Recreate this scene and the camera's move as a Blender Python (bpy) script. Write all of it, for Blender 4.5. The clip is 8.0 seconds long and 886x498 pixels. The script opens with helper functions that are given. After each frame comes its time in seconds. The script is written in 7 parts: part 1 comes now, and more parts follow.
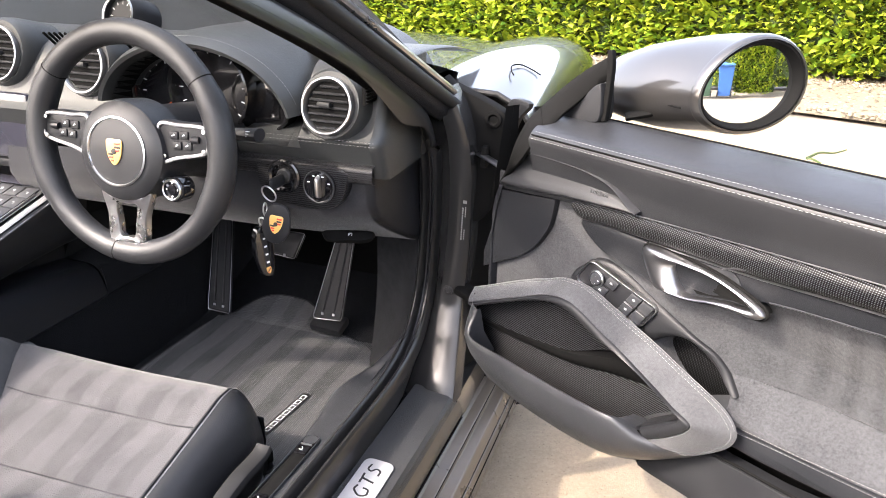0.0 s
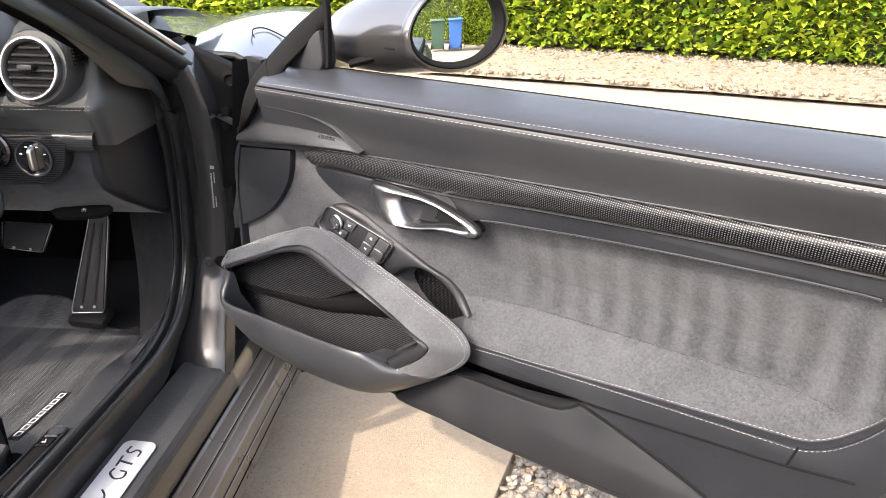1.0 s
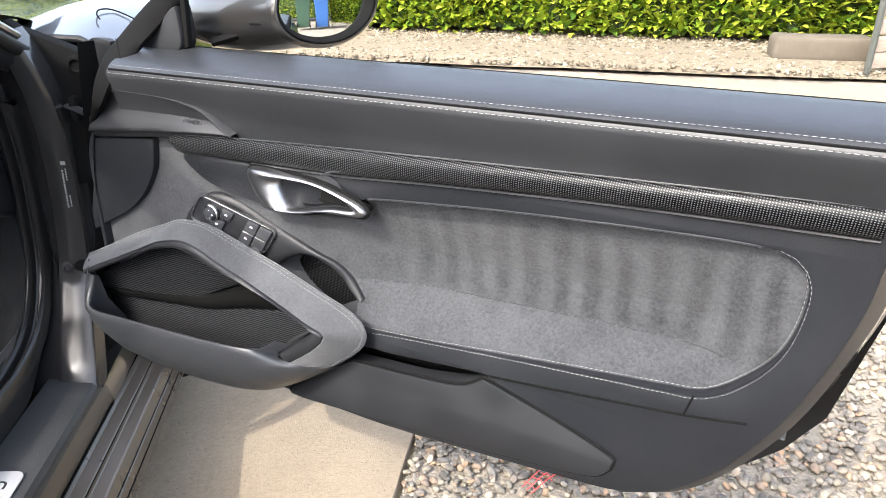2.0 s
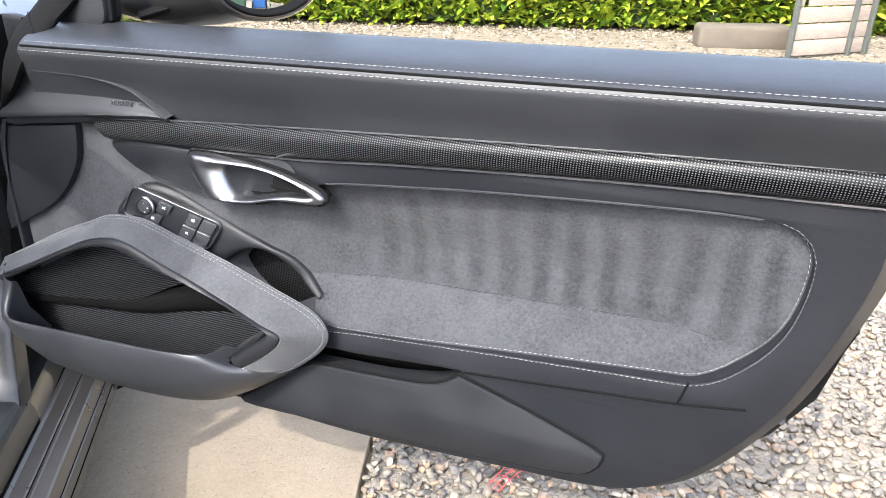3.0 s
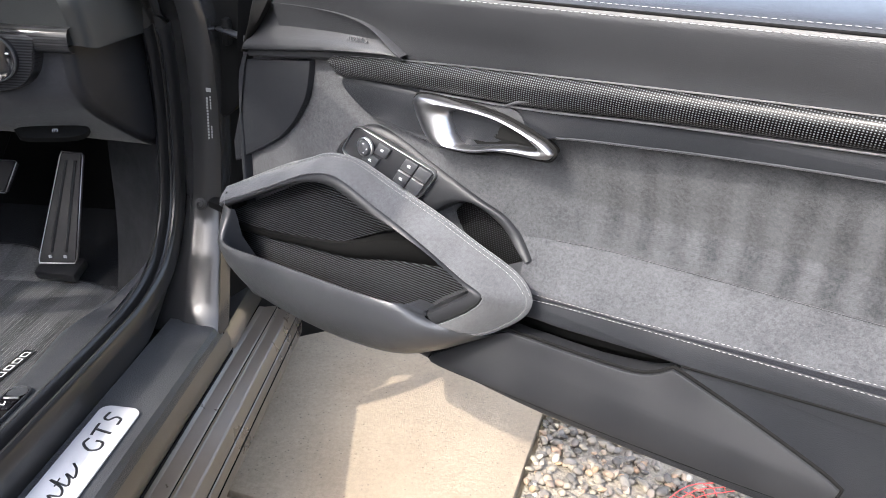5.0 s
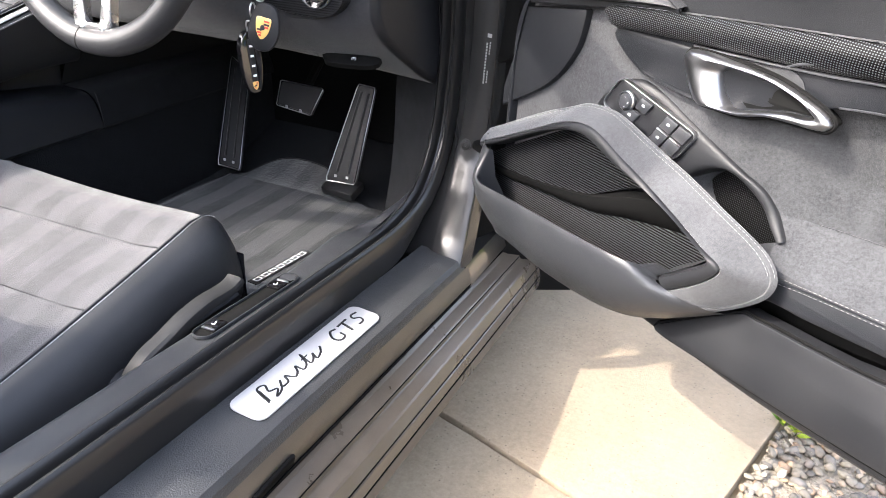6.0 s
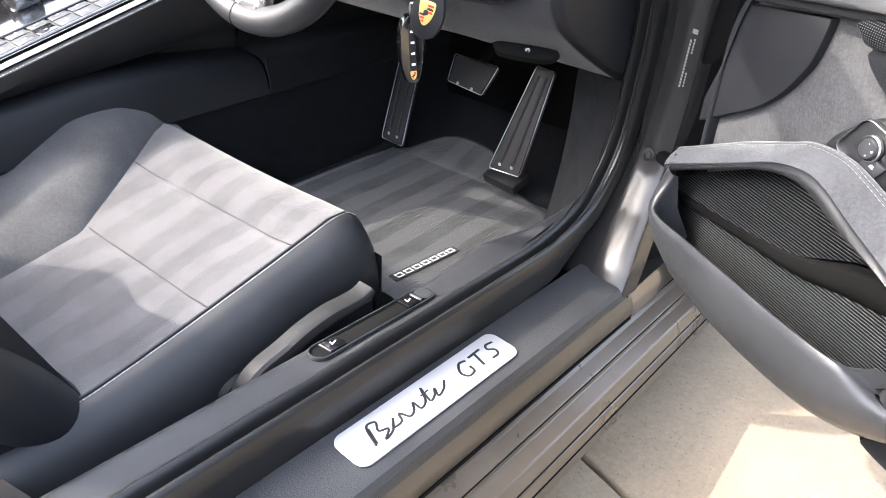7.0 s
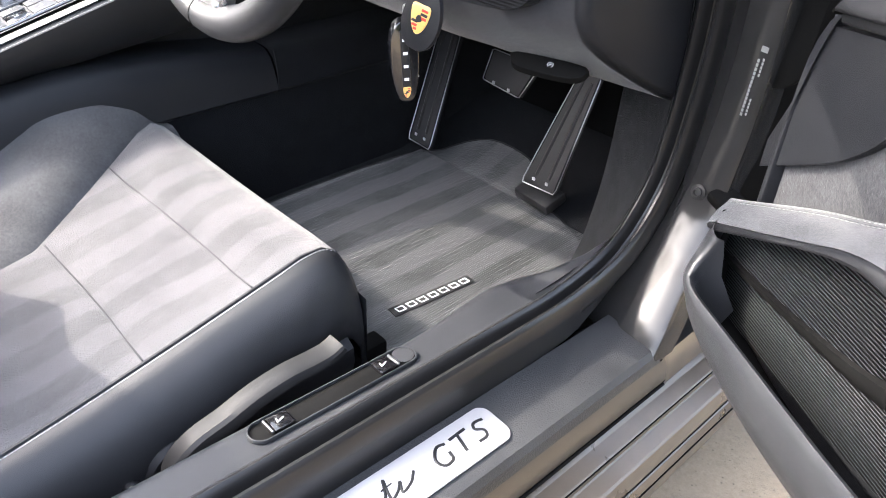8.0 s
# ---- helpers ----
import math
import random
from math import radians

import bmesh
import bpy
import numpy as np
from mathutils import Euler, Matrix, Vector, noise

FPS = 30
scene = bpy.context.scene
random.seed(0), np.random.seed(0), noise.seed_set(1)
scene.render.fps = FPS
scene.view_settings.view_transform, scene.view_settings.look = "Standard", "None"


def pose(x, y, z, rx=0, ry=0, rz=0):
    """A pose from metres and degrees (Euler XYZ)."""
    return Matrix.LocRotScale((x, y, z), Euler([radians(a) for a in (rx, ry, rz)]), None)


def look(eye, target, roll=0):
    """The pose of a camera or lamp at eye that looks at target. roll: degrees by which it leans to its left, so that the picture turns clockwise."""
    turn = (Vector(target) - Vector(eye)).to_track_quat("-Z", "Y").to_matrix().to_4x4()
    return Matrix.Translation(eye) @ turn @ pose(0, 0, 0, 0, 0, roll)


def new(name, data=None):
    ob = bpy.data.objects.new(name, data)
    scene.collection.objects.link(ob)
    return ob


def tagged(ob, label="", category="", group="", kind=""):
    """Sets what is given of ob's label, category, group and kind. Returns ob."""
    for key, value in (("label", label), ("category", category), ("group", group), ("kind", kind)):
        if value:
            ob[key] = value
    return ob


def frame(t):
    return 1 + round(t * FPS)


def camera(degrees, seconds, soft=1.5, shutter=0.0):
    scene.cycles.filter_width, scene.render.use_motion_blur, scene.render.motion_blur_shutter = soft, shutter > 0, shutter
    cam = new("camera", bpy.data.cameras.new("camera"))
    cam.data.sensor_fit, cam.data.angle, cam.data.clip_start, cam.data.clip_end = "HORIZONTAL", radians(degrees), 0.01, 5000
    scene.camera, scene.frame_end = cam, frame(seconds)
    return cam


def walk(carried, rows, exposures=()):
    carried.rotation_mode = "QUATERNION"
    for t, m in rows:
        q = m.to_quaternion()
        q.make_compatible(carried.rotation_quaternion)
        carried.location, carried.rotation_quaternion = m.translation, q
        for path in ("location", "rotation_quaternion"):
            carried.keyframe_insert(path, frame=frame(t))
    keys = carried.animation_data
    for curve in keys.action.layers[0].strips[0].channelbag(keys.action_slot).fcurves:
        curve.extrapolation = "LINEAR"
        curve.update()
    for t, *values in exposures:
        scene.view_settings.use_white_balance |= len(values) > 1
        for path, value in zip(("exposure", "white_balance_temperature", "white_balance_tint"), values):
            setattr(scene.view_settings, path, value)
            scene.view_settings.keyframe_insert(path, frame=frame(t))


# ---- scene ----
# ---- camera ----
cam = camera(63.0, 8.0, 0.8)
PATH = [
    (0, (0.401, -0.051, 1.083), (-0.171, 1.706, 0.319), 1.0),
    (0.5, (0.484, -0.056, 1.037), (0.151, 1.762, 0.274), 0.9),
    (1, (0.524, -0.062, 1.029), (0.434, 1.777, 0.249), 0.7),
    (1.5, (0.525, -0.055, 1.019), (0.638, 1.777, 0.224), 0.7),
    (2, (0.508, -0.038, 1.009), (0.757, 1.773, 0.197), 0.6),
    (3.5, (0.449, 0.08, 0.961), (0.903, 1.846, 0.139), 1.1),
    (4, (0.413, 0.123, 0.965), (0.822, 1.896, 0.136), 1.5),
    (4.2, (0.415, 0.125, 0.954), (0.791, 1.912, 0.139), 1.8),
    (5.3, (0.441, 0.054, 0.884), (0.205, 1.857, 0.052), 3.2),
    (5.5, (0.452, 0.051, 0.874), (0.07, 1.816, 0.014), 3.2),
    (6, (0.46, 0.053, 0.879), (-0.233, 1.687, -0.043), 3.5),
    (6.5, (0.44, 0.098, 0.888), (-0.477, 1.574, -0.102), 3.4),
    (7, (0.399, 0.206, 0.897), (-0.651, 1.541, -0.159), 3.3),
    (7.5, (0.365, 0.314, 0.902), (-0.754, 1.554, -0.197), 3.4),
    (8, (0.342, 0.405, 0.893), (-0.815, 1.58, -0.239), 3.2),
]
EXPOSE = [(0.0, 3.24, 6700, 15), (1.0, 3.02, 6700, 14), (2.0, 2.80, 6250, 10), (3.5, 2.84, 5950, 10), (4.2, 2.88, 5950, 10), (5.5, 3.26, 6350, 12), (8.0, 3.86, 6400, 12)]
walk(cam, [(t, look(eye, target, roll)) for t, eye, target, roll in PATH], EXPOSE)

# ---- light: high sun from behind the car's left side, clear sky ----
SUN = Vector((0.745, 0.77, -1.0)).normalized()
world = bpy.data.worlds.new("sky")
scene.world = world
world.use_nodes = True
sky = world.node_tree.nodes.new("ShaderNodeTexSky")
sky.sky_type = "NISHITA"
sky.sun_disc = False
sky.sun_elevation = math.asin(-SUN.z)
sky.sun_rotation = math.atan2(-SUN.x, -SUN.y)
sky.air_density, sky.dust_density, sky.ozone_density = 1.0, 4.5, 0.8
world.node_tree.nodes["Background"].inputs["Strength"].default_value = 0.15
haze = world.node_tree.nodes.new("ShaderNodeHueSaturation")
haze.inputs["Saturation"].default_value = 0.62
world.node_tree.links.new(sky.outputs[0], haze.inputs["Color"])
world.node_tree.links.new(haze.outputs[0], world.node_tree.nodes["Background"].inputs["Color"])
sun = new("sun", bpy.data.lights.new("sun", "SUN"))
sun.data.energy, sun.data.angle, sun.data.color = 1.0, radians(0.55), (1.0, 0.93, 0.80)
sun.rotation_euler = SUN.to_track_quat("-Z", "Y").to_euler()
sun.location = (-3, -2, 5)


# ---- materials ----
def nodes_of(name):
    m = bpy.data.materials.new(name)
    m.use_nodes = True
    return m, m.node_tree.nodes, m.node_tree.links, m.node_tree.nodes["Principled BSDF"]


def ramp(nt, fac, stops):
    r = nt.new("ShaderNodeValToRGB")
    while len(r.color_ramp.elements) < len(stops):
        r.color_ramp.elements.new(0.5)
    for e, (at, c) in zip(r.color_ramp.elements, stops):
        e.position, e.color = at, (*c, 1)
    return r


def noise_node(nt, ln, coord, scale, detail=4.0, rough=0.55, stretch=None):
    n = nt.new("ShaderNodeTexNoise")
    n.inputs["Scale"].default_value, n.inputs["Detail"].default_value, n.inputs["Roughness"].default_value = scale, detail, rough
    if stretch:
        m = nt.new("ShaderNodeMapping")
        m.inputs["Scale"].default_value = stretch
        ln.new(coord, m.inputs["Vector"])
        coord = m.outputs[0]
    ln.new(coord, n.inputs["Vector"])
    return n


def surface(name, dark, light, rough=0.5, metal=0.0, blotch=12.0, grain=900.0, bump=0.25, depth=0.0006, coat=0.0, sheen=0.0,
            spec=0.5, vary=0.12, stretch=None, cells=False):
    """A material with blotches of two tones, a fine grain that also gives relief, and uneven gloss."""
    m, nt, ln, bsdf = nodes_of(name)
    coord = nt.new("ShaderNodeTexCoord").outputs["Object"]
    big = noise_node(nt, ln, coord, blotch, 5, 0.6, stretch)
    fine = noise_node(nt, ln, coord, grain, 2, 0.6)
    mix = nt.new("ShaderNodeMix")
    mix.data_type = "FLOAT"
    mix.inputs["Factor"].default_value = 0.35
    ln.new(big.outputs["Fac"], mix.inputs["A"])
    ln.new(fine.outputs["Fac"], mix.inputs["B"])
    col = ramp(nt, None, [(0.34, dark), (0.66, light)])
    ln.new(mix.outputs["Result"], col.inputs["Fac"])
    ln.new(col.outputs["Color"], bsdf.inputs["Base Color"])
    rr = nt.new("ShaderNodeMapRange")
    rr.inputs["From Min"].default_value, rr.inputs["From Max"].default_value = 0.3, 0.7
    rr.inputs["To Min"].default_value, rr.inputs["To Max"].default_value = max(0.02, rough - vary), min(1.0, rough + vary)
    ln.new(big.outputs["Fac"], rr.inputs["Value"])
    ln.new(rr.outputs["Result"], bsdf.inputs["Roughness"])
    bsdf.inputs["Metallic"].default_value = metal
    bsdf.inputs["Coat Weight"].default_value = coat
    bsdf.inputs["Coat Roughness"].default_value = 0.04 if coat > 0.9 else 0.16
    bsdf.inputs["Sheen Weight"].default_value = sheen
    bsdf.inputs["Sheen Roughness"].default_value = 0.4
    bsdf.inputs["Specular IOR Level"].default_value = spec
    if bump:
        b = nt.new("ShaderNodeBump")
        b.inputs["Strength"].default_value, b.inputs["Distance"].default_value = bump, depth
        source = fine.outputs["Fac"]
        if cells:
            v = nt.new("ShaderNodeTexVoronoi")
            v.inputs["Scale"].default_value = grain
            ln.new(coord, v.inputs["Vector"])
            source = v.outputs["Distance"]
        ln.new(source, b.inputs["Height"])
        ln.new(b.outputs["Normal"], bsdf.inputs["Normal"])
    return m


def napped(name, dark, light, axis, period, strength=0.5, sheen=0.35, grain=1400.0, wobble=1.2, pile=0.0008, ribs=None):
    """Brushed suede or carpet whose nap lies in bands across one axis."""
    m, nt, ln, bsdf = nodes_of(name)
    coord = nt.new("ShaderNodeTexCoord").outputs["Object"]
    w = nt.new("ShaderNodeTexWave")
    w.wave_type, w.bands_direction, w.wave_profile = "BANDS", axis, "SIN"
    w.inputs["Scale"].default_value = 0.314 / period
    w.inputs["Distortion"].default_value, w.inputs["Detail"].default_value = wobble, 2.0
    w.inputs["Detail Scale"].default_value = 1.5
    ln.new(coord, w.inputs["Vector"])
    big = noise_node(nt, ln, coord, 9, 5, 0.65)
    fine = noise_node(nt, ln, coord, grain, 2, 0.7, ribs)
    sharp = ramp(nt, None, [(0.36, (0, 0, 0)), (0.64, (1, 1, 1))])
    ln.new(w.outputs["Fac"], sharp.inputs["Fac"])
    a = nt.new("ShaderNodeMath")
    a.operation = "MULTIPLY_ADD"
    a.inputs[1].default_value = strength
    ln.new(sharp.outputs["Color"], a.inputs[0])
    ln.new(big.outputs["Fac"], a.inputs[2])
    c = nt.new("ShaderNodeMath")
    c.operation = "MULTIPLY_ADD"
    c.inputs[1].default_value = 0.5
    ln.new(fine.outputs["Fac"], c.inputs[0])
    ln.new(a.outputs[0], c.inputs[2])
    col = ramp(nt, None, [(0.45, dark), (1.0 if strength < 0.4 else 1.2 * 0.9, light)])
    ln.new(c.outputs[0], col.inputs["Fac"])
    ln.new(col.outputs["Color"], bsdf.inputs["Base Color"])
    bsdf.inputs["Roughness"].default_value = 0.95
    bsdf.inputs["Specular IOR Level"].default_value = 0.15
    bsdf.inputs["Sheen Weight"].default_value = sheen
    bsdf.inputs["Sheen Roughness"].default_value = 0.45
    b = nt.new("ShaderNodeBump")
    b.inputs["Strength"].default_value, b.inputs["Distance"].default_value = 0.8, pile
    ln.new(fine.outputs["Fac"], b.inputs["Height"])
    ln.new(b.outputs["Normal"], bsdf.inputs["Normal"])
    return m


def brushed(name, dark, light, stretch, sheen=0.2, grain=1400.0):
    """Brushed suede with soft uneven streaks of nap."""
    m, nt, ln, bsdf = nodes_of(name)
    coord = nt.new("ShaderNodeTexCoord").outputs["Object"]
    streak = noise_node(nt, ln, coord, 1.0, 3, 0.5, stretch)
    big = noise_node(nt, ln, coord, 10, 5, 0.65)
    fine = noise_node(nt, ln, coord, grain, 2, 0.7)
    mid = noise_node(nt, ln, coord, 260, 4, 0.8)
    total = None
    for n, w in ((streak, 0.30), (big, 0.20), (mid, 0.26), (fine, 0.24)):
        k = nt.new("ShaderNodeMath")
        k.operation = "MULTIPLY_ADD"
        k.inputs[1].default_value = w
        ln.new(n.outputs["Fac"], k.inputs[0])
        if total:
            ln.new(total, k.inputs[2])
        else:
            k.inputs[2].default_value = 0.0
        total = k.outputs[0]
    col = ramp(nt, None, [(0.40, dark), (0.60, light)])
    ln.new(total, col.inputs["Fac"])
    ln.new(col.outputs["Color"], bsdf.inputs["Base Color"])
    bsdf.inputs["Roughness"].default_value = 0.95
    bsdf.inputs["Specular IOR Level"].default_value = 0.15
    bsdf.inputs["Sheen Weight"].default_value = sheen
    bsdf.inputs["Sheen Roughness"].default_value = 0.45
    b = nt.new("ShaderNodeBump")
    b.inputs["Strength"].default_value, b.inputs["Distance"].default_value = 0.5, 0.0008
    ln.new(fine.outputs["Fac"], b.inputs["Height"])
    ln.new(b.outputs["Normal"], bsdf.inputs["Normal"])
    return m


def banded_suede(name, dark, light, period, low, high):
    """Brushed suede with upright bands of nap on the wall between two heights, and an even, paler shelf below."""
    m, nt, ln, bsdf = nodes_of(name)
    coord = nt.new("ShaderNodeTexCoord").outputs["Object"]

    def join(op, a, b):
        k = nt.new("ShaderNodeMath")
        k.operation = op
        for slot, v in ((0, a), (1, b)):
            if isinstance(v, float):
                k.inputs[slot].default_value = v
            else:
                ln.new(v, k.inputs[slot])
        return k.outputs[0]

    w = nt.new("ShaderNodeTexWave")
    w.wave_type, w.bands_direction, w.wave_profile = "BANDS", "X", "SIN"
    w.inputs["Scale"].default_value = 0.314 / period
    w.inputs["Distortion"].default_value, w.inputs["Detail"].default_value, w.inputs["Detail Scale"].default_value = 2.6, 2.0, 1.2
    mp = nt.new("ShaderNodeMapping")
    mp.inputs["Scale"].default_value = (1.0, 0.45, 1.0)
    ln.new(coord, mp.inputs["Vector"])
    ln.new(mp.outputs[0], w.inputs["Vector"])
    bands = ramp(nt, None, [(0.15, (0, 0, 0)), (0.85, (1, 1, 1))])
    ln.new(w.outputs["Fac"], bands.inputs["Fac"])
    sep = nt.new("ShaderNodeSeparateXYZ")
    ln.new(coord, sep.inputs[0])
    rag = noise_node(nt, ln, coord, 14, 4, 0.6)
    height = join("ADD", sep.outputs["Y"], join("MULTIPLY", join("SUBTRACT", rag.outputs["Fac"], 0.5), 0.06))
    inside = None
    for value, a, b in ((height, low, low + 0.025), (height, high, high - 0.03), (sep.outputs["X"], 0.50, 0.58)):
        r = nt.new("ShaderNodeMapRange")
        r.interpolation_type = "SMOOTHSTEP"
        r.inputs["From Min"].default_value, r.inputs["From Max"].default_value = a, b
        ln.new(value, r.inputs["Value"])
        inside = r.outputs["Result"] if inside is None else join("MULTIPLY", inside, r.outputs["Result"])
    patch = noise_node(nt, ln, coord, 7, 3, 0.5)
    some = ramp(nt, None, [(0.30, (0.35, 0.35, 0.35)), (0.60, (1, 1, 1))])
    ln.new(patch.outputs["Fac"], some.inputs["Fac"])
    stripe = join("MULTIPLY", join("MULTIPLY", join("SUBTRACT", bands.outputs["Color"], 0.62), inside), some.outputs["Color"])
    big = noise_node(nt, ln, coord, 11, 5, 0.65)
    mid = noise_node(nt, ln, coord, 260, 3, 0.8)
    fine = noise_node(nt, ln, coord, 1100, 2, 0.8)
    total = join("MULTIPLY", stripe, 0.105)
    for n, k in ((big, 0.34), (mid, 0.36), (fine, 0.30)):
        total = join("ADD", total, join("MULTIPLY", n.outputs["Fac"], k))
    col = ramp(nt, None, [(0.36, dark), (0.64, light)])
    ln.new(total, col.inputs["Fac"])
    ln.new(col.outputs["Color"], bsdf.inputs["Base Color"])
    bsdf.inputs["Roughness"].default_value = 0.95
    bsdf.inputs["Specular IOR Level"].default_value = 0.15
    bsdf.inputs["Sheen Weight"].default_value, bsdf.inputs["Sheen Roughness"].default_value = 0.2, 0.45
    b = nt.new("ShaderNodeBump")
    b.inputs["Strength"].default_value, b.inputs["Distance"].default_value = 0.7, 0.0012
    ln.new(mid.outputs["Fac"], b.inputs["Height"])
    ln.new(b.outputs["Normal"], bsdf.inputs["Normal"])
    return m


def by_island(name, stops, rough=0.7, translucent=0.0, grain=60.0, spec=0.4):
    """Every loose piece of the mesh takes its own tone."""
    m, nt, ln, bsdf = nodes_of(name)
    rnd = nt.new("ShaderNodeNewGeometry").outputs["Random Per Island"]
    col = ramp(nt, None, stops)
    ln.new(rnd, col.inputs["Fac"])
    coord = nt.new("ShaderNodeTexCoord").outputs["Object"]
    fine = noise_node(nt, ln, coord, grain, 4, 0.6)
    mul = nt.new("ShaderNodeMix")
    mul.data_type, mul.blend_type = "RGBA", "MULTIPLY"
    mul.inputs["Factor"].default_value = 0.5
    grey = ramp(nt, None, [(0.3, (0.45, 0.45, 0.45)), (0.7, (1.25, 1.25, 1.25))])
    ln.new(fine.outputs["Fac"], grey.inputs["Fac"])
    ln.new(col.outputs["Color"], mul.inputs["A"])
    ln.new(grey.outputs["Color"], mul.inputs["B"])
    ln.new(mul.outputs["Result"], bsdf.inputs["Base Color"])
    bsdf.inputs["Roughness"].default_value = rough
    bsdf.inputs["Specular IOR Level"].default_value = spec
    if translucent:
        tr = nt.new("ShaderNodeBsdfTranslucent")
        ln.new(mul.outputs["Result"], tr.inputs["Color"])
        mx = nt.new("ShaderNodeMixShader")
        mx.inputs["Fac"].default_value = translucent
        ln.new(bsdf.outputs[0], mx.inputs[1])
        ln.new(tr.outputs[0], mx.inputs[2])
        ln.new(mx.outputs[0], nt["Material Output"].inputs["Surface"])
    return m


def carbon_weave(name, flat=False):
    m, nt, ln, bsdf = nodes_of(name)
    coord = nt.new("ShaderNodeTexCoord").outputs["Object"]
    mp = nt.new("ShaderNodeMapping")
    mp.inputs["Rotation"].default_value = (0, 0, radians(3) if flat else radians(45))
    mp.inputs["Scale"].default_value = (0.86, 1.1, 1.0) if flat else (1.0, 1.0, 1.0)
    ln.new(coord, mp.inputs["Vector"])
    ch = nt.new("ShaderNodeTexChecker")
    ch.inputs["Scale"].default_value = 580
    ch.inputs["Color1"].default_value, ch.inputs["Color2"].default_value = (0.0006, 0.0006, 0.0008, 1), (0.024, 0.0245, 0.027, 1)
    ln.new(mp.outputs[0], ch.inputs["Vector"])
    tone, height = ch.outputs["Color"], ch.outputs["Fac"]
    if flat:
        v = nt.new("ShaderNodeTexVoronoi")
        v.voronoi_dimensions = "2D"
        v.inputs["Scale"].default_value, v.inputs["Randomness"].default_value = 430, 0.0
        ln.new(mp.outputs[0], v.inputs["Vector"])
        dots = ramp(nt, None, [(0.14, (0.062, 0.064, 0.068)), (0.34, (0.0004, 0.0004, 0.0005))])
        ln.new(v.outputs["Distance"], dots.inputs["Fac"])
        tone, height = dots.outputs["Color"], v.outputs["Distance"]
    ln.new(tone, bsdf.inputs["Base Color"])
    bsdf.inputs["Roughness"].default_value = 0.35
    bsdf.inputs["Specular IOR Level"].default_value = 0.08
    bsdf.inputs["Coat Weight"].default_value = 0.12
    bsdf.inputs["Coat Roughness"].default_value = 0.06
    b = nt.new("ShaderNodeBump")
    b.inputs["Strength"].default_value, b.inputs["Distance"].default_value = 0.35, 0.0006
    ln.new(height, b.inputs["Height"])
    ln.new(b.outputs["Normal"], bsdf.inputs["Normal"])
    return m


def ribbed(name, scale=420.0, axis="Y", cross=False):
    """Black loudspeaker cloth with fine ribs or a dotted mesh."""
    m, nt, ln, bsdf = nodes_of(name)
    coord = nt.new("ShaderNodeTexCoord").outputs["Object"]
    w = nt.new("ShaderNodeTexWave")
    w.bands_direction = axis
    w.inputs["Scale"].default_value = scale
    ln.new(coord, w.inputs["Vector"])
    height = w.outputs["Fac"]
    if cross:
        v = nt.new("ShaderNodeTexWave")
        v.bands_direction = "X"
        v.inputs["Scale"].default_value = scale
        ln.new(coord, v.inputs["Vector"])
        mn = nt.new("ShaderNodeMath")
        mn.operation = "MULTIPLY"
        ln.new(w.outputs["Fac"], mn.inputs[0])
        ln.new(v.outputs["Fac"], mn.inputs[1])
        height = mn.outputs[0]
    col = ramp(nt, None, [(0.40, (0.0006, 0.0006, 0.0006)), (0.80, (0.030, 0.031, 0.034))])
    ln.new(height, col.inputs["Fac"])
    ln.new(col.outputs["Color"], bsdf.inputs["Base Color"])
    bsdf.inputs["Roughness"].default_value = 0.75
    bsdf.inputs["Specular IOR Level"].default_value = 0.08
    b = nt.new("ShaderNodeBump")
    b.inputs["Strength"].default_value, b.inputs["Distance"].default_value = 0.8, 0.0012
    ln.new(height, b.inputs["Height"])
    ln.new(b.outputs["Normal"], bsdf.inputs["Normal"])
    return m


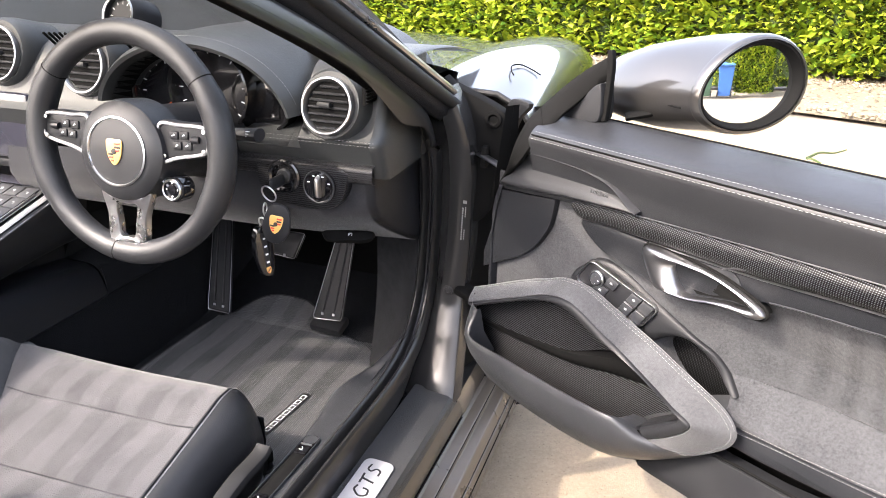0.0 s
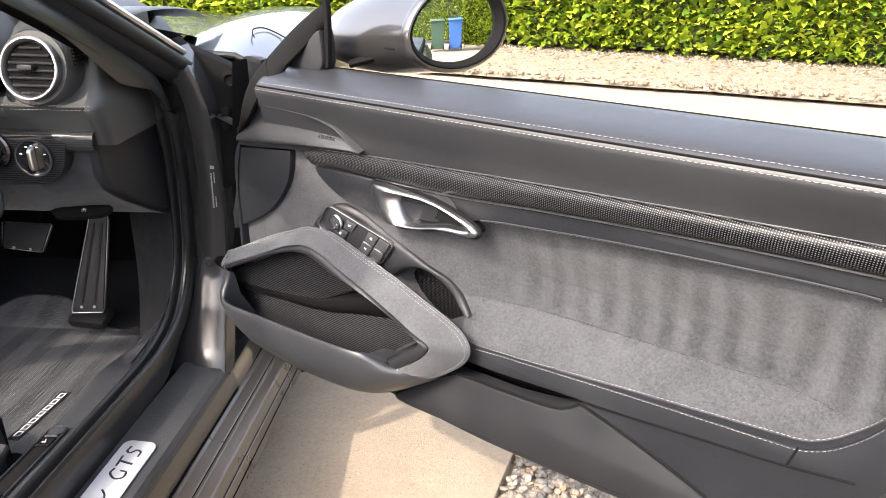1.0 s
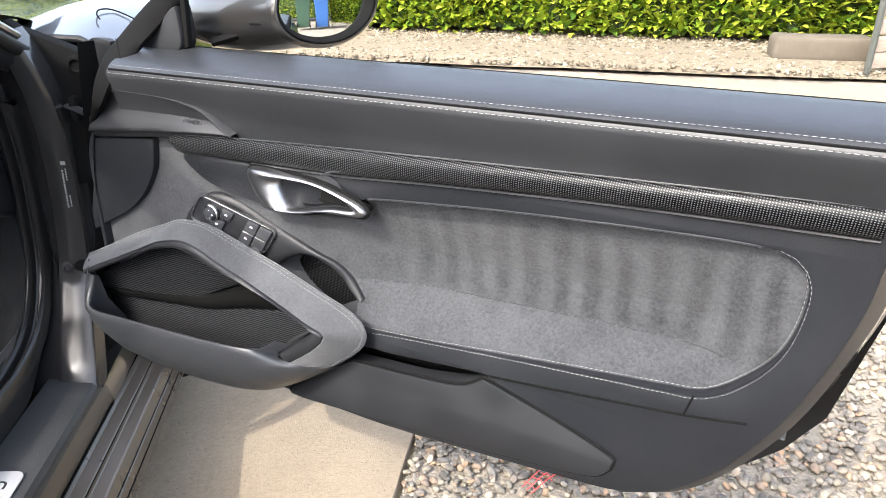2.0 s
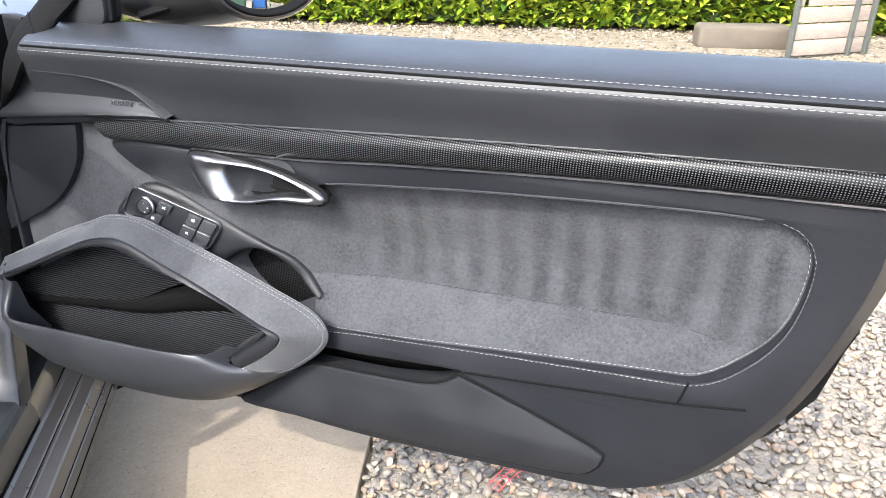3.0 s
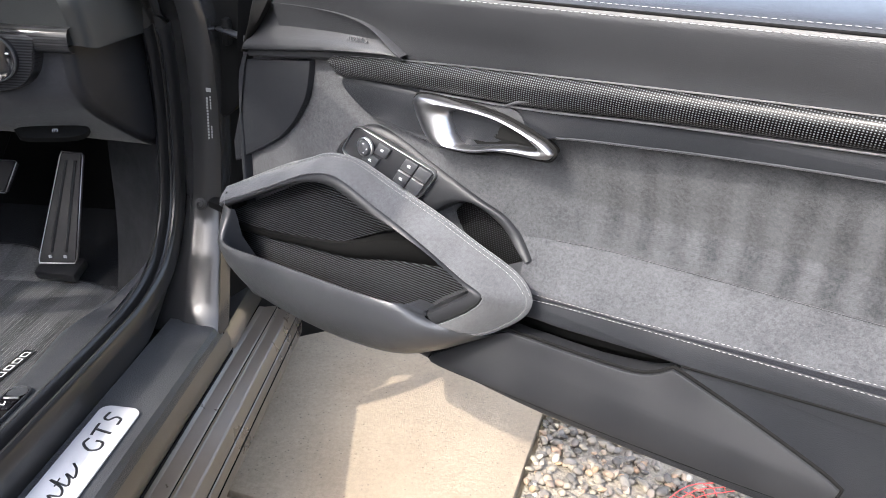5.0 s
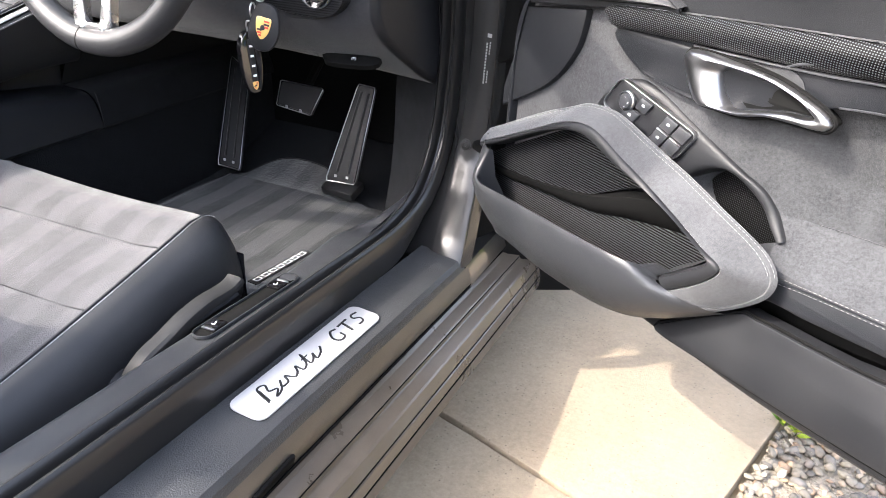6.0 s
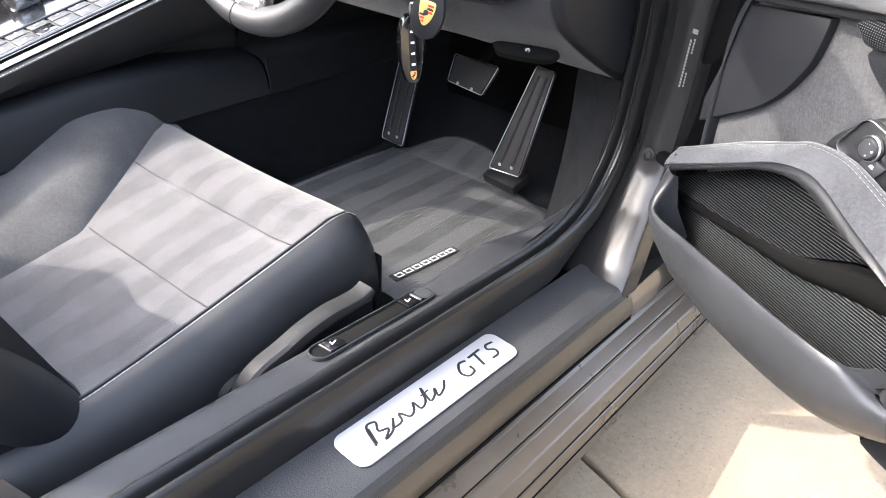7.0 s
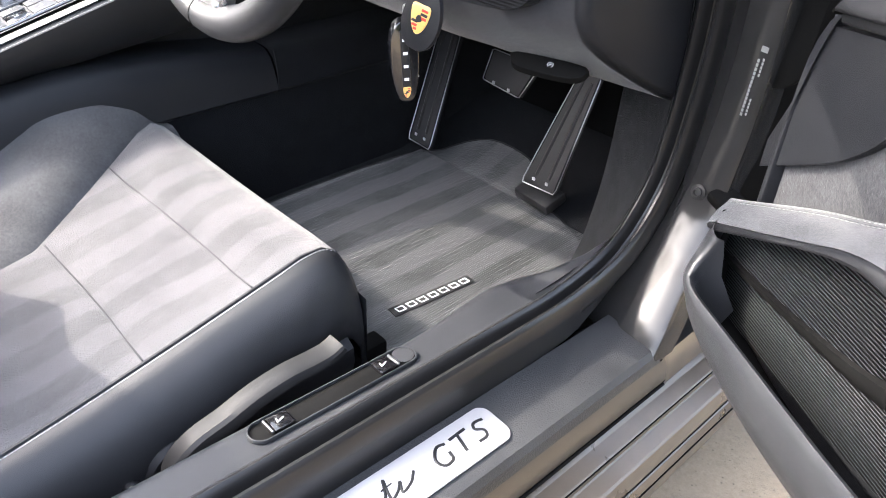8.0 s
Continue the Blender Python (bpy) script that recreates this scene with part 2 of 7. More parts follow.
def concrete(name, dark, light, speck=0.5):
    m, nt, ln, bsdf = nodes_of(name)
    coord = nt.new("ShaderNodeTexCoord").outputs["Object"]
    big = noise_node(nt, ln, coord, 3.5, 6, 0.65)
    mid = noise_node(nt, ln, coord, 95, 9, 0.85)
    dots = nt.new("ShaderNodeTexVoronoi")
    dots.inputs["Scale"].default_value = 95
    ln.new(coord, dots.inputs["Vector"])
    mix = nt.new("ShaderNodeMix")
    mix.data_type = "FLOAT"
    mix.inputs["Factor"].default_value = 0.55
    ln.new(big.outputs["Fac"], mix.inputs["A"])
    ln.new(mid.outputs["Fac"], mix.inputs["B"])
    col = ramp(nt, None, [(0.32, dark), (0.68, light)])
    ln.new(mix.outputs["Result"], col.inputs["Fac"])
    pit = ramp(nt, None, [(0.05, (speck * 1.2,) * 3), (0.20, (1, 1, 1))])
    ln.new(dots.outputs["Distance"], pit.inputs["Fac"])
    thin = noise_node(nt, ln, coord, 18, 3, 0.6)
    keep = ramp(nt, None, [(0.45, (1, 1, 1)), (0.60, (0, 0, 0))])
    ln.new(thin.outputs["Fac"], keep.inputs["Fac"])
    lift = nt.new("ShaderNodeMix")
    lift.data_type, lift.blend_type = "RGBA", "LIGHTEN"
    lift.inputs["Factor"].default_value = 1.0
    ln.new(pit.outputs["Color"], lift.inputs["A"])
    ln.new(keep.outputs["Color"], lift.inputs["B"])
    mul = nt.new("ShaderNodeMix")
    mul.data_type, mul.blend_type = "RGBA", "MULTIPLY"
    mul.inputs["Factor"].default_value = 1.0
    ln.new(col.outputs["Color"], mul.inputs["A"])
    ln.new(lift.outputs["Result"], mul.inputs["B"])
    ln.new(mul.outputs["Result"], bsdf.inputs["Base Color"])
    bsdf.inputs["Roughness"].default_value = 0.9
    b = nt.new("ShaderNodeBump")
    b.inputs["Strength"].default_value, b.inputs["Distance"].default_value = 0.9, 0.004
    ln.new(mid.outputs["Fac"], b.inputs["Height"])
    ln.new(b.outputs["Normal"], bsdf.inputs["Normal"])
    return m


def plain(name, c, rough=0.5, metal=0.0, coat=0.0, emit=0.0):
    m, nt, ln, bsdf = nodes_of(name)
    bsdf.inputs["Base Color"].default_value = (*c, 1)
    bsdf.inputs["Roughness"].default_value, bsdf.inputs["Metallic"].default_value = rough, metal
    bsdf.inputs["Coat Weight"].default_value = coat
    if emit:
        bsdf.inputs["Emission Color"].default_value = (*c, 1)
        bsdf.inputs["Emission Strength"].default_value = emit
    return m


LEATHER = surface("leather", (0.0085, 0.0092, 0.011), (0.013, 0.0138, 0.016), 0.38, grain=1300, blotch=7, bump=0.35, depth=0.0005, vary=0.07, spec=0.20, cells=True)
LEATHER_TOP = surface("leather_top", (0.0118, 0.0123, 0.0138), (0.0175, 0.0182, 0.0202), 0.40, grain=1300, blotch=7, bump=0.3, depth=0.0005, vary=0.06, spec=0.34, cells=True)
DASH_LEATHER = surface("dash_leather", (0.0150, 0.0165, 0.0172), (0.0225, 0.0245, 0.0255), 0.42, grain=1300, blotch=7, bump=0.3, depth=0.0005, vary=0.06, spec=0.50, cells=True)
SUEDE = banded_suede("door_suede", (0.013, 0.0134, 0.0148), (0.056, 0.0575, 0.062), 0.037, 0.580, 0.726)
SUEDE_PLAIN = brushed("suede", (0.024, 0.0248, 0.027), (0.066, 0.0678, 0.072), (9, 7, 9), sheen=0.22)
SUEDE_DARK = brushed("suede_dark", (0.010, 0.0103, 0.0118), (0.029, 0.0295, 0.033), (9, 7, 9), sheen=0.2)
SEAT_SUEDE = napped("seat_suede", (0.029, 0.0289, 0.0315), (0.068, 0.067, 0.0705), "X", 0.070, 0.22, sheen=0.2, grain=480, wobble=2.2, pile=0.0018)
PLASTIC = surface("soft_plastic", (0.0085, 0.009, 0.0105), (0.013, 0.0135, 0.015), 0.48, grain=1600, bump=0.3, depth=0.0004, spec=0.26)
PLASTIC_GREY = surface("grey_plastic", (0.018, 0.0192, 0.022), (0.025, 0.0262, 0.029), 0.40, grain=1600, bump=0.3, depth=0.0004, spec=0.42)
GLOSS = plain("black_gloss", (0.006, 0.006, 0.007), 0.12, coat=0.6)
BLACK = surface("matt_black", (0.003, 0.003, 0.003), (0.006, 0.006, 0.006), 0.8, bump=0.1, spec=0.06)
RUBBER = surface("rubber", (0.010, 0.010, 0.0105), (0.016, 0.016, 0.0165), 0.5, grain=500, bump=0.15, spec=0.25)
SEAL = surface("seal_rubber", (0.009, 0.009, 0.0095), (0.013, 0.013, 0.0135), 0.32, grain=300, blotch=4, bump=0.05, vary=0.04, spec=0.4)
TREAD = surface("sill_tread", (0.017, 0.0178, 0.0195), (0.031, 0.032, 0.034), 0.55, grain=520, bump=0.8, depth=0.0010)
PAINT = surface("grey_metallic_paint", (0.046, 0.044, 0.043), (0.060, 0.057, 0.055), 0.34, 0.75, blotch=3, grain=2500, bump=0.04, coat=1.0, vary=0.04)
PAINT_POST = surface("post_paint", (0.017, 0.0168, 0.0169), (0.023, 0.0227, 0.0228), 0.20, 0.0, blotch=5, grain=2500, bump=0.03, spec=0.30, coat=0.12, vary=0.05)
# Browned base: the tan ground's reflection in grey paint is put into the colour.
PAINT_SILL_REFLECT = surface("sill_paint_tan_reflection", (0.066, 0.054, 0.043), (0.095, 0.078, 0.062), 0.33, 0.20, blotch=14, grain=1100, bump=0.06, coat=0.10, spec=0.40, vary=0.10)
# Dust on grey paint, with a tan ground reflection added to the base.
PAINT_DUST_REFLECT = surface("dusty_paint_tan_reflection", (0.055, 0.046, 0.036), (0.085, 0.072, 0.058), 0.45, 0.3, blotch=9, grain=700, bump=0.08, coat=0.25, vary=0.10)
CHROME = surface("satin_chrome", (0.50, 0.50, 0.51), (0.60, 0.60, 0.61), 0.30, 1.0, grain=300, bump=0.02, vary=0.05)
HANDLE_METAL = surface("satin_handle", (0.26, 0.26, 0.27), (0.33, 0.33, 0.34), 0.33, 1.0, grain=900, bump=0.03, vary=0.04)
ALU = surface("brushed_aluminium", (0.5, 0.5, 0.51), (0.62, 0.62, 0.63), 0.3, 1.0, grain=500, bump=0.05)
SATIN = surface("satin_silver_plastic", (0.22, 0.22, 0.227), (0.29, 0.29, 0.298), 0.30, 0.45, grain=700, bump=0.03, vary=0.04)
CONSOLE = surface("console_silver", (0.036, 0.037, 0.039), (0.046, 0.047, 0.050), 0.5, 0.0, spec=0.3, blotch=20, grain=900, bump=0.05)
CONSOLE_KEY = surface("console_keys", (0.034, 0.035, 0.038), (0.046, 0.047, 0.050), 0.5, 0.0, spec=0.3, blotch=20, grain=900, bump=0.05)
CARBON = carbon_weave("carbon_weave")
CARBON_FLAT = carbon_weave("carbon_weave_flat", True)
GRILLE = ribbed("speaker_ribs", 96.0, "Y")
GRILLE_DOT = ribbed("speaker_mesh", 130.0, "Y", True)
CARPET = surface("carpet", (0.004, 0.0044, 0.0054), (0.011, 0.0118, 0.0138), 1.0, blotch=30, grain=700, bump=1.0, depth=0.002, sheen=0.04, spec=0.1)
KICK = surface("kick_carpet", (0.012, 0.0128, 0.0142), (0.028, 0.0295, 0.032), 1.0, blotch=40, grain=600, bump=1.0, depth=0.002, sheen=0.0, spec=0.05)
MAT_PILE = napped("mat_pile", (0.020, 0.0208, 0.022), (0.078, 0.079, 0.080), "X", 0.075, 0.4, sheen=0.15, grain=330, wobble=0.8, pile=0.0035, ribs=(0.35, 1.0, 1.0))
MAT_RIB = napped("mat_rib", (0.034, 0.035, 0.0365), (0.098, 0.099, 0.100), "X", 0.075, 0.4, sheen=0.1, grain=420, wobble=0.8, pile=0.0005)
THREAD = plain("thread", (0.21, 0.21, 0.206), 0.85)
WHITE = surface("white_plate", (0.33, 0.33, 0.34), (0.38, 0.38, 0.39), 0.4, bump=0.05)
INK = plain("black_ink", (0.01, 0.01, 0.011), 0.4)
PALE_INK = plain("pale_print", (0.75, 0.76, 0.78), 0.5)
GOLD = plain("gold_enamel", (0.70, 0.44, 0.14), 0.35, 0.3, coat=0.5)
RED = plain("red_enamel", (0.55, 0.04, 0.025), 0.3, coat=0.5)
ORANGE = plain("orange_needle", (0.8, 0.12, 0.02), 0.4)
SCREEN = plain("screen_glass", (0.030, 0.030, 0.040), 0.15, coat=0.8)
def thin_glass(name):
    """A clear pane: straight through, with a mirror gloss by Fresnel."""
    m, nt, ln, bsdf = nodes_of(name)
    clear, gloss, edge, mix = (nt.new(k) for k in ("ShaderNodeBsdfTransparent", "ShaderNodeBsdfGlossy", "ShaderNodeFresnel", "ShaderNodeMixShader"))
    clear.inputs["Color"].default_value = (0.90, 0.94, 0.92, 1)
    gloss.inputs["Roughness"].default_value = 0.01
    edge.inputs["IOR"].default_value = 1.45
    ln.new(edge.outputs[0], mix.inputs["Fac"])
    ln.new(clear.outputs[0], mix.inputs[1])
    ln.new(gloss.outputs[0], mix.inputs[2])
    ln.new(mix.outputs[0], nt["Material Output"].inputs["Surface"])
    nt.remove(bsdf)
    return m


GLASS_M = thin_glass("clear_glass")
MIRROR = plain("mirror_silver", (0.86, 0.88, 0.88), 0.02, 1.0)
SLAB = concrete("slab_concrete", (0.165, 0.124, 0.082), (0.335, 0.268, 0.188), 0.35)
DRIVE = concrete("drive_concrete", (0.195, 0.152, 0.094), (0.25, 0.203, 0.135), 0.75)
EARTH = surface("earth", (0.13, 0.11, 0.085), (0.24, 0.21, 0.17), 0.95, blotch=8, grain=90, bump=0.8, depth=0.01)
STONE = concrete("stone_block", (0.052, 0.042, 0.030), (0.100, 0.083, 0.062), 0.7)
PEBBLES = by_island("pebbles", [(0.0, (0.075, 0.068, 0.060)), (0.25, (0.150, 0.130, 0.105)), (0.5, (0.22, 0.185, 0.135)), (0.72, (0.115, 0.106, 0.097)), (0.86, (0.27, 0.175, 0.105)), (1.0, (0.33, 0.30, 0.245))], 0.75)
PALE_GRAVEL = by_island("pale_gravel", [(0.0, (0.060, 0.046, 0.030)), (0.35, (0.105, 0.084, 0.056)), (0.75, (0.165, 0.138, 0.098)), (1.0, (0.26, 0.23, 0.18))], 0.9)
LEAVES = by_island("laurel_leaves", [(0.0, (0.05, 0.11, 0.012)), (0.25, (0.12, 0.20, 0.014)), (0.6, (0.26, 0.34, 0.02)), (1.0, (0.42, 0.46, 0.05))], 0.45, 0.35, 25.0)
# Dark green for twigs and for the painted shade inside the hedges.
TWIG_SHADE = surface("hedge_shade", (0.02, 0.035, 0.010), (0.05, 0.075, 0.02), 0.9, blotch=6, grain=60, bump=0.6, depth=0.02)
TIMBER = surface("weathered_timber", (0.16, 0.125, 0.10), (0.27, 0.22, 0.18), 0.8, blotch=8, grain=140, bump=0.5, depth=0.003, stretch=(1, 8, 8))
TIMBER_DARK = surface("fence_timber", (0.035, 0.04, 0.035), (0.07, 0.075, 0.065), 0.85, blotch=8, grain=140, bump=0.5, depth=0.003, stretch=(8, 8, 1))
BIN_GREEN = surface("green_bin_plastic", (0.035, 0.075, 0.045), (0.05, 0.10, 0.06), 0.5, grain=300, bump=0.1)
BIN_BLUE = surface("blue_bin_plastic", (0.03, 0.10, 0.30), (0.04, 0.13, 0.36), 0.5, grain=300, bump=0.1)


# ---- mesh helpers ----
def holder(parent):
    """A part's own pieces go no deeper than the third level."""
    return parent.parent if parent and parent.parent and parent.parent.parent else parent


def finish(bm, name, material, parent=None, label="", sharp=38.0, category="", kind="", group=""):
    bmesh.ops.remove_doubles(bm, verts=bm.verts, dist=1e-6)
    bmesh.ops.recalc_face_normals(bm, faces=bm.faces)
    me = bpy.data.meshes.new(name)
    level = bm.faces.layers.int.get("level")
    smooth = [not (level and f[level]) for f in bm.faces]
    bm.to_mesh(me)
    bm.free()
    me.polygons.foreach_set("use_smooth", smooth)
    me.set_sharp_from_angle(angle=radians(sharp))
    me.materials.append(material)
    ob = new(name, me)
    ob.parent = holder(parent)
    return tagged(ob, label, category, group, kind)


def part(name, bm, material, parent, label="", sharp=38.0):
    return finish(bm, name, material, parent, label, sharp)


def raw(name, verts, faces, material, parent=None, label="", smooth=True, **tags):
    me = bpy.data.meshes.new(name)
    me.from_pydata(verts, [], faces)
    me.polygons.foreach_set("use_smooth", [smooth] * len(me.polygons))
    me.materials.append(material)
    ob = new(name, me)
    ob.parent = holder(parent)
    return tagged(ob, label, **tags)


def thing(name, label, category, at=(0, 0, 0), group="", kind=""):
    ob = new(name)
    ob.empty_display_size = 0.05
    ob.location = at
    return tagged(ob, label, category, group, kind)


def curve(points, count, closed=False):
    """A smooth line through a few points."""
    p = [Vector(q) for q in points]
    n, out = len(p), []
    spans = n if closed else n - 1
    lengths = [max(1e-6, (p[(i + 1) % n] - p[i]).length) for i in range(spans)]
    total = sum(lengths)
    for k in range(count):
        s = total * k / (count if closed else count - 1)
        i = 0
        while i < spans - 1 and s > lengths[i]:
            s -= lengths[i]
            i += 1
        f = min(1.0, s / lengths[i])
        b, c = p[i], p[(i + 1) % n]
        a = p[(i - 1) % n] if closed or i > 0 else b + (b - c)
        d = p[(i + 2) % n] if closed or i + 2 < n else c + (c - b)
        out.append(0.5 * ((2 * b) + (c - a) * f + (2 * a - 5 * b + 4 * c - d) * f * f + (3 * b - a - 3 * c + d) * f ** 3))
    return out


def paired(points, per, closed=True):
    """A smooth line with the same number of steps between each two of its points."""
    p = [Vector((x, y, 0)) for x, y in points]
    n, out = len(p), []
    for i in range(n if closed else n - 1):
        b, c = p[i], p[(i + 1) % n]
        a = p[i - 1] if closed or i else b + (b - c)
        d = p[(i + 2) % n] if closed or i + 2 < n else c + (c - b)
        for k in range(per):
            f = k / per
            q = 0.5 * ((2 * b) + (c - a) * f + (2 * a - 5 * b + 4 * c - d) * f * f + (3 * b - a - 3 * c + d) * f ** 3)
            out.append((q.x, q.y))
    return out


def skin(bm, rows, around=False, caps=False):
    """Quads between rows of points of equal length."""
    grid = [[bm.verts.new(p) for p in row] for row in rows]
    for a, b in zip(grid, grid[1:]):
        n = len(a)
        for i in range(n if around else n - 1):
            bm.faces.new((a[i], a[(i + 1) % n], b[(i + 1) % n], b[i]))
    if caps:
        bm.faces.new(grid[0][::-1])
        bm.faces.new(grid[-1])
    return bm


def lofted(rows, around=False, caps=False):
    return skin(bmesh.new(), rows, around, caps)


def tube(path, r, seg=8, closed=False, bm=None, flat=1.0, up=None):
    """A round or flattened bar along a line; r may be one number or one for each point."""
    bm = bm or bmesh.new()
    p = [Vector(q) for q in path]
    n = len(p)
    radii = r if isinstance(r, (list, tuple)) else [r] * n
    side, rows = None, []
    for i in range(n):
        a, b = p[(i - 1) % n if closed else max(0, i - 1)], p[(i + 1) % n if closed else min(n - 1, i + 1)]
        t = (b - a).normalized()
        ref = Vector(up) if up else (side if side is not None else (Vector((0, 0, 1)) if abs(t.z) < 0.9 else Vector((1, 0, 0))))
        if up or side is None:
            side = t.cross(ref).normalized()
        else:
            side = (side - t * side.dot(t)).normalized()
        other = side.cross(t)
        rows.append([p[i] + radii[i] * (math.cos(2 * math.pi * k / seg) * side + flat * math.sin(2 * math.pi * k / seg) * other) for k in range(seg)])
    if closed:
        rows.append(rows[0])
    return skin(bm, rows, True, not closed)


def turned(profile, seg=32, m=None, bm=None, closed=False):
    """A lathe body from (radius, height) pairs about local z."""
    bm = bm or bmesh.new()
    m = m or Matrix()
    rows = [[m @ Vector((max(r, 1e-5) * math.cos(2 * math.pi * k / seg), max(r, 1e-5) * math.sin(2 * math.pi * k / seg), z)) for k in range(seg)] for r, z in profile]
    if closed:
        rows.append(rows[0])
    return skin(bm, rows, True, not closed)


def block(size, m=None, r=0.003, seg=2, bm=None, taper=1.0):
    """A box with rounded edges, its centre at the origin of m; taper narrows its top."""
    made = bmesh.new()
    bmesh.ops.create_cube(made, size=1.0)
    for v in made.verts:
        k = taper if v.co.z > 0 else 1.0
        v.co = Vector((v.co.x * size[0] * k, v.co.y * size[1] * k, v.co.z * size[2]))
    if r:
        bmesh.ops.bevel(made, geom=made.edges[:], offset=min(r, 0.45 * min(size)), segments=seg, profile=0.5, affect="EDGES", clamp_overlap=True)
    if m:
        made.transform(m)
    if bm is None:
        return made
    joined = bpy.data.meshes.new("joined")
    made.to_mesh(joined)
    made.free()
    bm.from_mesh(joined)
    bpy.data.meshes.remove(joined)
    return bm


from mathutils.geometry import tessellate_polygon as tessellate


def area2(loop):
    return 0.5 * sum(a[0] * b[1] - b[0] * a[1] for a, b in zip(loop, loop[1:] + loop[:1]))


def shrunk(loop, d):
    """A closed outline moved inwards by d."""
    s = 1.0 if area2(loop) > 0 else -1.0
    n, out = len(loop), []
    for i in range(n):
        a, b, c = loop[i - 1], loop[i], loop[(i + 1) % n]
        t1 = Vector((b[0] - a[0], b[1] - a[1])).normalized()
        t2 = Vector((c[0] - b[0], c[1] - b[1])).normalized()
        n1, n2 = Vector((-t1.y, t1.x)) * s, Vector((-t2.y, t2.x)) * s
        m = n1 + n2
        k = d / max(0.35, 0.5 * m.length_squared ** 0.5 * m.length) if m.length > 1e-6 else 0
        m = m.normalized() * min(abs(k), abs(d) * 2.0) * (1 if d >= 0 else -1) if m.length > 1e-6 else n1 * d
        out.append((b[0] + m.x, b[1] + m.y))
    return out


def plate(outer, z0, z1, r=0.003, holes=(), bm=None, shape=None):
    """A panel cut to an outline with holes, from z0 to z1, its front edges rounded by r. shape(x, y) adds to the height."""
    bm = bm or bmesh.new()
    shape = shape or (lambda x, y: 0.0)
    loops = [[tuple(p[:2]) for p in outer]] + [[tuple(p[:2]) for p in h] for h in holes]
    level = bm.faces.layers.int.get("level") or bm.faces.layers.int.new("level")
    tops, bottoms = [], []
    for k, lp in enumerate(loops):
        sgn = 1.0 if k == 0 else -1.0
        steps = [(0.0, z0), (0.0, z1 - r), (0.12 * r, z1 - 0.55 * r), (0.45 * r, z1 - 0.15 * r), (r, z1)] if r > 0 else [(0.0, z0), (0.0, z1)]
        rows = []
        for d, z in steps:
            q = shrunk(lp, sgn * d) if d else lp
            rows.append([bm.verts.new((x, y, z + shape(x, y))) for x, y in q])
        for a, b in zip(rows, rows[1:]):
            n = len(a)
            for i in range(n):
                bm.faces.new((a[i], a[(i + 1) % n], b[(i + 1) % n], b[i]))
        tops.append(rows[-1])
        bottoms.append(rows[0])
    for group in (tops, bottoms):
        flat = [v for row in group for v in row]
        tris = tessellate([[Vector((v.co.x, v.co.y, 0)) for v in row] for row in group])
        for t in tris:
            try:
                bm.faces.new([flat[i] for i in t])[level] = 1
            except ValueError:
                pass
    return bm


def stitches(name, path, parent, length=0.0042, gap=0.0022, r=0.0005, lift=(0, 0, 0), material=None):
    """A row of single thread stitches along a line."""
    p = [Vector(q) + Vector(lift) for q in path]
    verts, faces = [], []
    s, k = 0.0, 0
    total = sum((b - a).length for a, b in zip(p, p[1:]))
    acc = [0.0]
    for a, b in zip(p, p[1:]):
        acc.append(acc[-1] + (b - a).length)

    def at(d):
        i = 0
        while i < len(p) - 2 and acc[i + 1] < d:
            i += 1
        f = (d - acc[i]) / max(1e-9, acc[i + 1] - acc[i])
        return p[i].lerp(p[i + 1], min(1.0, f))

    while s + length < total:
        a, b = at(s), at(s + length)
        t = (b - a).normalized()
        r = min(r, 0.00036)
        side = t.cross(Vector((0.3, 0.2, 0.93))).normalized()
        other = side.cross(t)
        base = len(verts)
        for q, k2 in ((a, 0.5), (a.lerp(b, 0.5), 1.0), (b, 0.5)):
            verts += [q + r * k2 * (side * c + other * d) for c, d in ((1, 0), (0, 1), (-1, 0), (0, -1))]
        for j in (0, 4):
            for i in range(4):
                faces.append((base + j + i, base + j + (i + 1) % 4, base + j + 4 + (i + 1) % 4, base + j + 4 + i))
        faces.append((base, base + 3, base + 2, base + 1))
        faces.append((base + 8, base + 9, base + 10, base + 11))
        s += length + gap
    return raw(name, verts, faces, material or THREAD, parent)


def bars(name, spots, m, material, parent, depth=0.0006):
    """Flat printed bars (x, y, width, height, turn) on the plane of m, as one print."""
    bm = bmesh.new()
    for x, y, w, h, turn in spots:
        block((w, h, depth), m @ pose(x, y, 0, 0, 0, turn), 0, bm=bm)
    return part(name, bm, material, parent)


def lettering(name, word, size, m, material, parent, depth=0.0004, slant=0.0, spacing=1.0):
    """Raised letters in the built-in font, centred on the plane of m."""
    fc = bpy.data.curves.new(name, "FONT")
    fc.body, fc.size, fc.extrude, fc.shear, fc.space_character = word, size, depth, slant, spacing
    fc.align_x, fc.align_y, fc.resolution_u = "CENTER", "CENTER", 3
    tmp = bpy.data.objects.new(name, fc)
    me = bpy.data.meshes.new_from_object(tmp)
    bpy.data.objects.remove(tmp)
    bpy.data.curves.remove(fc)
    me.transform(m)
    me.materials.clear()
    me.materials.append(material)
    ob = new(name, me)
    ob.parent = holder(parent)
    return ob


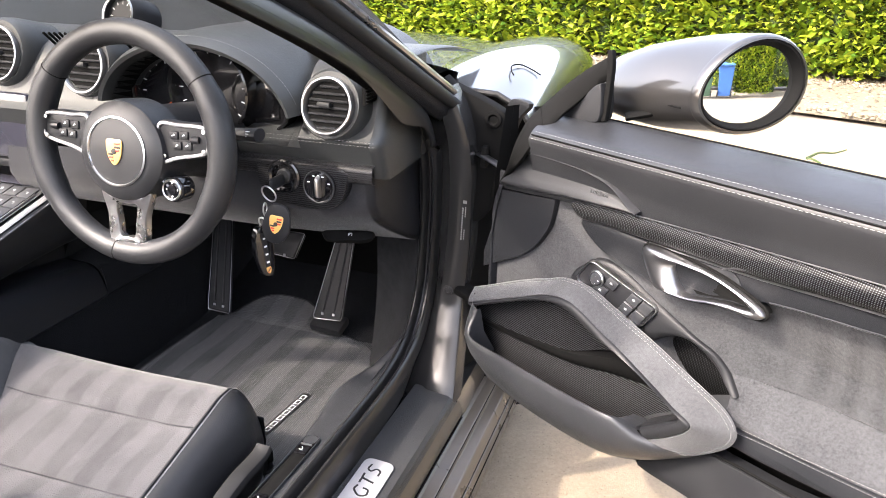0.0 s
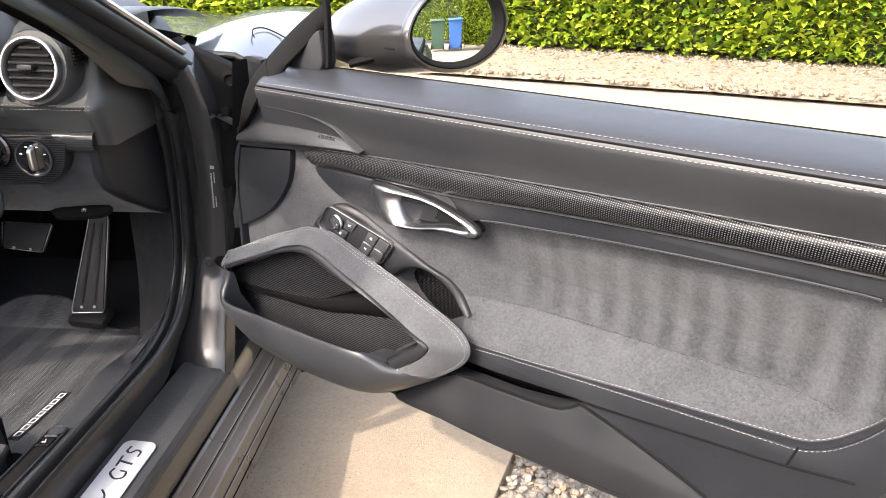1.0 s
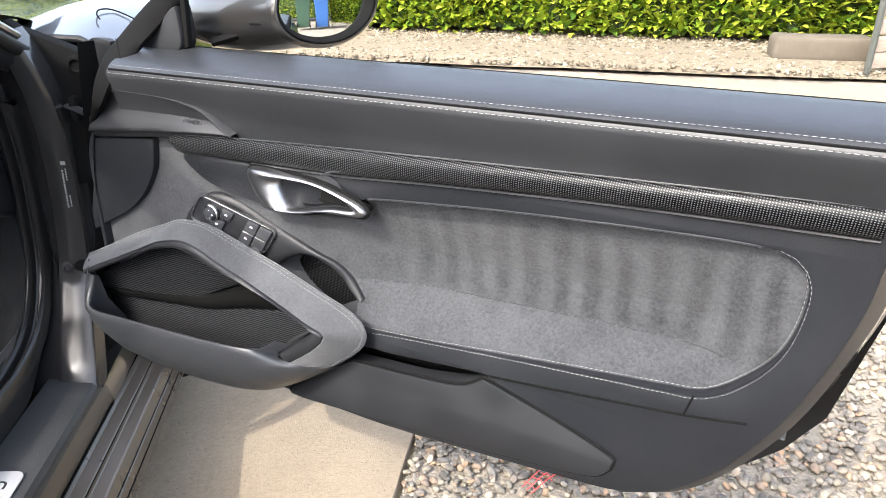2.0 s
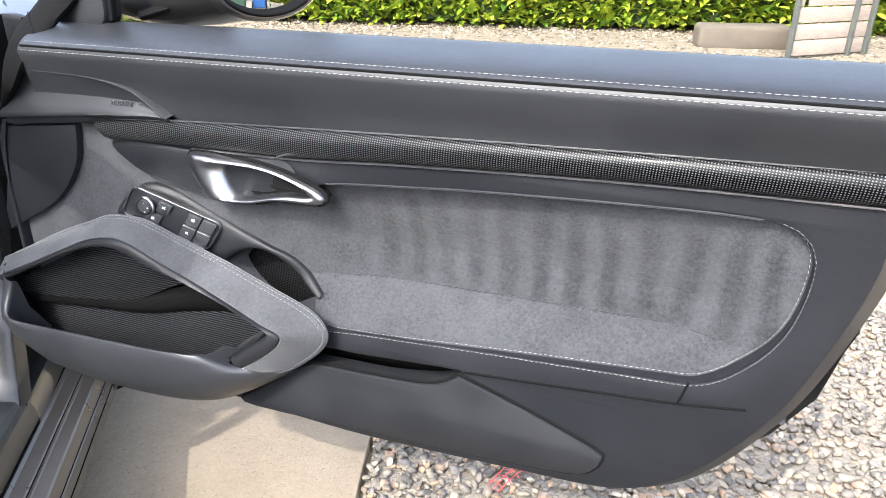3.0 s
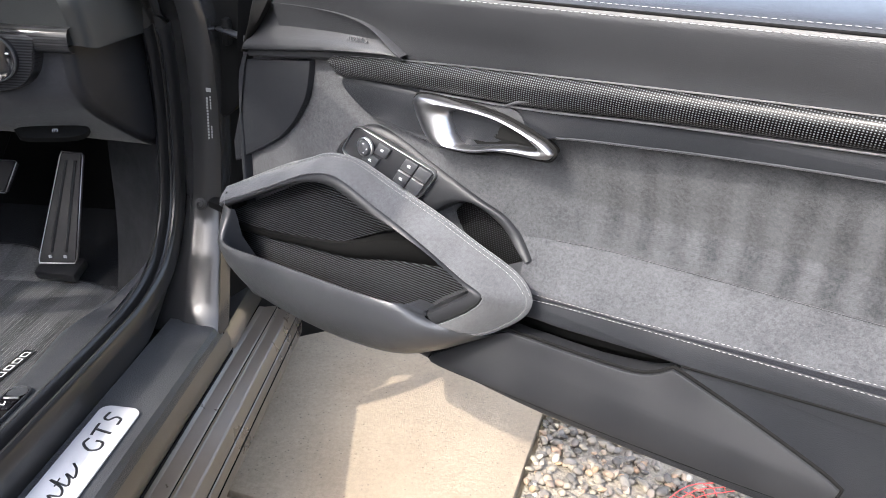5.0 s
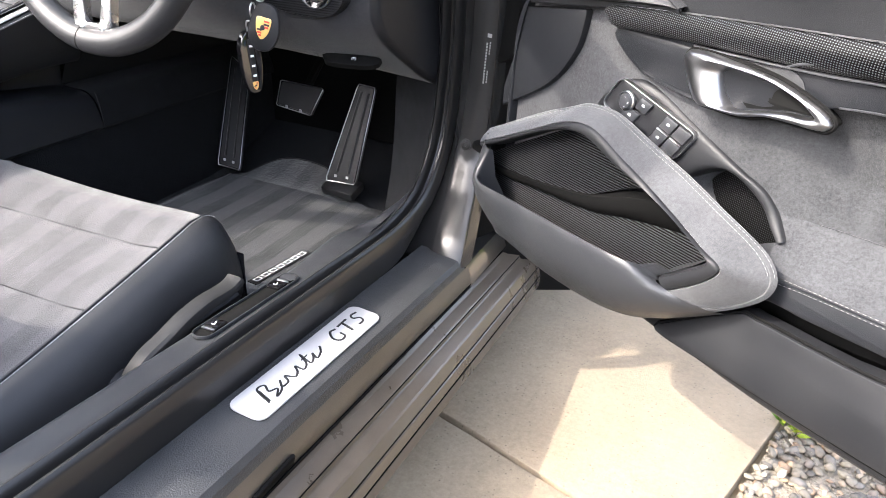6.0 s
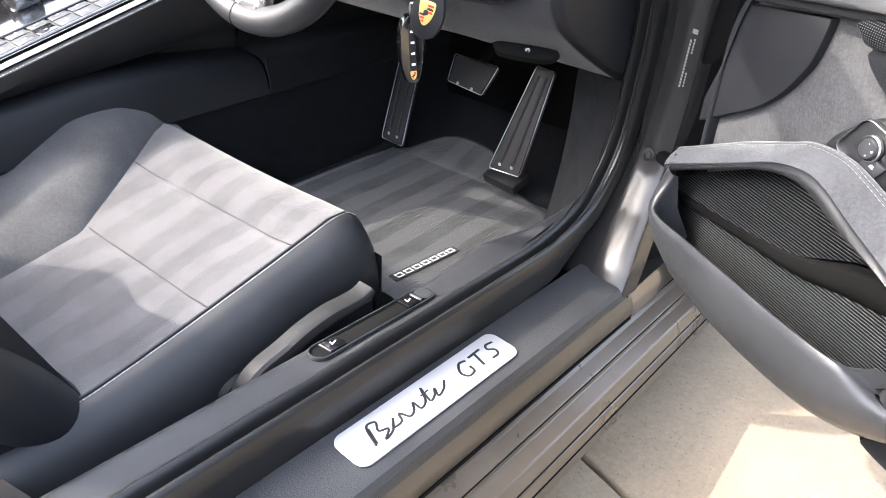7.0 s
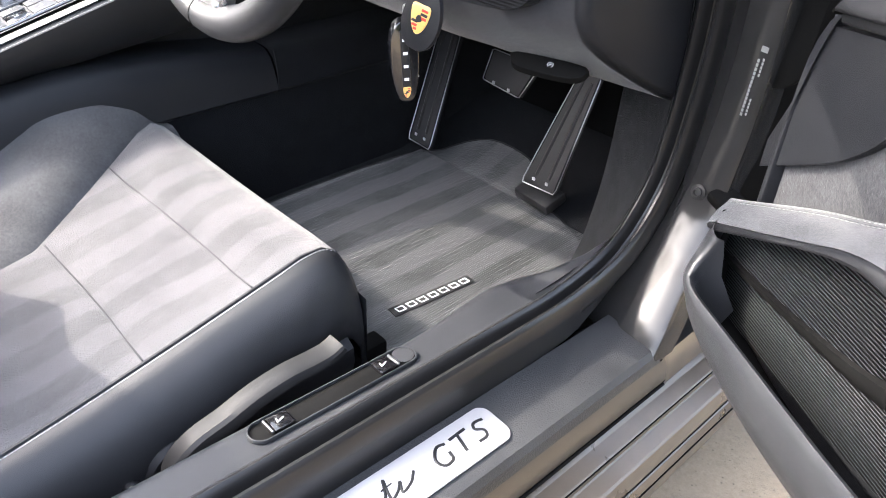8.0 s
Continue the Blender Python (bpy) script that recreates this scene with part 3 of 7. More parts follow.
def shield(m, parent, s=1.0, name="crest"):
    """A small enamel shield in gold with red bars."""
    outline = curve([(-0.013, 0.017, 0), (0, 0.0185, 0), (0.013, 0.017, 0), (0.0125, 0, 0), (0.008, -0.012, 0), (0, -0.019, 0), (-0.008, -0.012, 0), (-0.0125, 0, 0)], 32, True)
    bm = plate([(v.x * s, v.y * s) for v in outline], 0, 0.0018 * s, 0.0008 * s)
    bm.transform(m)
    crest = part(name, bm, GOLD, parent, "small gold and red enamel shield")
    for x, y, w, h, paint in ((0.0062, 0.0125, 0.0100, 0.0034, RED), (0.0062, 0.0072, 0.0100, 0.0034, INK), (0.0058, 0.0024, 0.0092, 0.0034, RED), (-0.0056, -0.0030, 0.0092, 0.0034, INK), (-0.0050, -0.0078, 0.0080, 0.0034, RED), (-0.0034, -0.0124, 0.0050, 0.0030, RED)):
        part("enamel_bar", block((w * s, h * s, 0.0012 * s), m @ Matrix.Translation((x * s, y * s, 0.002 * s)), 0.0003), paint, crest)
    part("enamel_centre", turned([(0.0, 0.0), (0.0045 * s, 0.0), (0.0040 * s, 0.0012 * s), (0, 0.0016 * s)], 16, m @ Matrix.Translation((0, 0.001 * s, 0.0018 * s))), INK, crest)
    return crest

# ---- setting: ground, drive, slabs, gravel, hedge ----
A1 = Vector((0.957, -0.290, 0)).normalized()   # across the drive
A2 = Vector((0.290, 0.957, 0)).normalized()    # along the slabs' edge
EDGE = Vector((0.600, 1.165, 0))               # a point on the slabs' free edge
GRID = Matrix(((A1.x, A2.x, 0, EDGE.x), (A1.y, A2.y, 0, EDGE.y), (0, 0, 1, 0), (0, 0, 0, 1)))

bm = bmesh.new()
bmesh.ops.create_grid(bm, x_segments=8, y_segments=8, size=400)
bm.transform(Matrix.Translation((0, 0, -0.06)))
finish(bm, "ground", EARTH, None, "bare brown earth under the drive and garden", kind="structure")

bm = block((10.4, 9.0, 0.05), GRID @ Matrix.Translation((-0.4, 0.10, -0.051)), 0.0)
finish(bm, "road", DRIVE, None, "pale cream concrete driveway in full sun", kind="structure")


def stones(name, material, label, count, inside, size, seed, rings=2, lift=0.0, squash=0.6):
    """Loose pebbles scattered over a stretch of ground, joined."""
    rng = random.Random(seed)
    base = bmesh.new()
    bmesh.ops.create_icosphere(base, subdivisions=rings, radius=1.0)
    co = [v.co.copy() for v in base.verts]
    fa = [[v.index for v in f.verts] for f in base.faces]
    base.free()
    verts, faces = [], []
    for k in range(count):
        p = inside(rng)
        s = size * rng.uniform(0.55, 1.25)
        m = Matrix.LocRotScale(p + Vector((0, 0, lift + s * rng.uniform(-0.15, 0.35))), Euler((rng.uniform(-0.5, 0.5), rng.uniform(-0.5, 0.5), rng.uniform(0, 6.3))),
                               Vector((s * rng.uniform(0.9, 1.4), s * rng.uniform(0.7, 1.0), s * squash * rng.uniform(0.7, 1.2))))
        off = Vector((rng.uniform(0, 50), rng.uniform(0, 50), 0))
        n0 = len(verts)
        for c in co:
            verts.append(m @ (c * (1.0 + 0.28 * noise.noise(c * 1.3 + off))))
        faces += [[n0 + i for i in f] for f in fa]
    return raw(name, verts, faces, material, None, label, kind="stuff", category="gravel")


def gravel_spot(rng):
    return GRID @ Vector((rng.uniform(0.01, 1.5), rng.uniform(-1.5, 0.8), -0.008))


bed = block((1.55, 2.4, 0.03), GRID @ Matrix.Translation((0.785, -0.36, -0.030)), 0.0)
finish(bed, "gravel_bed", EARTH, None, "sandy bed under the loose pebbles beside the slabs", kind="structure")
stones("pebbles", PEBBLES, "mixed grey, tan and orange river pebbles beside the concrete slabs", 15000, gravel_spot, 0.0088, 5)

slabs = thing("pavement", "pale concrete paving slabs with dark worn joints", "pavement", kind="structure")
rng = random.Random(4)
JOINT = -0.297
for i in range(3):
    for j in range(4):
        w, d = 0.90, 0.90
        x0, y0 = -0.90 - i * 0.908, JOINT - 0.904 + (j - 1) * 0.908
        outline = []
        for (ax_, ay_), (bx_, by_) in zip(((x0, y0), (x0 + w, y0), (x0 + w, y0 + d), (x0, y0 + d)), ((x0 + w, y0), (x0 + w, y0 + d), (x0, y0 + d), (x0, y0))):
            for k in range(14):
                f = k / 14
                j1 = 0.0035 * noise.noise(Vector((ax_ + (bx_ - ax_) * f, ay_ + (by_ - ay_) * f, i + 3 * j)) * 22)
                outline.append((ax_ + (bx_ - ax_) * f + j1, ay_ + (by_ - ay_) * f + j1))
        bm = plate(outline, -0.05, 0.0 + rng.uniform(-0.002, 0.0), 0.006)
        bm.transform(GRID)
        part("slab", bm, SLAB, slabs)

# weed at the slabs' corner
def leafy(name, spots, material, label, category, leaf, seed, kind="", width=0.42, fold=0.25, normal=None, parent=None):
    """Many bent leaves, each of four triangles, joined."""
    rng = random.Random(seed)
    verts, faces = [], []
    for p, towards in spots(rng):
        s = leaf * rng.uniform(0.6, 1.2)
        d = (towards + Vector((rng.uniform(-0.8, 0.8), rng.uniform(-0.8, 0.8), rng.uniform(-0.5, 0.9)))).normalized()
        side = d.cross(Vector((rng.uniform(-0.6, 0.6), rng.uniform(-0.6, 0.6), 1.0))).normalized()
        up = side.cross(d)
        n0 = len(verts)
        verts += [p, p + d * s * 0.35 + side * s * width * 0.5 + up * s * fold * 0.3, p + d * s * 0.45, p + d * s * 0.35 - side * s * width * 0.5 + up * s * fold * 0.3,
                  p + d * s * 0.75 + side * s * width * 0.33 + up * s * fold * 0.1, p + d * s * 0.8 - up * s * 0.02, p + d * s * 0.75 - side * s * width * 0.33 + up * s * fold * 0.1, p + d * s - up * s * fold * 0.45]
        faces += [(n0, n0 + 1, n0 + 2), (n0, n0 + 2, n0 + 3), (n0 + 1, n0 + 4, n0 + 5, n0 + 2), (n0 + 2, n0 + 5, n0 + 6, n0 + 3), (n0 + 4, n0 + 7, n0 + 5), (n0 + 5, n0 + 7, n0 + 6)]
    return raw(name, verts, faces, material, parent, label, category=category, kind=kind) if parent is None else raw(name, verts, faces, material, parent, label)


def weed_spots(rng):
    for k in range(70):
        yield GRID @ Vector((0.03 + rng.gauss(0, 0.014), 0.145 + rng.gauss(0, 0.014), 0.0)), Vector((rng.uniform(-1, 1), rng.uniform(-1, 1), 0.9))


leafy("weed", weed_spots, LEAVES, "small green weed growing at the slabs' edge", "weed", 0.026, 9, width=0.35)

# scrap of red garden netting among the pebbles
netting = thing("netting", "scrap of red plastic garden netting among the pebbles", "netting", GRID @ Vector((0.34, 0.03, 0.008)))
netting.rotation_euler = (0, 0, radians(28))
RED_NET = plain("red_netting", (0.50, 0.06, 0.05), 0.5)
for k in range(3):
    part("strand", tube(curve([(-0.13, 0.012 * k - 0.02, 0.000), (-0.06, 0.014 * k - 0.014, 0.008), (0.03, 0.012 * k - 0.025, 0.001), (0.13, 0.015 * k - 0.02, 0.006)], 16), 0.0011, 5), RED_NET, netting)
for k in range(11):
    part("strand", tube([(-0.12 + 0.023 * k, -0.022, 0.003), (-0.115 + 0.023 * k, -0.008, 0.007), (-0.12 + 0.023 * k, 0.010, 0.003)], 0.0010, 5), RED_NET, netting)

# fallen twig on the drive
twig = thing("twig", "thin dry twig lying on the drive", "twig", (1.130, 4.469, 0.0))
part("stem", tube(curve([(0.000, 0.000, 0.006), (0.082, 0.126, 0.016), (0.166, 0.188, 0.006), (0.247, 0.263, 0.016)], 18), [0.009 - 0.0003 * k for k in range(18)], 6), TWIG_SHADE, twig)
part("stem", tube(curve([(0.000, 0.000, 0.006), (0.023, -0.056, 0.016), (0.059, -0.092, 0.006)], 10), 0.006, 6), TWIG_SHADE, twig)

# hedge along the far side of the drive, above a strip of pale gravel
BANK0, BANK1 = 4.95, 6.25      # distance of the strip's edge and of the hedge along the slabs' direction
def bank_spot(rng):
    f = rng.random()
    return GRID @ Vector((rng.uniform(-6, 8), BANK0 - 0.08 + (BANK1 - BANK0 + 0.3) * f + 0.10 * math.sin(rng.uniform(0, 6)), 0.0 + 0.05 * f))


bm = lofted([[GRID @ Vector((x, y + 0.05 * noise.noise(Vector((x * 1.7, y, 0))), z)) for x in np.linspace(-7, 9, 60)] for y, z in ((BANK0 - 0.05, -0.03), (BANK0 + 0.05, 0.012), (BANK0 + 0.7, 0.035), (BANK1 + 0.4, 0.05), (BANK1 + 1.5, 0.06), (BANK1 + 1.6, -0.05))])
finish(bm, "gravel_bank", PALE_GRAVEL, None, "low bank of pale sandy gravel below the hedge", kind="structure")
stones("bank_gravel", PALE_GRAVEL, "pale cream gravel on the bank below the hedge", 16000, bank_spot, 0.019, 6, rings=1)


def hedge(name, m, length, height, depth, count, label, leaf, seed):
    """A clipped laurel hedge: a core coloured dark for the shade inside, and leaves that stand out all over its faces.
    """
    root = thing(name, label, "hedge", m.translation)
    inv = Matrix.Translation(-m.translation) @ m
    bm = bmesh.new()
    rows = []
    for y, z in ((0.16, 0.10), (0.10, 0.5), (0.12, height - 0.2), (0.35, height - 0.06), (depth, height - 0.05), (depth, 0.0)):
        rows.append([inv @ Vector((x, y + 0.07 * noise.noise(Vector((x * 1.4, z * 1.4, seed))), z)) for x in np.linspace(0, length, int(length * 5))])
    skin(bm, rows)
    part("shade_core", bm, TWIG_SHADE, root)

    def spots(rng):
        for k in range(count):
            x, f = rng.uniform(0, length), rng.random()
            if f < 0.85:
                z = height * (rng.random() ** 0.9)
                p = Vector((x, 0.09 + 0.10 * noise.noise(Vector((x * 1.4, z * 1.4, seed))) + 0.06 * noise.noise(Vector((x * 5, z * 5, seed))) + rng.uniform(-0.06, 0.07), 0.06 + z))
                d = Vector((0, -1, 0.25))
            else:
                p = Vector((x, rng.uniform(0, depth), height - 0.04 + 0.06 * noise.noise(Vector((x * 3, 0, seed)))))
                d = Vector((0, -0.3, 1))
            yield inv @ p, (inv.to_3x3() @ d)
    leafy("leaf", spots, LEAVES, "", "", leaf, seed, parent=root)
    return root


hedge("laurel_hedge", GRID @ Matrix.Translation((-7.0, BANK1, 0.0)), 16.0, 1.85, 1.2, 52000, "tall clipped laurel hedge with glossy yellow-green leaves", 0.145, 11)

# stone block and timber gate at the drive's edge
bm = block((0.80, 0.26, 0.21), GRID @ Matrix.Translation((2.41, BANK0 + 0.60, 0.11)), 0.045, 3)
bmesh.ops.subdivide_edges(bm, edges=bm.edges[:], cuts=2, use_grid_fill=True)
for v in bm.verts:
    v.co += 0.010 * noise.noise_vector(v.co * 7)
finish(bm, "stone_block", STONE, None, "rough brown stone block lying on the gravel bank", category="stone block")
gate = thing("gate", "weathered grey-brown timber gate in a thin steel frame", "gate", GRID @ Vector((2.58, BANK0 + 0.02, 0.0)))
SWING = Matrix.Rotation(radians(10), 4, "Z")
for k in range(9):
    if k in (3, 6):
        part("board", block((0.06, 0.022, 0.118), SWING @ Matrix.Translation((0.06, 0.0, 0.10 + 0.127 * k)), 0.004), TIMBER, gate)
        part("board", block((0.72, 0.022, 0.118), SWING @ Matrix.Translation((0.51, 0.0, 0.10 + 0.127 * k)), 0.004), TIMBER, gate)
    else:
        part("board", block((0.84, 0.022, 0.118), SWING @ Matrix.Translation((0.45, 0.0, 0.10 + 0.127 * k)), 0.004), TIMBER, gate)
for x in (0.0, 0.66, 0.86):
    part("gate_post", block((0.032, 0.040, 1.26), SWING @ Matrix.Translation((x, -0.028, 0.64)), 0.004), TIMBER_DARK, gate)

def wheelie_bin(at, turn, material, label):
    root = thing("wheelie_bin", label, "bin", at, group="wheelie bins by the fence")
    root.rotation_euler = (0, 0, radians(turn))
    body = lofted([[Vector((x * w, y * w, z)) for x, y in ((-0.5, -0.5), (0.5, -0.5), (0.5, 0.5), (-0.5, 0.5))] for w, z in ((0.44, 0.02), (0.46, 0.06), (0.56, 0.98))], True, True)
    bmesh.ops.bevel(body, geom=body.edges[:], offset=0.02, segments=2, affect="EDGES")
    part("body", body, material, root)
    part("lid", block((0.62, 0.68, 0.06), Matrix.Translation((0, 0.0, 1.01)) @ pose(0, 0, 0, -3), 0.022, 3, taper=0.93), material, root)
    part("grip", tube([(-0.22, 0.36, 0.98), (0.22, 0.36, 0.98)], 0.014), material, root)
    for x in (-0.25, 0.25):
        part("wheel", turned([(0.0, -0.025), (0.09, -0.025), (0.10, -0.015), (0.10, 0.015), (0.09, 0.025), (0.0, 0.025)], 24, pose(x, 0.27, 0.1, 0, 90)), RUBBER, root)
    return root


# ---- the car ----
car = thing("car", "dark grey metallic open sports car with its driver's door wide open", "car", (0, 0, 0))
SLOPE = -0.06


def along(profile, y0, y1, rows=2, drop=SLOPE, bend=None):
    """A cross-section (x, z), drawn along the car; it rises slightly to the rear."""
    out = []
    for y in np.linspace(y0, y1, rows):
        b = bend(y) if bend else (0.0, 0.0)
        out.append([Vector((x + b[0], y, z + drop * (y - 0.8) + b[1])) for x, z in profile])
    return lofted(out)


def rounded(profile, n=40):
    return [(v.x, v.y) for v in curve([(x, z, 0) for x, z in profile], n)]


# sill: inner trim, door seal, tread, painted rocker
def trim_row(y):
    """Narrow beside the seat, wider ahead of it."""
    k = max(0.0, min(1.0, (y - 0.80) / 0.20))
    k = k * k * (3 - 2 * k)
    slim = ((-0.126, 0.19), (-0.124, 0.28), (-0.121, 0.322), (-0.116, 0.338), (-0.108, 0.345), (-0.085, 0.347), (-0.066, 0.350), (-0.058, 0.356))
    wide = ((-0.175, 0.19), (-0.165, 0.26), (-0.150, 0.315), (-0.135, 0.338), (-0.120, 0.345), (-0.085, 0.347), (-0.066, 0.350), (-0.058, 0.356))
    q = max(0.0, min(1.0, (y - 0.98) / 0.17))
    q = q * q * (3 - 2 * q)
    return [Vector((x + (-0.059 - x) * q * 0.96, y, z + SLOPE * (y - 0.8) + 0.055 * q * q)) for x, z in rounded([(a[0] + (b[0] - a[0]) * k, a[1] + (b[1] - a[1]) * k) for a, b in zip(slim, wide)], 30)]


sill_trim = part("sill_trim", lofted([trim_row(y) for y in np.linspace(-0.15, 1.14, 32)]), PLASTIC_GREY, car, "grey soft plastic sill trim")
tread_line = [(-0.026, 0.303), (-0.015, 0.302), (0.040, 0.298), (0.050, 0.296), (0.056, 0.289), (0.060, 0.278)]
tread = part("sill_tread", along(tread_line, -0.15, 1.10, 20), TREAD, car, "dark grained plastic sill tread", 16)
face_line = [(0.060, 0.278), (0.066, 0.262), (0.068, 0.245), (0.066, 0.240)]
part("sill_face", along(face_line, -0.15, 1.115, 20), PAINT_DUST_REFLECT, car, "grey metallic sill face under the tread")
rocker_line = [(0.066, 0.238), (0.0715, 0.2345), (0.0735, 0.2325), (0.0900, 0.2255), (0.0925, 0.2235), (0.0938, 0.2170), (0.0960, 0.2150), (0.1120, 0.2085), (0.1150, 0.2060),
               (0.1235, 0.1915), (0.1240, 0.1885), (0.1262, 0.1870), (0.1295, 0.1720), (0.1290, 0.1690), (0.1305, 0.1670), (0.1300, 0.1450), (0.1275, 0.1420), (0.1230, 0.1300), (0.1170, 0.1180), (0.1120, 0.1140), (0.095, 0.100), (0.02, 0.095), (-0.2, 0.095)]
part("rocker", along(rocker_line, -0.6, 1.48, 30), PAINT_SILL_REFLECT, car, "glossy grey metallic rocker panel", 14)
for gx, gz in ((0.0922, 0.2228), (0.1238, 0.1895), (0.1298, 0.1690)):
    part("rocker_groove", tube([(gx, y, gz + SLOPE * (y - 0.8)) for y in np.linspace(-0.15, 1.48, 10)], 0.0013, 6), BLACK, car)
part("gap_seal", tube([(0.0685, y, 0.2395 + SLOPE * (y - 0.8)) for y in np.linspace(-0.15, 1.11, 8)], 0.0022, 6), BLACK, car)
part("jack_cover", block((0.006, 0.075, 0.016), pose(0.069, 0.532, 0.268, 0, 12), 0.003), BLACK, car)


# seal runs along the sill and turns up the front door post
run = curve([(-0.041, -0.15, 0.405), (-0.041, 0.5, 0.370), (-0.041, 0.90, 0.350), (-0.042, 1.03, 0.348), (-0.041, 1.115, 0.368), (-0.040, 1.166, 0.415), (-0.038, 1.190, 0.47), (-0.033, 1.192, 0.55), (-0.026, 1.182, 0.64), (-0.020, 1.158, 0.73), (-0.020, 1.115, 0.81), (-0.028, 1.02, 0.870), (-0.040, 0.80, 0.975), (-0.070, 0.48, 1.10)], 80)
rows = []
for i, p in enumerate(run):
    t = (run[min(i + 1, 79)] - run[max(i - 1, 0)]).normalized()
    out_x = Vector((1, 0, 0))
    up = out_x.cross(t).normalized() if out_x.cross(t).z >= 0 or i > 20 else -out_x.cross(t).normalized()
    up = (t.cross(out_x)) if (t.cross(out_x)).dot(Vector((0, -0.4, 1))) > 0 else -(t.cross(out_x))
    up.normalize()
    k = (1.0 - 0.62 * max(0.0, min(1.0, (p.z - 0.84) / 0.10))) * (1.0 - 0.60 * max(0.0, min(1.0, (p.y - 1.02) / 0.08)))
    rows.append([p + out_x * x + up * (z if z > -0.02 else z * k) for x, z in rounded([(-0.024, -0.014), (-0.022, 0.000), (-0.015, 0.009), (-0.009, 0.005), (-0.005, -0.007), (-0.001, -0.006), (0.005, 0.008), (0.012, 0.006), (0.016, -0.010), (0.016, -0.022), (0.014, -0.055)], 40)])
part("door_seal", lofted(rows), SEAL, car, "black rubber door seal with a shiny double lip")

# written plate on the tread
plate_m = pose(0.010, 0.700, 0.3085, 4.0, 3.43, 90)
outline = []
for cx, cy, a0 in ((0.128, 0.012, 0), (-0.128, 0.012, 90), (-0.128, -0.012, 180), (0.128, -0.012, 270)):
    outline += [(cx + 0.014 * math.cos(radians(a0 + a)), cy + 0.014 * math.sin(radians(a0 + a))) for a in range(0, 91, 15)]
bm = plate(outline, -0.001, 0.0012, 0.0006)
bm.transform(plate_m)
sill_plate = part("sill_plate", bm, WHITE, tread, "white metal sill plate with black lettering shapes")
script = curve([(-0.106, -0.010, 0), (-0.096, 0.011, 0), (-0.084, 0.010, 0), (-0.090, 0.001, 0), (-0.080, -0.003, 0), (-0.092, -0.010, 0), (-0.078, -0.007, 0), (-0.066, 0.003, 0), (-0.074, -0.005, 0), (-0.062, -0.005, 0), (-0.056, 0.003, 0), (-0.050, -0.006, 0), (-0.040, -0.003, 0), (-0.033, 0.004, 0), (-0.032, -0.006, 0), (-0.020, -0.002, 0), (-0.010, 0.012, 0), (-0.016, -0.005, 0), (-0.006, -0.003, 0), (0.002, 0.003, 0), (-0.003, -0.006, 0), (0.010, -0.003, 0), (0.020, 0.004, 0)], 150)
part("letter_shape", tube([plate_m @ Vector((p.x * 1.05 + 0.002, p.y * 1.25, 0.0012)) for p in script], 0.0016, 6, flat=0.4, up=(0, 0, 1)), INK, sill_plate)
part("letter_shape", tube([plate_m @ Vector((x, y, 0.0012)) for x, y in ((-0.099, 0.010), (-0.106, -0.011))], 0.0013, 6), INK, sill_plate)
part("letter_shape", tube([plate_m @ Vector((x, y, 0.0012)) for x, y in ((-0.018, 0.006), (-0.004, 0.007))], 0.0009, 6), INK, sill_plate)
for loop in (((0.068, 0.008, 0), (0.058, 0.009, 0), (0.048, 0.0, 0), (0.052, -0.008, 0), (0.063, -0.007, 0), (0.065, 0.0, 0)), ((0.074, 0.0085, 0), (0.084, 0.009, 0), (0.096, 0.0095, 0)), ((0.119, 0.008, 0), (0.108, 0.009, 0), (0.104, 0.004, 0), (0.111, -0.001, 0), (0.108, -0.007, 0), (0.097, -0.0075, 0))):
    part("letter_shape", tube([plate_m @ Vector((p.x * 1.10 - 0.004, p.y * 1.3, 0.0012)) for p in curve(loop, 24)], 0.0019, 6, flat=0.4, up=(0, 0, 1)), INK, sill_plate)
part("letter_shape", tube([plate_m @ Vector((x, y, 0.0012)) for x, y in ((0.0895, 0.0117), (0.084, -0.0104))], 0.0019, 6), INK, sill_plate)

# seat switches in the sill trim
strip_m = pose(-0.092, 0.704, 0.3558, -2.0, 3.43, 90)
outline = []
for cx, a0 in ((0.090, -90), (-0.086, 90)):
    outline += [(cx + 0.0145 * math.cos(radians(a0 + a)), 0.0145 * math.sin(radians(a0 + a))) for a in range(0, 181, 15)]
bm = plate(outline, -0.002, 0.0022, 0.001, [shrunk(outline, 0.0035)])
bm.transform(strip_m)
seat_switch = part("seat_switch", bm, PLASTIC_GREY, sill_trim, "black seat adjuster strip with two silver-edged buttons")
bm = plate(shrunk(outline, 0.003), -0.004, -0.001, 0.0004)
bm.transform(strip_m)
part("switch_bed", bm, BLACK, seat_switch)
for x, s in ((0.062, 1), (-0.066, -1)):
    part("switch_button", block((0.022, 0.020, 0.004), strip_m @ Matrix.Translation((x, 0, 0.001)), 0.001), GLOSS, seat_switch)
    part("switch_edge", block((0.003, 0.019, 0.003), strip_m @ Matrix.Translation((x + s * 0.0135, 0, 0.002)), 0.0008), CHROME, seat_switch)
    bars("switch_mark", [(x, 0, 0.009, 0.0012, 20), (x - 0.003, 0.002, 0.004, 0.0012, 80)], strip_m @ Matrix.Translation((0, 0, 0.0032)), PALE_INK, seat_switch, 0.0004)
part("switch_dish", turned([(0.012, 0.001), (0.011, 0.0), (0.006, -0.003), (0.0, -0.004)], 24, strip_m @ Matrix.Translation((0.089, 0, 0.001))), PLASTIC_GREY, seat_switch)

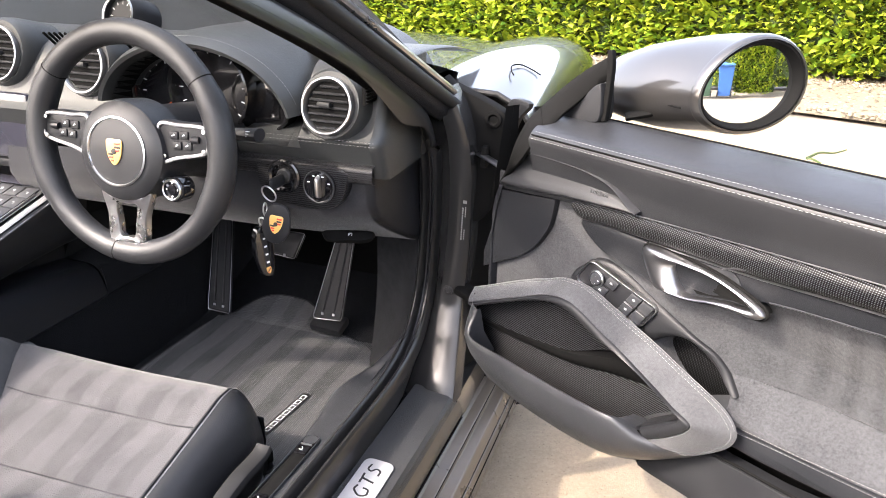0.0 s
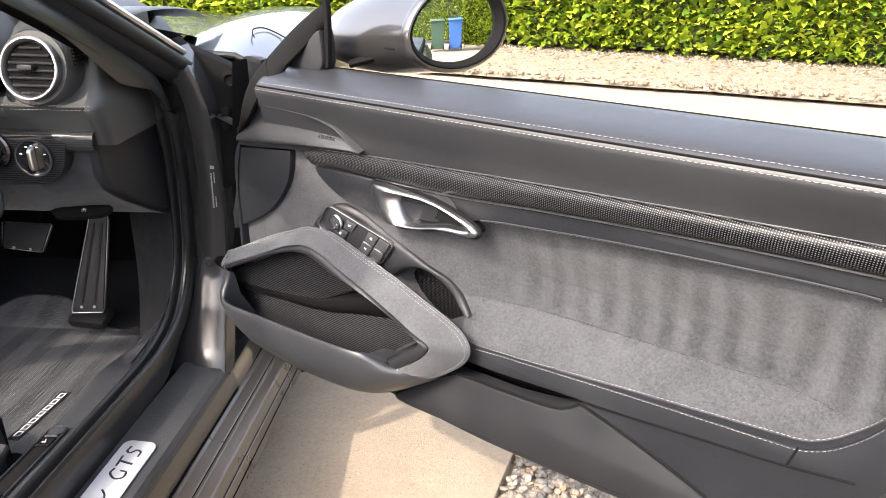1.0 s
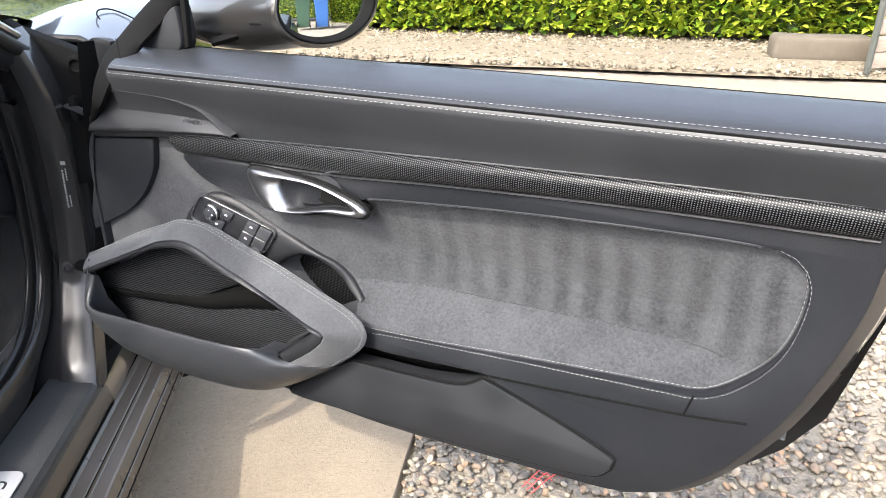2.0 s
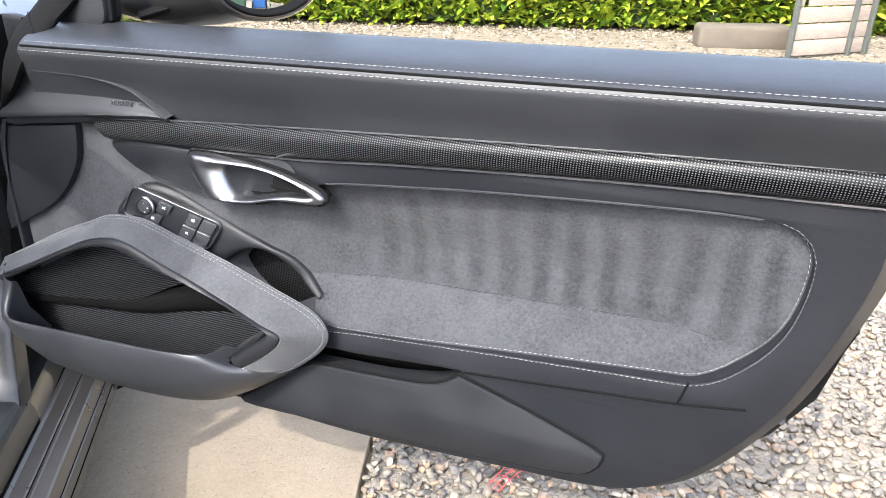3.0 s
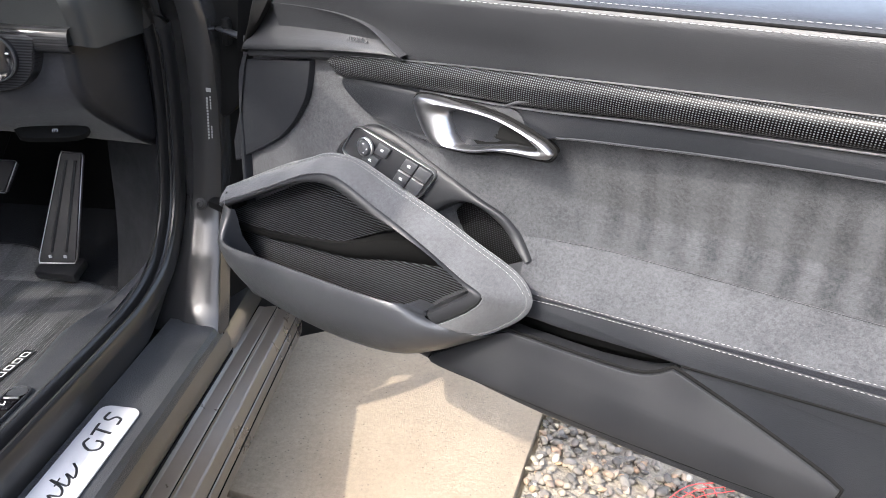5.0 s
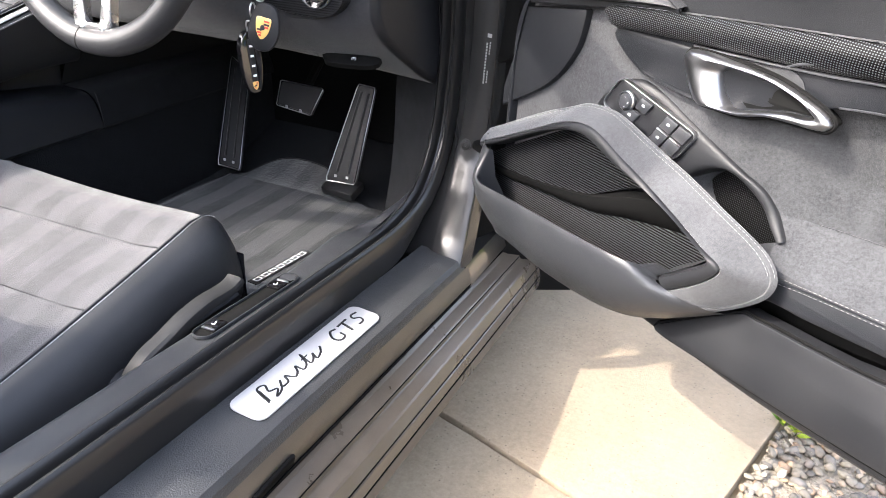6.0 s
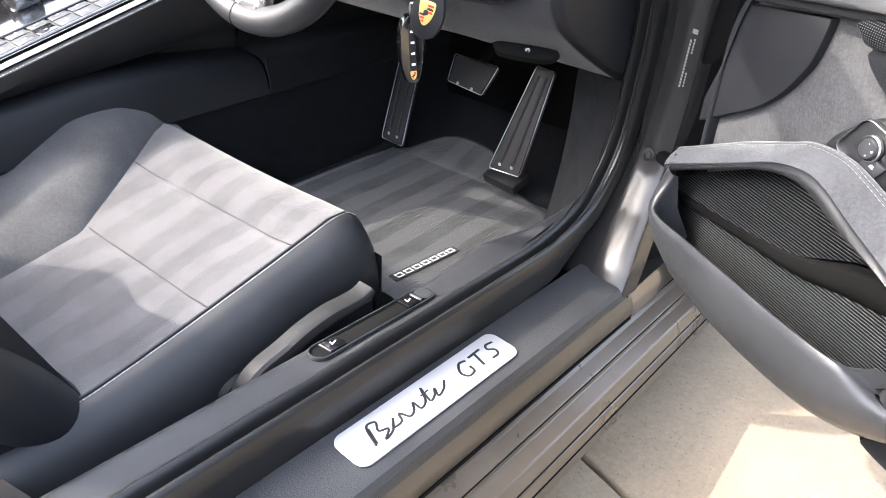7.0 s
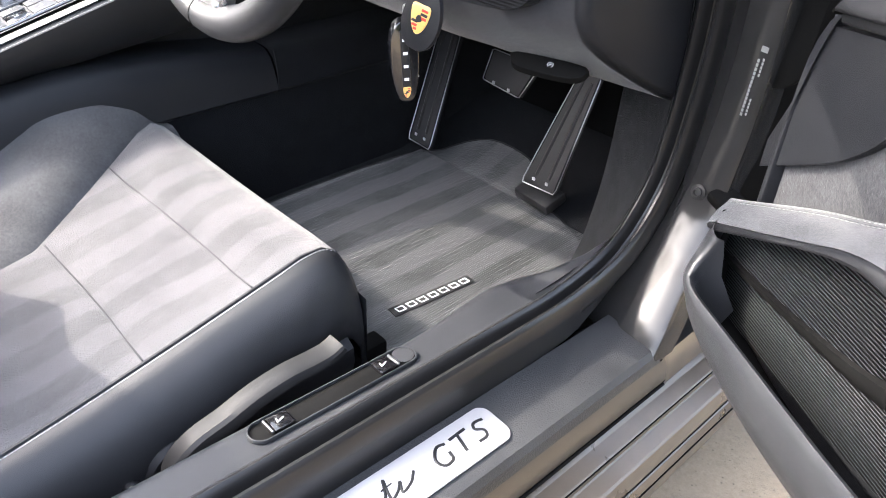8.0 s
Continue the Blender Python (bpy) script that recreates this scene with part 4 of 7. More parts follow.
# floor, mat, footwell
floor_m = bmesh.new()
skin(floor_m, [[Vector((x, y, 0.203 + (0.10 * max(0, (y - 1.36)) ** 1 * 3.2))) for x in np.linspace(-1.5, -0.12, 8)] for y in np.linspace(-0.3, 1.75, 24)])
part("floor_carpet", floor_m, CARPET, car, "black carpet")
part("firewall", lofted([[Vector((x, 1.58, z)) for x in (-1.5, -0.06)] for z in (0.2, 0.80)]), BLACK, car)
seal_side = curve([(-0.090, 0.94, 0.325), (-0.074, 1.05, 0.345), (-0.063, 1.13, 0.375), (-0.061, 1.185, 0.44), (-0.056, 1.196, 0.53), (-0.050, 1.186, 0.62), (-0.046, 1.172, 0.69)], 26)
foot_side = curve([(-0.150, 0.94, 0.208), (-0.165, 1.12, 0.207), (-0.198, 1.26, 0.212), (-0.200, 1.30, 0.30), (-0.194, 1.305, 0.40), (-0.192, 1.305, 0.50), (-0.185, 1.305, 0.68)], 26)
part("kick_panel", lofted([[a.lerp(b, f) + Vector((0.012 * math.sin(math.pi * f), 0, 0)) for f in np.linspace(0, 1, 10)] for a, b in zip(seal_side, foot_side)]), KICK, car, "dark grey carpeted kick panel")

mat_outline = [(v.x, v.y) for v in curve([(-0.150, 0.66, 0), (-0.148, 0.90, 0), (-0.160, 1.12, 0), (-0.185, 1.26, 0), (-0.230, 1.315, 0), (-0.268, 1.33, 0), (-0.300, 1.345, 0), (-0.375, 1.35, 0), (-0.400, 1.40, 0), (-0.45, 1.44, 0), (-0.56, 1.44, 0), (-0.62, 1.36, 0), (-0.655, 1.25, 0), (-0.66, 0.95, 0), (-0.64, 0.68, 0), (-0.6, 0.64, 0), (-0.4, 0.63, 0), (-0.18, 0.63, 0)], 90, True)]
floor_mat = thing("floor_mat", "dark grey ribbed pile floor mat in the footwell", "floor mat", (-0.4, 1.0, 0.204))
bm = plate(mat_outline, 0.204, 0.2125, 0.003, shape=lambda x, y: 0.28 * max(0.0, y - 1.36))
bm.transform(Matrix.Translation((0.4, -1.0, -0.204)))
part("mat_surface", bm, MAT_PILE, floor_mat)
rim = [Vector((x + 0.4, y - 1.0, 0.006 + 0.28 * max(0.0, y - 1.36))) for x, y in mat_outline]
part("binding", tube(rim, 0.0035, 6, True), RUBBER, floor_mat)
ridges = bmesh.new()
rng = random.Random(8)
for k in range(120):
    x = 0.24 - 0.49 * k / 120
    tube([(x + rng.uniform(-0.0006, 0.0006), y, 0.0085 + rng.uniform(-0.0002, 0.0002)) for y in np.linspace(-0.30, 0.33, 30)], [0.0016 * rng.uniform(0.88, 1.1) for _ in range(30)], 4, bm=ridges)
part("rib", ridges, MAT_RIB, floor_mat)
badge_m = pose(-0.272 + 0.4, 1.012 - 1.0, 0.0105, 0, 0, 84)
badge = part("badge", block((0.150, 0.021, 0.002), badge_m, 0.001), INK, floor_mat, "black woven badge with pale letter shapes")
for x in np.linspace(-0.060, 0.060, 7):
    outline = [(x - 0.0072 + 0.002, -0.0055), (x + 0.0072 + 0.001, -0.0055), (x + 0.0072, 0.0055), (x - 0.0072, 0.0055)]
    bm = plate(outline, 0.0006, 0.0014, 0.0, [shrunk(outline, 0.0021)])
    bm.transform(badge_m)
    part("letter_shape", bm, PALE_INK, badge)

# pedals
def pedal(name, corners, thick, label, ribs=4, edging=None):
    """A flat pedal from four corners (bottom left, bottom right, top right, top left)."""
    bl, br, tr, tl = [Vector(c) for c in corners]
    n = (br - bl).cross(tl - bl).normalized()
    n = n if n.y < 0 else -n
    body = bmesh.new()
    pts = [bl.lerp(br, a).lerp(tl.lerp(tr, a), b) for a, b in ((0, 0), (1, 0), (1, 1), (0, 1))]
    skin(body, [pts, [p - n * thick for p in pts]], True, True)
    bmesh.ops.bevel(body, geom=body.edges[:], offset=thick * 0.3, segments=2, affect="EDGES")
    pad = part(name, body, PLASTIC, car, label)
    for k in range(ribs):
        a = (k + 0.75) / (ribs + 0.5)
        lo, hi = bl.lerp(br, a), tl.lerp(tr, a)
        part("rib", tube([lo.lerp(hi, 0.1) + n * 0.001, lo.lerp(hi, 0.93) + n * 0.001], 0.0028, 6), RUBBER, pad)
    edge = [bl + n * 0.0008, br + n * 0.0008, tr + n * 0.0008, tl + n * 0.0008]
    part("rim", tube([a.lerp(b, f) for a, b in zip(edge, edge[1:] + edge[:1]) for f in (0.04, 0.5, 0.96)], 0.0011, 6, True), edging or HANDLE_METAL, pad)
    # Studs in white: the sun's glint on the metal is put into colour.
    for a in (0.3, 0.7):
        part("glint_stud", block((0.006, 0.003, 0.006), Matrix.Translation(bl.lerp(br, a).lerp(tl.lerp(tr, a), 0.06) + n * 0.002), 0.001), WHITE, pad)
    return pad


pedal("accelerator_pedal", ((-0.376, 1.328, 0.256), (-0.300, 1.328, 0.260), (-0.291, 1.400, 0.462), (-0.333, 1.400, 0.464)), 0.012, "black ribbed accelerator pedal with a thin metal rim", 2)
part("pedal_base", block((0.085, 0.05, 0.022), pose(-0.336, 1.335, 0.243, 20, 0, -6), 0.005), PLASTIC, car)
pedal("brake_pedal", ((-0.542, 1.385, 0.385), (-0.450, 1.385, 0.376), (-0.433, 1.415, 0.434), (-0.548, 1.415, 0.436)), 0.014, "wide black brake pedal with a thin metal rim", 0)
part("pedal_arm", tube([(-0.49, 1.43, 0.42), (-0.48, 1.5, 0.5), (-0.46, 1.55, 0.65)], 0.012, 8, flat=0.6), BLACK, car)
pedal("foot_rest", ((-0.652, 1.297, 0.246), (-0.590, 1.297, 0.243), (-0.640, 1.420, 0.440), (-0.690, 1.420, 0.470)), 0.014, "black foot rest with bright studs and edging", 2)

# dashboard: a section drawn across the car
def knee_point(x, f):
    """The suede knee panel: swept forward and down towards its right end."""
    s = max(0.0, min(1.0, (x + 0.26) / 0.19))
    top = Vector((x, 0.968 + 0.010 * s, 0.737))
    mid = Vector((x, 0.958 + 0.045 * s * s, 0.672 - 0.01 * s))
    low = Vector((x, 1.030 + 0.155 * s ** 1.5, 0.612 - 0.055 * s ** 1.5))
    back = Vector((x, 1.25, 0.60 - 0.06 * s))
    return curve([top, mid, low, back], 14)[f]


part("knee_panel", lofted([[knee_point(x, f) for f in range(14)] for x in list(np.linspace(-0.80, -0.27, 12)) + list(np.linspace(-0.25, -0.070, 16))]), SUEDE_DARK, car, "dark suede knee panel under the dashboard")
rows = []
for x in np.linspace(-1.50, -0.050, 60):
    inset = max(0.0, min(1.0, (0.185 - abs(x + 0.36)) / 0.03))
    rows.append([Vector((x, y + (0.12 * inset * max(0.0, min(1.0, (z - 0.795) / 0.02)) * max(0.0, min(1.0, (1.09 - y) / 0.08))), z)) for y, z in rounded([(0.975, 0.742), (0.968, 0.765), (0.958, 0.790), (0.952, 0.802), (0.965, 0.812), (0.985, 0.840), (1.000, 0.880), (1.035, 0.912), (1.120, 0.925), (1.30, 0.915), (1.50, 0.88)], 32)])
dashboard = part("dashboard", lofted(rows), DASH_LEATHER, car, "black leather dashboard with pale double stitching")
dash_cut = rounded([(0.975, 0.742), (0.968, 0.765), (0.958, 0.790), (0.952, 0.802), (0.965, 0.812), (0.985, 0.840), (1.000, 0.880), (1.035, 0.912), (1.120, 0.925), (1.30, 0.915), (1.50, 0.88)], 48)
part("dash_end", lofted([[Vector((x, y + dy + (0.010 if y > 1.1 else 0.0), z - dz)) for y, z in dash_cut] for x, dy, dz in ((-0.0505, 0.0, 0.0), (-0.042, 0.003, 0.001), (-0.036, 0.010, 0.003), (-0.033, 0.024, 0.006))] + [[Vector((-0.033, max(y + 0.024, 1.17), z - 0.006)) for y, z in dash_cut]]), DASH_LEATHER, car, "black leather dashboard end", 60)
knee_edge = [knee_point(-0.070, k) for k in range(14)]
part("knee_end", lofted([[p for p in knee_edge], [p + Vector((0.010, 0.003, 0.001)) for p in knee_edge], [p + Vector((0.014, 0.012, 0.004)) for p in knee_edge], [Vector((-0.052, max(p.y, 1.19), p.z + 0.006)) for p in knee_edge]]), LEATHER, car, "dark end panel of the knee bolster", 60)
for dz in (0.0, 0.006):
    stitches("stitching", [(x, 0.9510 + dz * 0.2, 0.799 + dz) for x in np.linspace(-0.300, -0.036, 30)], dashboard)

carbon_dash = lofted([[Vector((x, y, z)) for y, z in rounded([(0.972, 0.766), (0.958, 0.763), (0.953, 0.752), (0.956, 0.738), (0.968, 0.733)], 14)] for x in np.linspace(-0.300, -0.046, 24)])
carbon = part("carbon_trim", carbon_dash, CARBON, dashboard, "glossy carbon fibre trim strip")
housing = [(v.x, v.y) for v in curve([(-0.252, 0.742, 0), (-0.246, 0.712, 0), (-0.225, 0.694, 0), (-0.175, 0.686, 0), (-0.125, 0.688, 0), (-0.100, 0.704, 0), (-0.090, 0.735, 0), (-0.094, 0.756, 0), (-0.18, 0.758, 0), (-0.245, 0.755, 0)], 50, True)]
bm = plate(housing, -0.02, 0.010, 0.004)
bm.transform(Matrix(((1, 0, 0, 0), (0, 0, -1, 0.962), (0, 1, 0, 0), (0, 0, 0, 1))))
part("switch_housing", bm, CARBON, dashboard, "carbon housing round the ignition and light switch")


def face(x, z, y=0.951):
    return Matrix(((1, 0, 0, x), (0, 0, -1, y), (0, 1, 0, z), (0, 0, 0, 1)))


part("ignition_lock", turned([(0.029, 0.0), (0.029, 0.004), (0.026, 0.006), (0.022, 0.004), (0.021, -0.008), (0.0, -0.010)], 36, face(-0.200, 0.737)), GLOSS, dashboard)
part("lock_barrel", turned([(0.013, -0.01), (0.013, 0.004), (0.011, 0.006), (0, 0.006)], 24, face(-0.200, 0.737)), PLASTIC, dashboard)
knob = part("light_switch", turned([(0.0285, 0.0), (0.0285, 0.004), (0.027, 0.0065), (0.024, 0.005), (0.0, 0.005)], 40, face(-0.136, 0.727)), GLOSS, dashboard, "round black light switch with a silver grip")
part("ring", turned([(0.0265, 0.004), (0.028, 0.005), (0.0275, 0.0068), (0.0258, 0.006)], 40, face(-0.136, 0.727), closed=True), PLASTIC_GREY, knob)
part("grip", block((0.009, 0.040, 0.013), face(-0.136, 0.727) @ Matrix.Translation((0, 0, 0.010)), 0.004, 3, taper=0.75), CHROME, knob)
bars("switch_mark", [(0.019 * math.cos(radians(a)), 0.019 * math.sin(radians(a)), 0.004, 0.0016, 0) for a in (20, 65, 90, 115, 160)], face(-0.136, 0.727) @ Matrix.Translation((0, 0, 0.0055)), PALE_INK, knob, 0.0003)


def air_vent(m, parent, r=0.045):
    """A round vent: bright ring, dark throat, slats and a middle tab."""
    ring = part("air_vent", turned([(r, -0.01), (r, 0.004), (r - 0.0012, 0.0052), (r - 0.0036, 0.0052), (r - 0.0066, 0.001), (r - 0.0085, -0.02), (r, -0.02)], 48, m, closed=True), HANDLE_METAL, parent, "round air vent in a satin silver ring")
    part("throat", turned([(r - 0.008, -0.004), (r - 0.010, -0.028), (0, -0.03)], 36, m), BLACK, ring)
    for k in range(7):
        y = (k - 3) * r * 0.235
        w = 2 * math.sqrt(max(1e-6, (r - 0.009) ** 2 - y * y))
        part("slat", block((w, 0.0036, 0.018), m @ Matrix.Translation((0, y, -0.009)) @ pose(0, 0, 0, 20), 0.0012), PLASTIC, ring)
    part("tab", block((0.024, 0.009, 0.016), m @ Matrix.Translation((-0.004, 0.001, 0.0)), 0.003), PLASTIC, ring)
    return ring


part("vent_pod", turned([(0.060, -0.075), (0.060, -0.03), (0.057, -0.008), (0.052, 0.0), (0.043, 0.0)], 44, Matrix.Translation((-0.119, 0.962, 0.857)) @ Euler((radians(76), 0, radians(-4))).to_matrix().to_4x4()), DASH_LEATHER, dashboard)
for x, z, y in ((-0.119, 0.857, 0.955), (-0.610, 0.885, 0.985), (-0.800, 0.895, 0.985)):
    air_vent(Matrix.Translation((x, y, z)) @ Euler((radians(76), 0, radians(-4))).to_matrix().to_4x4(), dashboard, 0.045 if x > -0.5 else 0.05)
for x in (-0.610, -0.800):
    part("vent_pod", turned([(0.066, -0.09), (0.065, -0.03), (0.062, -0.008), (0.056, 0.0), (0.047, 0.0)], 40, Matrix.Translation((x, 0.990, 0.888 if x > -0.7 else 0.898)) @ Euler((radians(76), 0, radians(-4))).to_matrix().to_4x4()), DASH_LEATHER, dashboard)
for x0, n in ((-0.075, 6), (-0.70, 10), (-0.53, 7)):
    for k in range(n):
        part("demister_slot", block((0.004, 0.045, 0.004), pose(x0 + 0.010 * k, 1.012 + 0.002 * k, 0.922, -38, 0, 12), 0.001), BLACK, dashboard)

# slatted side demister on the flank of the vent pod
demister = part("side_demister", block((0.006, 0.050, 0.027), pose(-0.057, 0.981, 0.8755, 0, 0, 0), 0.002), BLACK, dashboard, "black slatted side demister")
for k in range(5):
    part("slat", block((0.003, 0.047, 0.0018), pose(-0.0535, 0.981, 0.8655 + 0.005 * k, 0, 25, 0), 0.0004), PLASTIC, demister)

# instrument hood and dials
hood_rows = []
for k in range(28):
    a = radians(10 + 160 * k / 27)
    cx, cz = -0.360, 0.815
    c, s = math.cos(a), math.sin(a)
    rx, rz = 0.190, 0.130
    hood_rows.append([Vector((cx + (rx + 0.035) * c, 1.52, cz + (rz - 0.002) * max(s, -0.5))), Vector((cx + (rx + 0.022) * c, 1.28, cz + (rz + 0.010) * max(s, -0.5)))] + [Vector((cx + (rx - d) * c, y, cz + (rz - d) * max(s, -0.5))) for y, d in ((1.10, -0.012), (1.00, -0.010), (0.950, -0.004), (0.935, 0.004), (0.938, 0.010), (0.955, 0.016), (1.04, 0.028))])
hood = part("instrument_hood", lofted(hood_rows), DASH_LEATHER, dashboard, "leather instrument hood with a stitched edge")
stitches("stitching", [r[4] + Vector((0, 0.006, 0.0015)) for r in hood_rows[1:26]], hood)
part("hood_liner", lofted([[r[7], r[7].lerp(r[8], 0.5), r[8] + Vector((0, 0.03, 0))] for r in hood_rows]), BLACK, dashboard)
part("dial_panel", turned([(0.0, 0.0), (0.132, 0.0)], 48, Matrix.Translation((-0.36, 1.035, 0.790)) @ Euler((radians(90), 0, 0)).to_matrix().to_4x4()), BLACK, dashboard)
for x, z, r, y in ((-0.455, 0.845, 0.068, 1.0), (-0.355, 0.860, 0.078, 0.985), (-0.263, 0.845, 0.056, 1.0)):
    dm = face(x, z, y)
    dial = part("dial", turned([(r, -0.03), (r, 0.004), (r - 0.003, 0.006), (r - 0.006, 0.002), (r - 0.008, -0.012), (0, -0.012)], 48, dm), GLOSS, dashboard, "black round instrument dial")
    if x < -0.3:
        bars("tick", [((r - 0.016) * math.cos(radians(a)), (r - 0.016) * math.sin(radians(a)), 0.008, 0.0014, a) for a in range(-40, 225, 22)], dm @ Matrix.Translation((0, 0, -0.0115)), PALE_INK, dial, 0.0003)
    if x < -0.4:
        part("needle", block((0.045, 0.003, 0.002), dm @ Matrix.Translation((0, 0, -0.008)) @ pose(0.012, -0.012, 0, 0, 0, 215), 0.0008), ORANGE, dial)
    elif x > -0.3:
        part("display", block((0.050, 0.062, 0.002), dm @ Matrix.Translation((0, 0, -0.011)), 0.004), GLOSS, dial)
clock = Matrix.Translation((-0.580, 1.06, 0.965)) @ Euler((radians(72), 0, radians(-6))).to_matrix().to_4x4()
pod = part("dash_clock", turned([(0.040, -0.06), (0.040, 0.0), (0.036, 0.006), (0.033, 0.004), (0.032, -0.004), (0, -0.004)], 40, clock), PLASTIC, dashboard, "small round dashboard clock in a silver bezel")
part("bezel", turned([(0.033, 0.004), (0.0365, 0.0055), (0.0355, 0.008), (0.0325, 0.0065)], 40, clock, closed=True), CHROME, pod)
bars("tick", [(0.024 * math.cos(radians(a)), 0.024 * math.sin(radians(a)), 0.006, 0.0012, a) for a in range(0, 360, 30)], clock @ Matrix.Translation((0, 0, -0.0036)), PALE_INK, pod, 0.0003)

# steering wheel
W = Matrix(((1, 0, 0, -0.356), (0, 0.149, -0.989, 0.784), (0, 0.989, 0.149, 0.813), (0, 0, 0, 1))) @ Matrix.Scale(0.94, 4)
rim = []
for k in range(64):
    a = 2 * math.pi * k / 64
    rim.append(W @ Vector((0.170 * math.cos(a), 0.170 * math.sin(a), 0)))
wheel = part("steering_wheel", tube(rim, [0.0185 if abs(math.sin(2 * math.pi * k / 64)) > 0.55 else 0.0205 for k in range(64)], 16, True), LEATHER_TOP, car, "black leather sports steering wheel with silver spokes")
for a in (38, 142, 262):
    c = Vector((0.170 * math.cos(radians(a)), 0.170 * math.sin(radians(a)), 0))
    part("rim_seam", turned([(0.0200, -0.0008), (0.0203, 0.0), (0.0200, 0.0008)], 24, W @ Matrix.Translation(c) @ Euler((radians(90), 0, radians(a))).to_matrix().to_4x4()), BLACK, wheel)
stitches("stitching", [W @ Vector((0.1525 * math.cos(radians(a)), 0.1525 * math.sin(radians(a)), 0.004)) for a in range(190, 350, 3)], wheel, 0.003, 0.002)
HUB = W @ Matrix.Translation((0, -0.008, 0)) @ Matrix.Scale(1.10, 4)
hub = part("hub", turned([(0.072, -0.035), (0.072, 0.0), (0.069, 0.014), (0.058, 0.022), (0.045, 0.024), (0.0, 0.027)], 48, HUB), LEATHER_TOP, wheel, "round black leather airbag hub")
part("hub_ring", turned([(0.0475, 0.0228), (0.0490, 0.0250), (0.0465, 0.0258), (0.0455, 0.0240)], 48, HUB, closed=True), CHROME, hub)
shield(HUB @ Matrix.Translation((0, 0.0, 0.0265)), hub, 0.95)
for s in (1, -1):
    outline = [(v.x, v.y) for v in curve([(s * 0.062, 0.040, 0), (s * 0.10, 0.044, 0), (s * 0.150, 0.042, 0), (s * 0.158, 0.020, 0), (s * 0.150, -0.002, 0), (s * 0.10, -0.014, 0), (s * 0.064, -0.020, 0)], 40, True)]
    bm = plate(outline, -0.010, 0.008, 0.004)
    bm.transform(W)
    spoke = part("spoke", bm, PLASTIC, wheel)
    outline2 = shrunk(outline, 0.004)
    bm = plate(outline2, 0.007, 0.0115, 0.0018, [shrunk(outline2, 0.0105)])
    bm.transform(W)
    spoke_frame = part("spoke_frame", bm, SATIN, spoke, "silver spoke bezel with screws")
    for x, y in ((0.146, 0.033), (0.146, 0.004), (0.076, -0.008)):
        part("screw", turned([(0.0032, 0.0), (0.0032, 0.002), (0.0014, 0.0022), (0.0012, 0.001), (0, 0.001)], 12, W @ Matrix.Translation((s * x, y, 0.0112))), CHROME, spoke_frame)
    for x, y in ((0.092, 0.024), (0.110, 0.025), (0.098, 0.009), (0.116, 0.010)):
        b = part("button", block((0.0155, 0.0125, 0.005), W @ Matrix.Translation((s * x, y, 0.0085)), 0.002), PLASTIC, spoke)
        bars("button_mark", [(0, 0, 0.0050, 0.0010, 20), (0.0015, 0.0016, 0.0025, 0.0009, -40)], W @ Matrix.Translation((s * x, y, 0.0112)), PALE_INK, b, 0.0003)
    part("roller", turned([(0.005, -0.007), (0.006, 0.0), (0.005, 0.007)], 16, W @ Matrix.Translation((s * 0.130, 0.020, 0.009)) @ pose(0, 0, 0, 0, 90)), PLASTIC, spoke)
outline = [(v.x, v.y) for v in curve([(-0.042, -0.062, 0), (0.042, -0.062, 0), (0.036, -0.110, 0), (0.028, -0.160, 0), (-0.028, -0.160, 0), (-0.036, -0.110, 0)], 36, True)]
hole = [(v.x, v.y) for v in curve([(-0.019, -0.092, 0), (0.0, -0.091, 0), (0.019, -0.092, 0), (0.017, -0.118, 0), (0.013, -0.143, 0), (0.0, -0.144, 0), (-0.013, -0.143, 0), (-0.017, -0.118, 0)], 40, True)]
bm = plate(outline, -0.004, 0.010, 0.003, [hole])
bm.transform(W)
low_spoke = part("lower_spoke", bm, CHROME, wheel, "silver lower spoke with a slot and four screws")
for x, y in ((-0.028, -0.080), (0.028, -0.080), (-0.019, -0.152), (0.019, -0.152)):
    part("screw", turned([(0.004, 0.0), (0.004, 0.0022), (0.002, 0.0026), (0.0018, 0.001), (0, 0.001)], 14, W @ Matrix.Translation((x, y, 0.010))), CHROME, low_spoke)
mode = W @ Matrix.Translation((0.083, -0.060, -0.004))
mode_ob = part("mode_switch", turned([(0.020, -0.02), (0.020, 0.004), (0.017, 0.010), (0.013, 0.012), (0.012, 0.008), (0.008, 0.008), (0.007, 0.011), (0, 0.011)], 32, mode), GLOSS, wheel, "round black driving mode switch with a silver ring")
part("ring", turned([(0.0150, 0.0095), (0.0170, 0.0105), (0.0155, 0.0125), (0.0140, 0.0115)], 32, mode, closed=True), CHROME, mode_ob)
bars("mark", [(0.0105 * math.cos(radians(a)), 0.0105 * math.sin(radians(a)), 0.0022, 0.0030, a) for a in (0, 90, 180, 270)], mode @ Matrix.Translation((0, 0, 0.0088)), PALE_INK, mode_ob, 0.0004)
part("mode_arm", tube([W @ Vector((0.045, -0.030, -0.006)), W @ Vector((0.083, -0.060, -0.010))], 0.014, 10, flat=0.5), GLOSS, wheel)
part("column_shroud", tube([W @ Vector((0, 0, -0.02)), W @ Vector((0, 0, -0.12)), W @ Vector((0, -0.01, -0.26))], [0.050, 0.058, 0.07], 20), PLASTIC, car, "black steering column shroud")
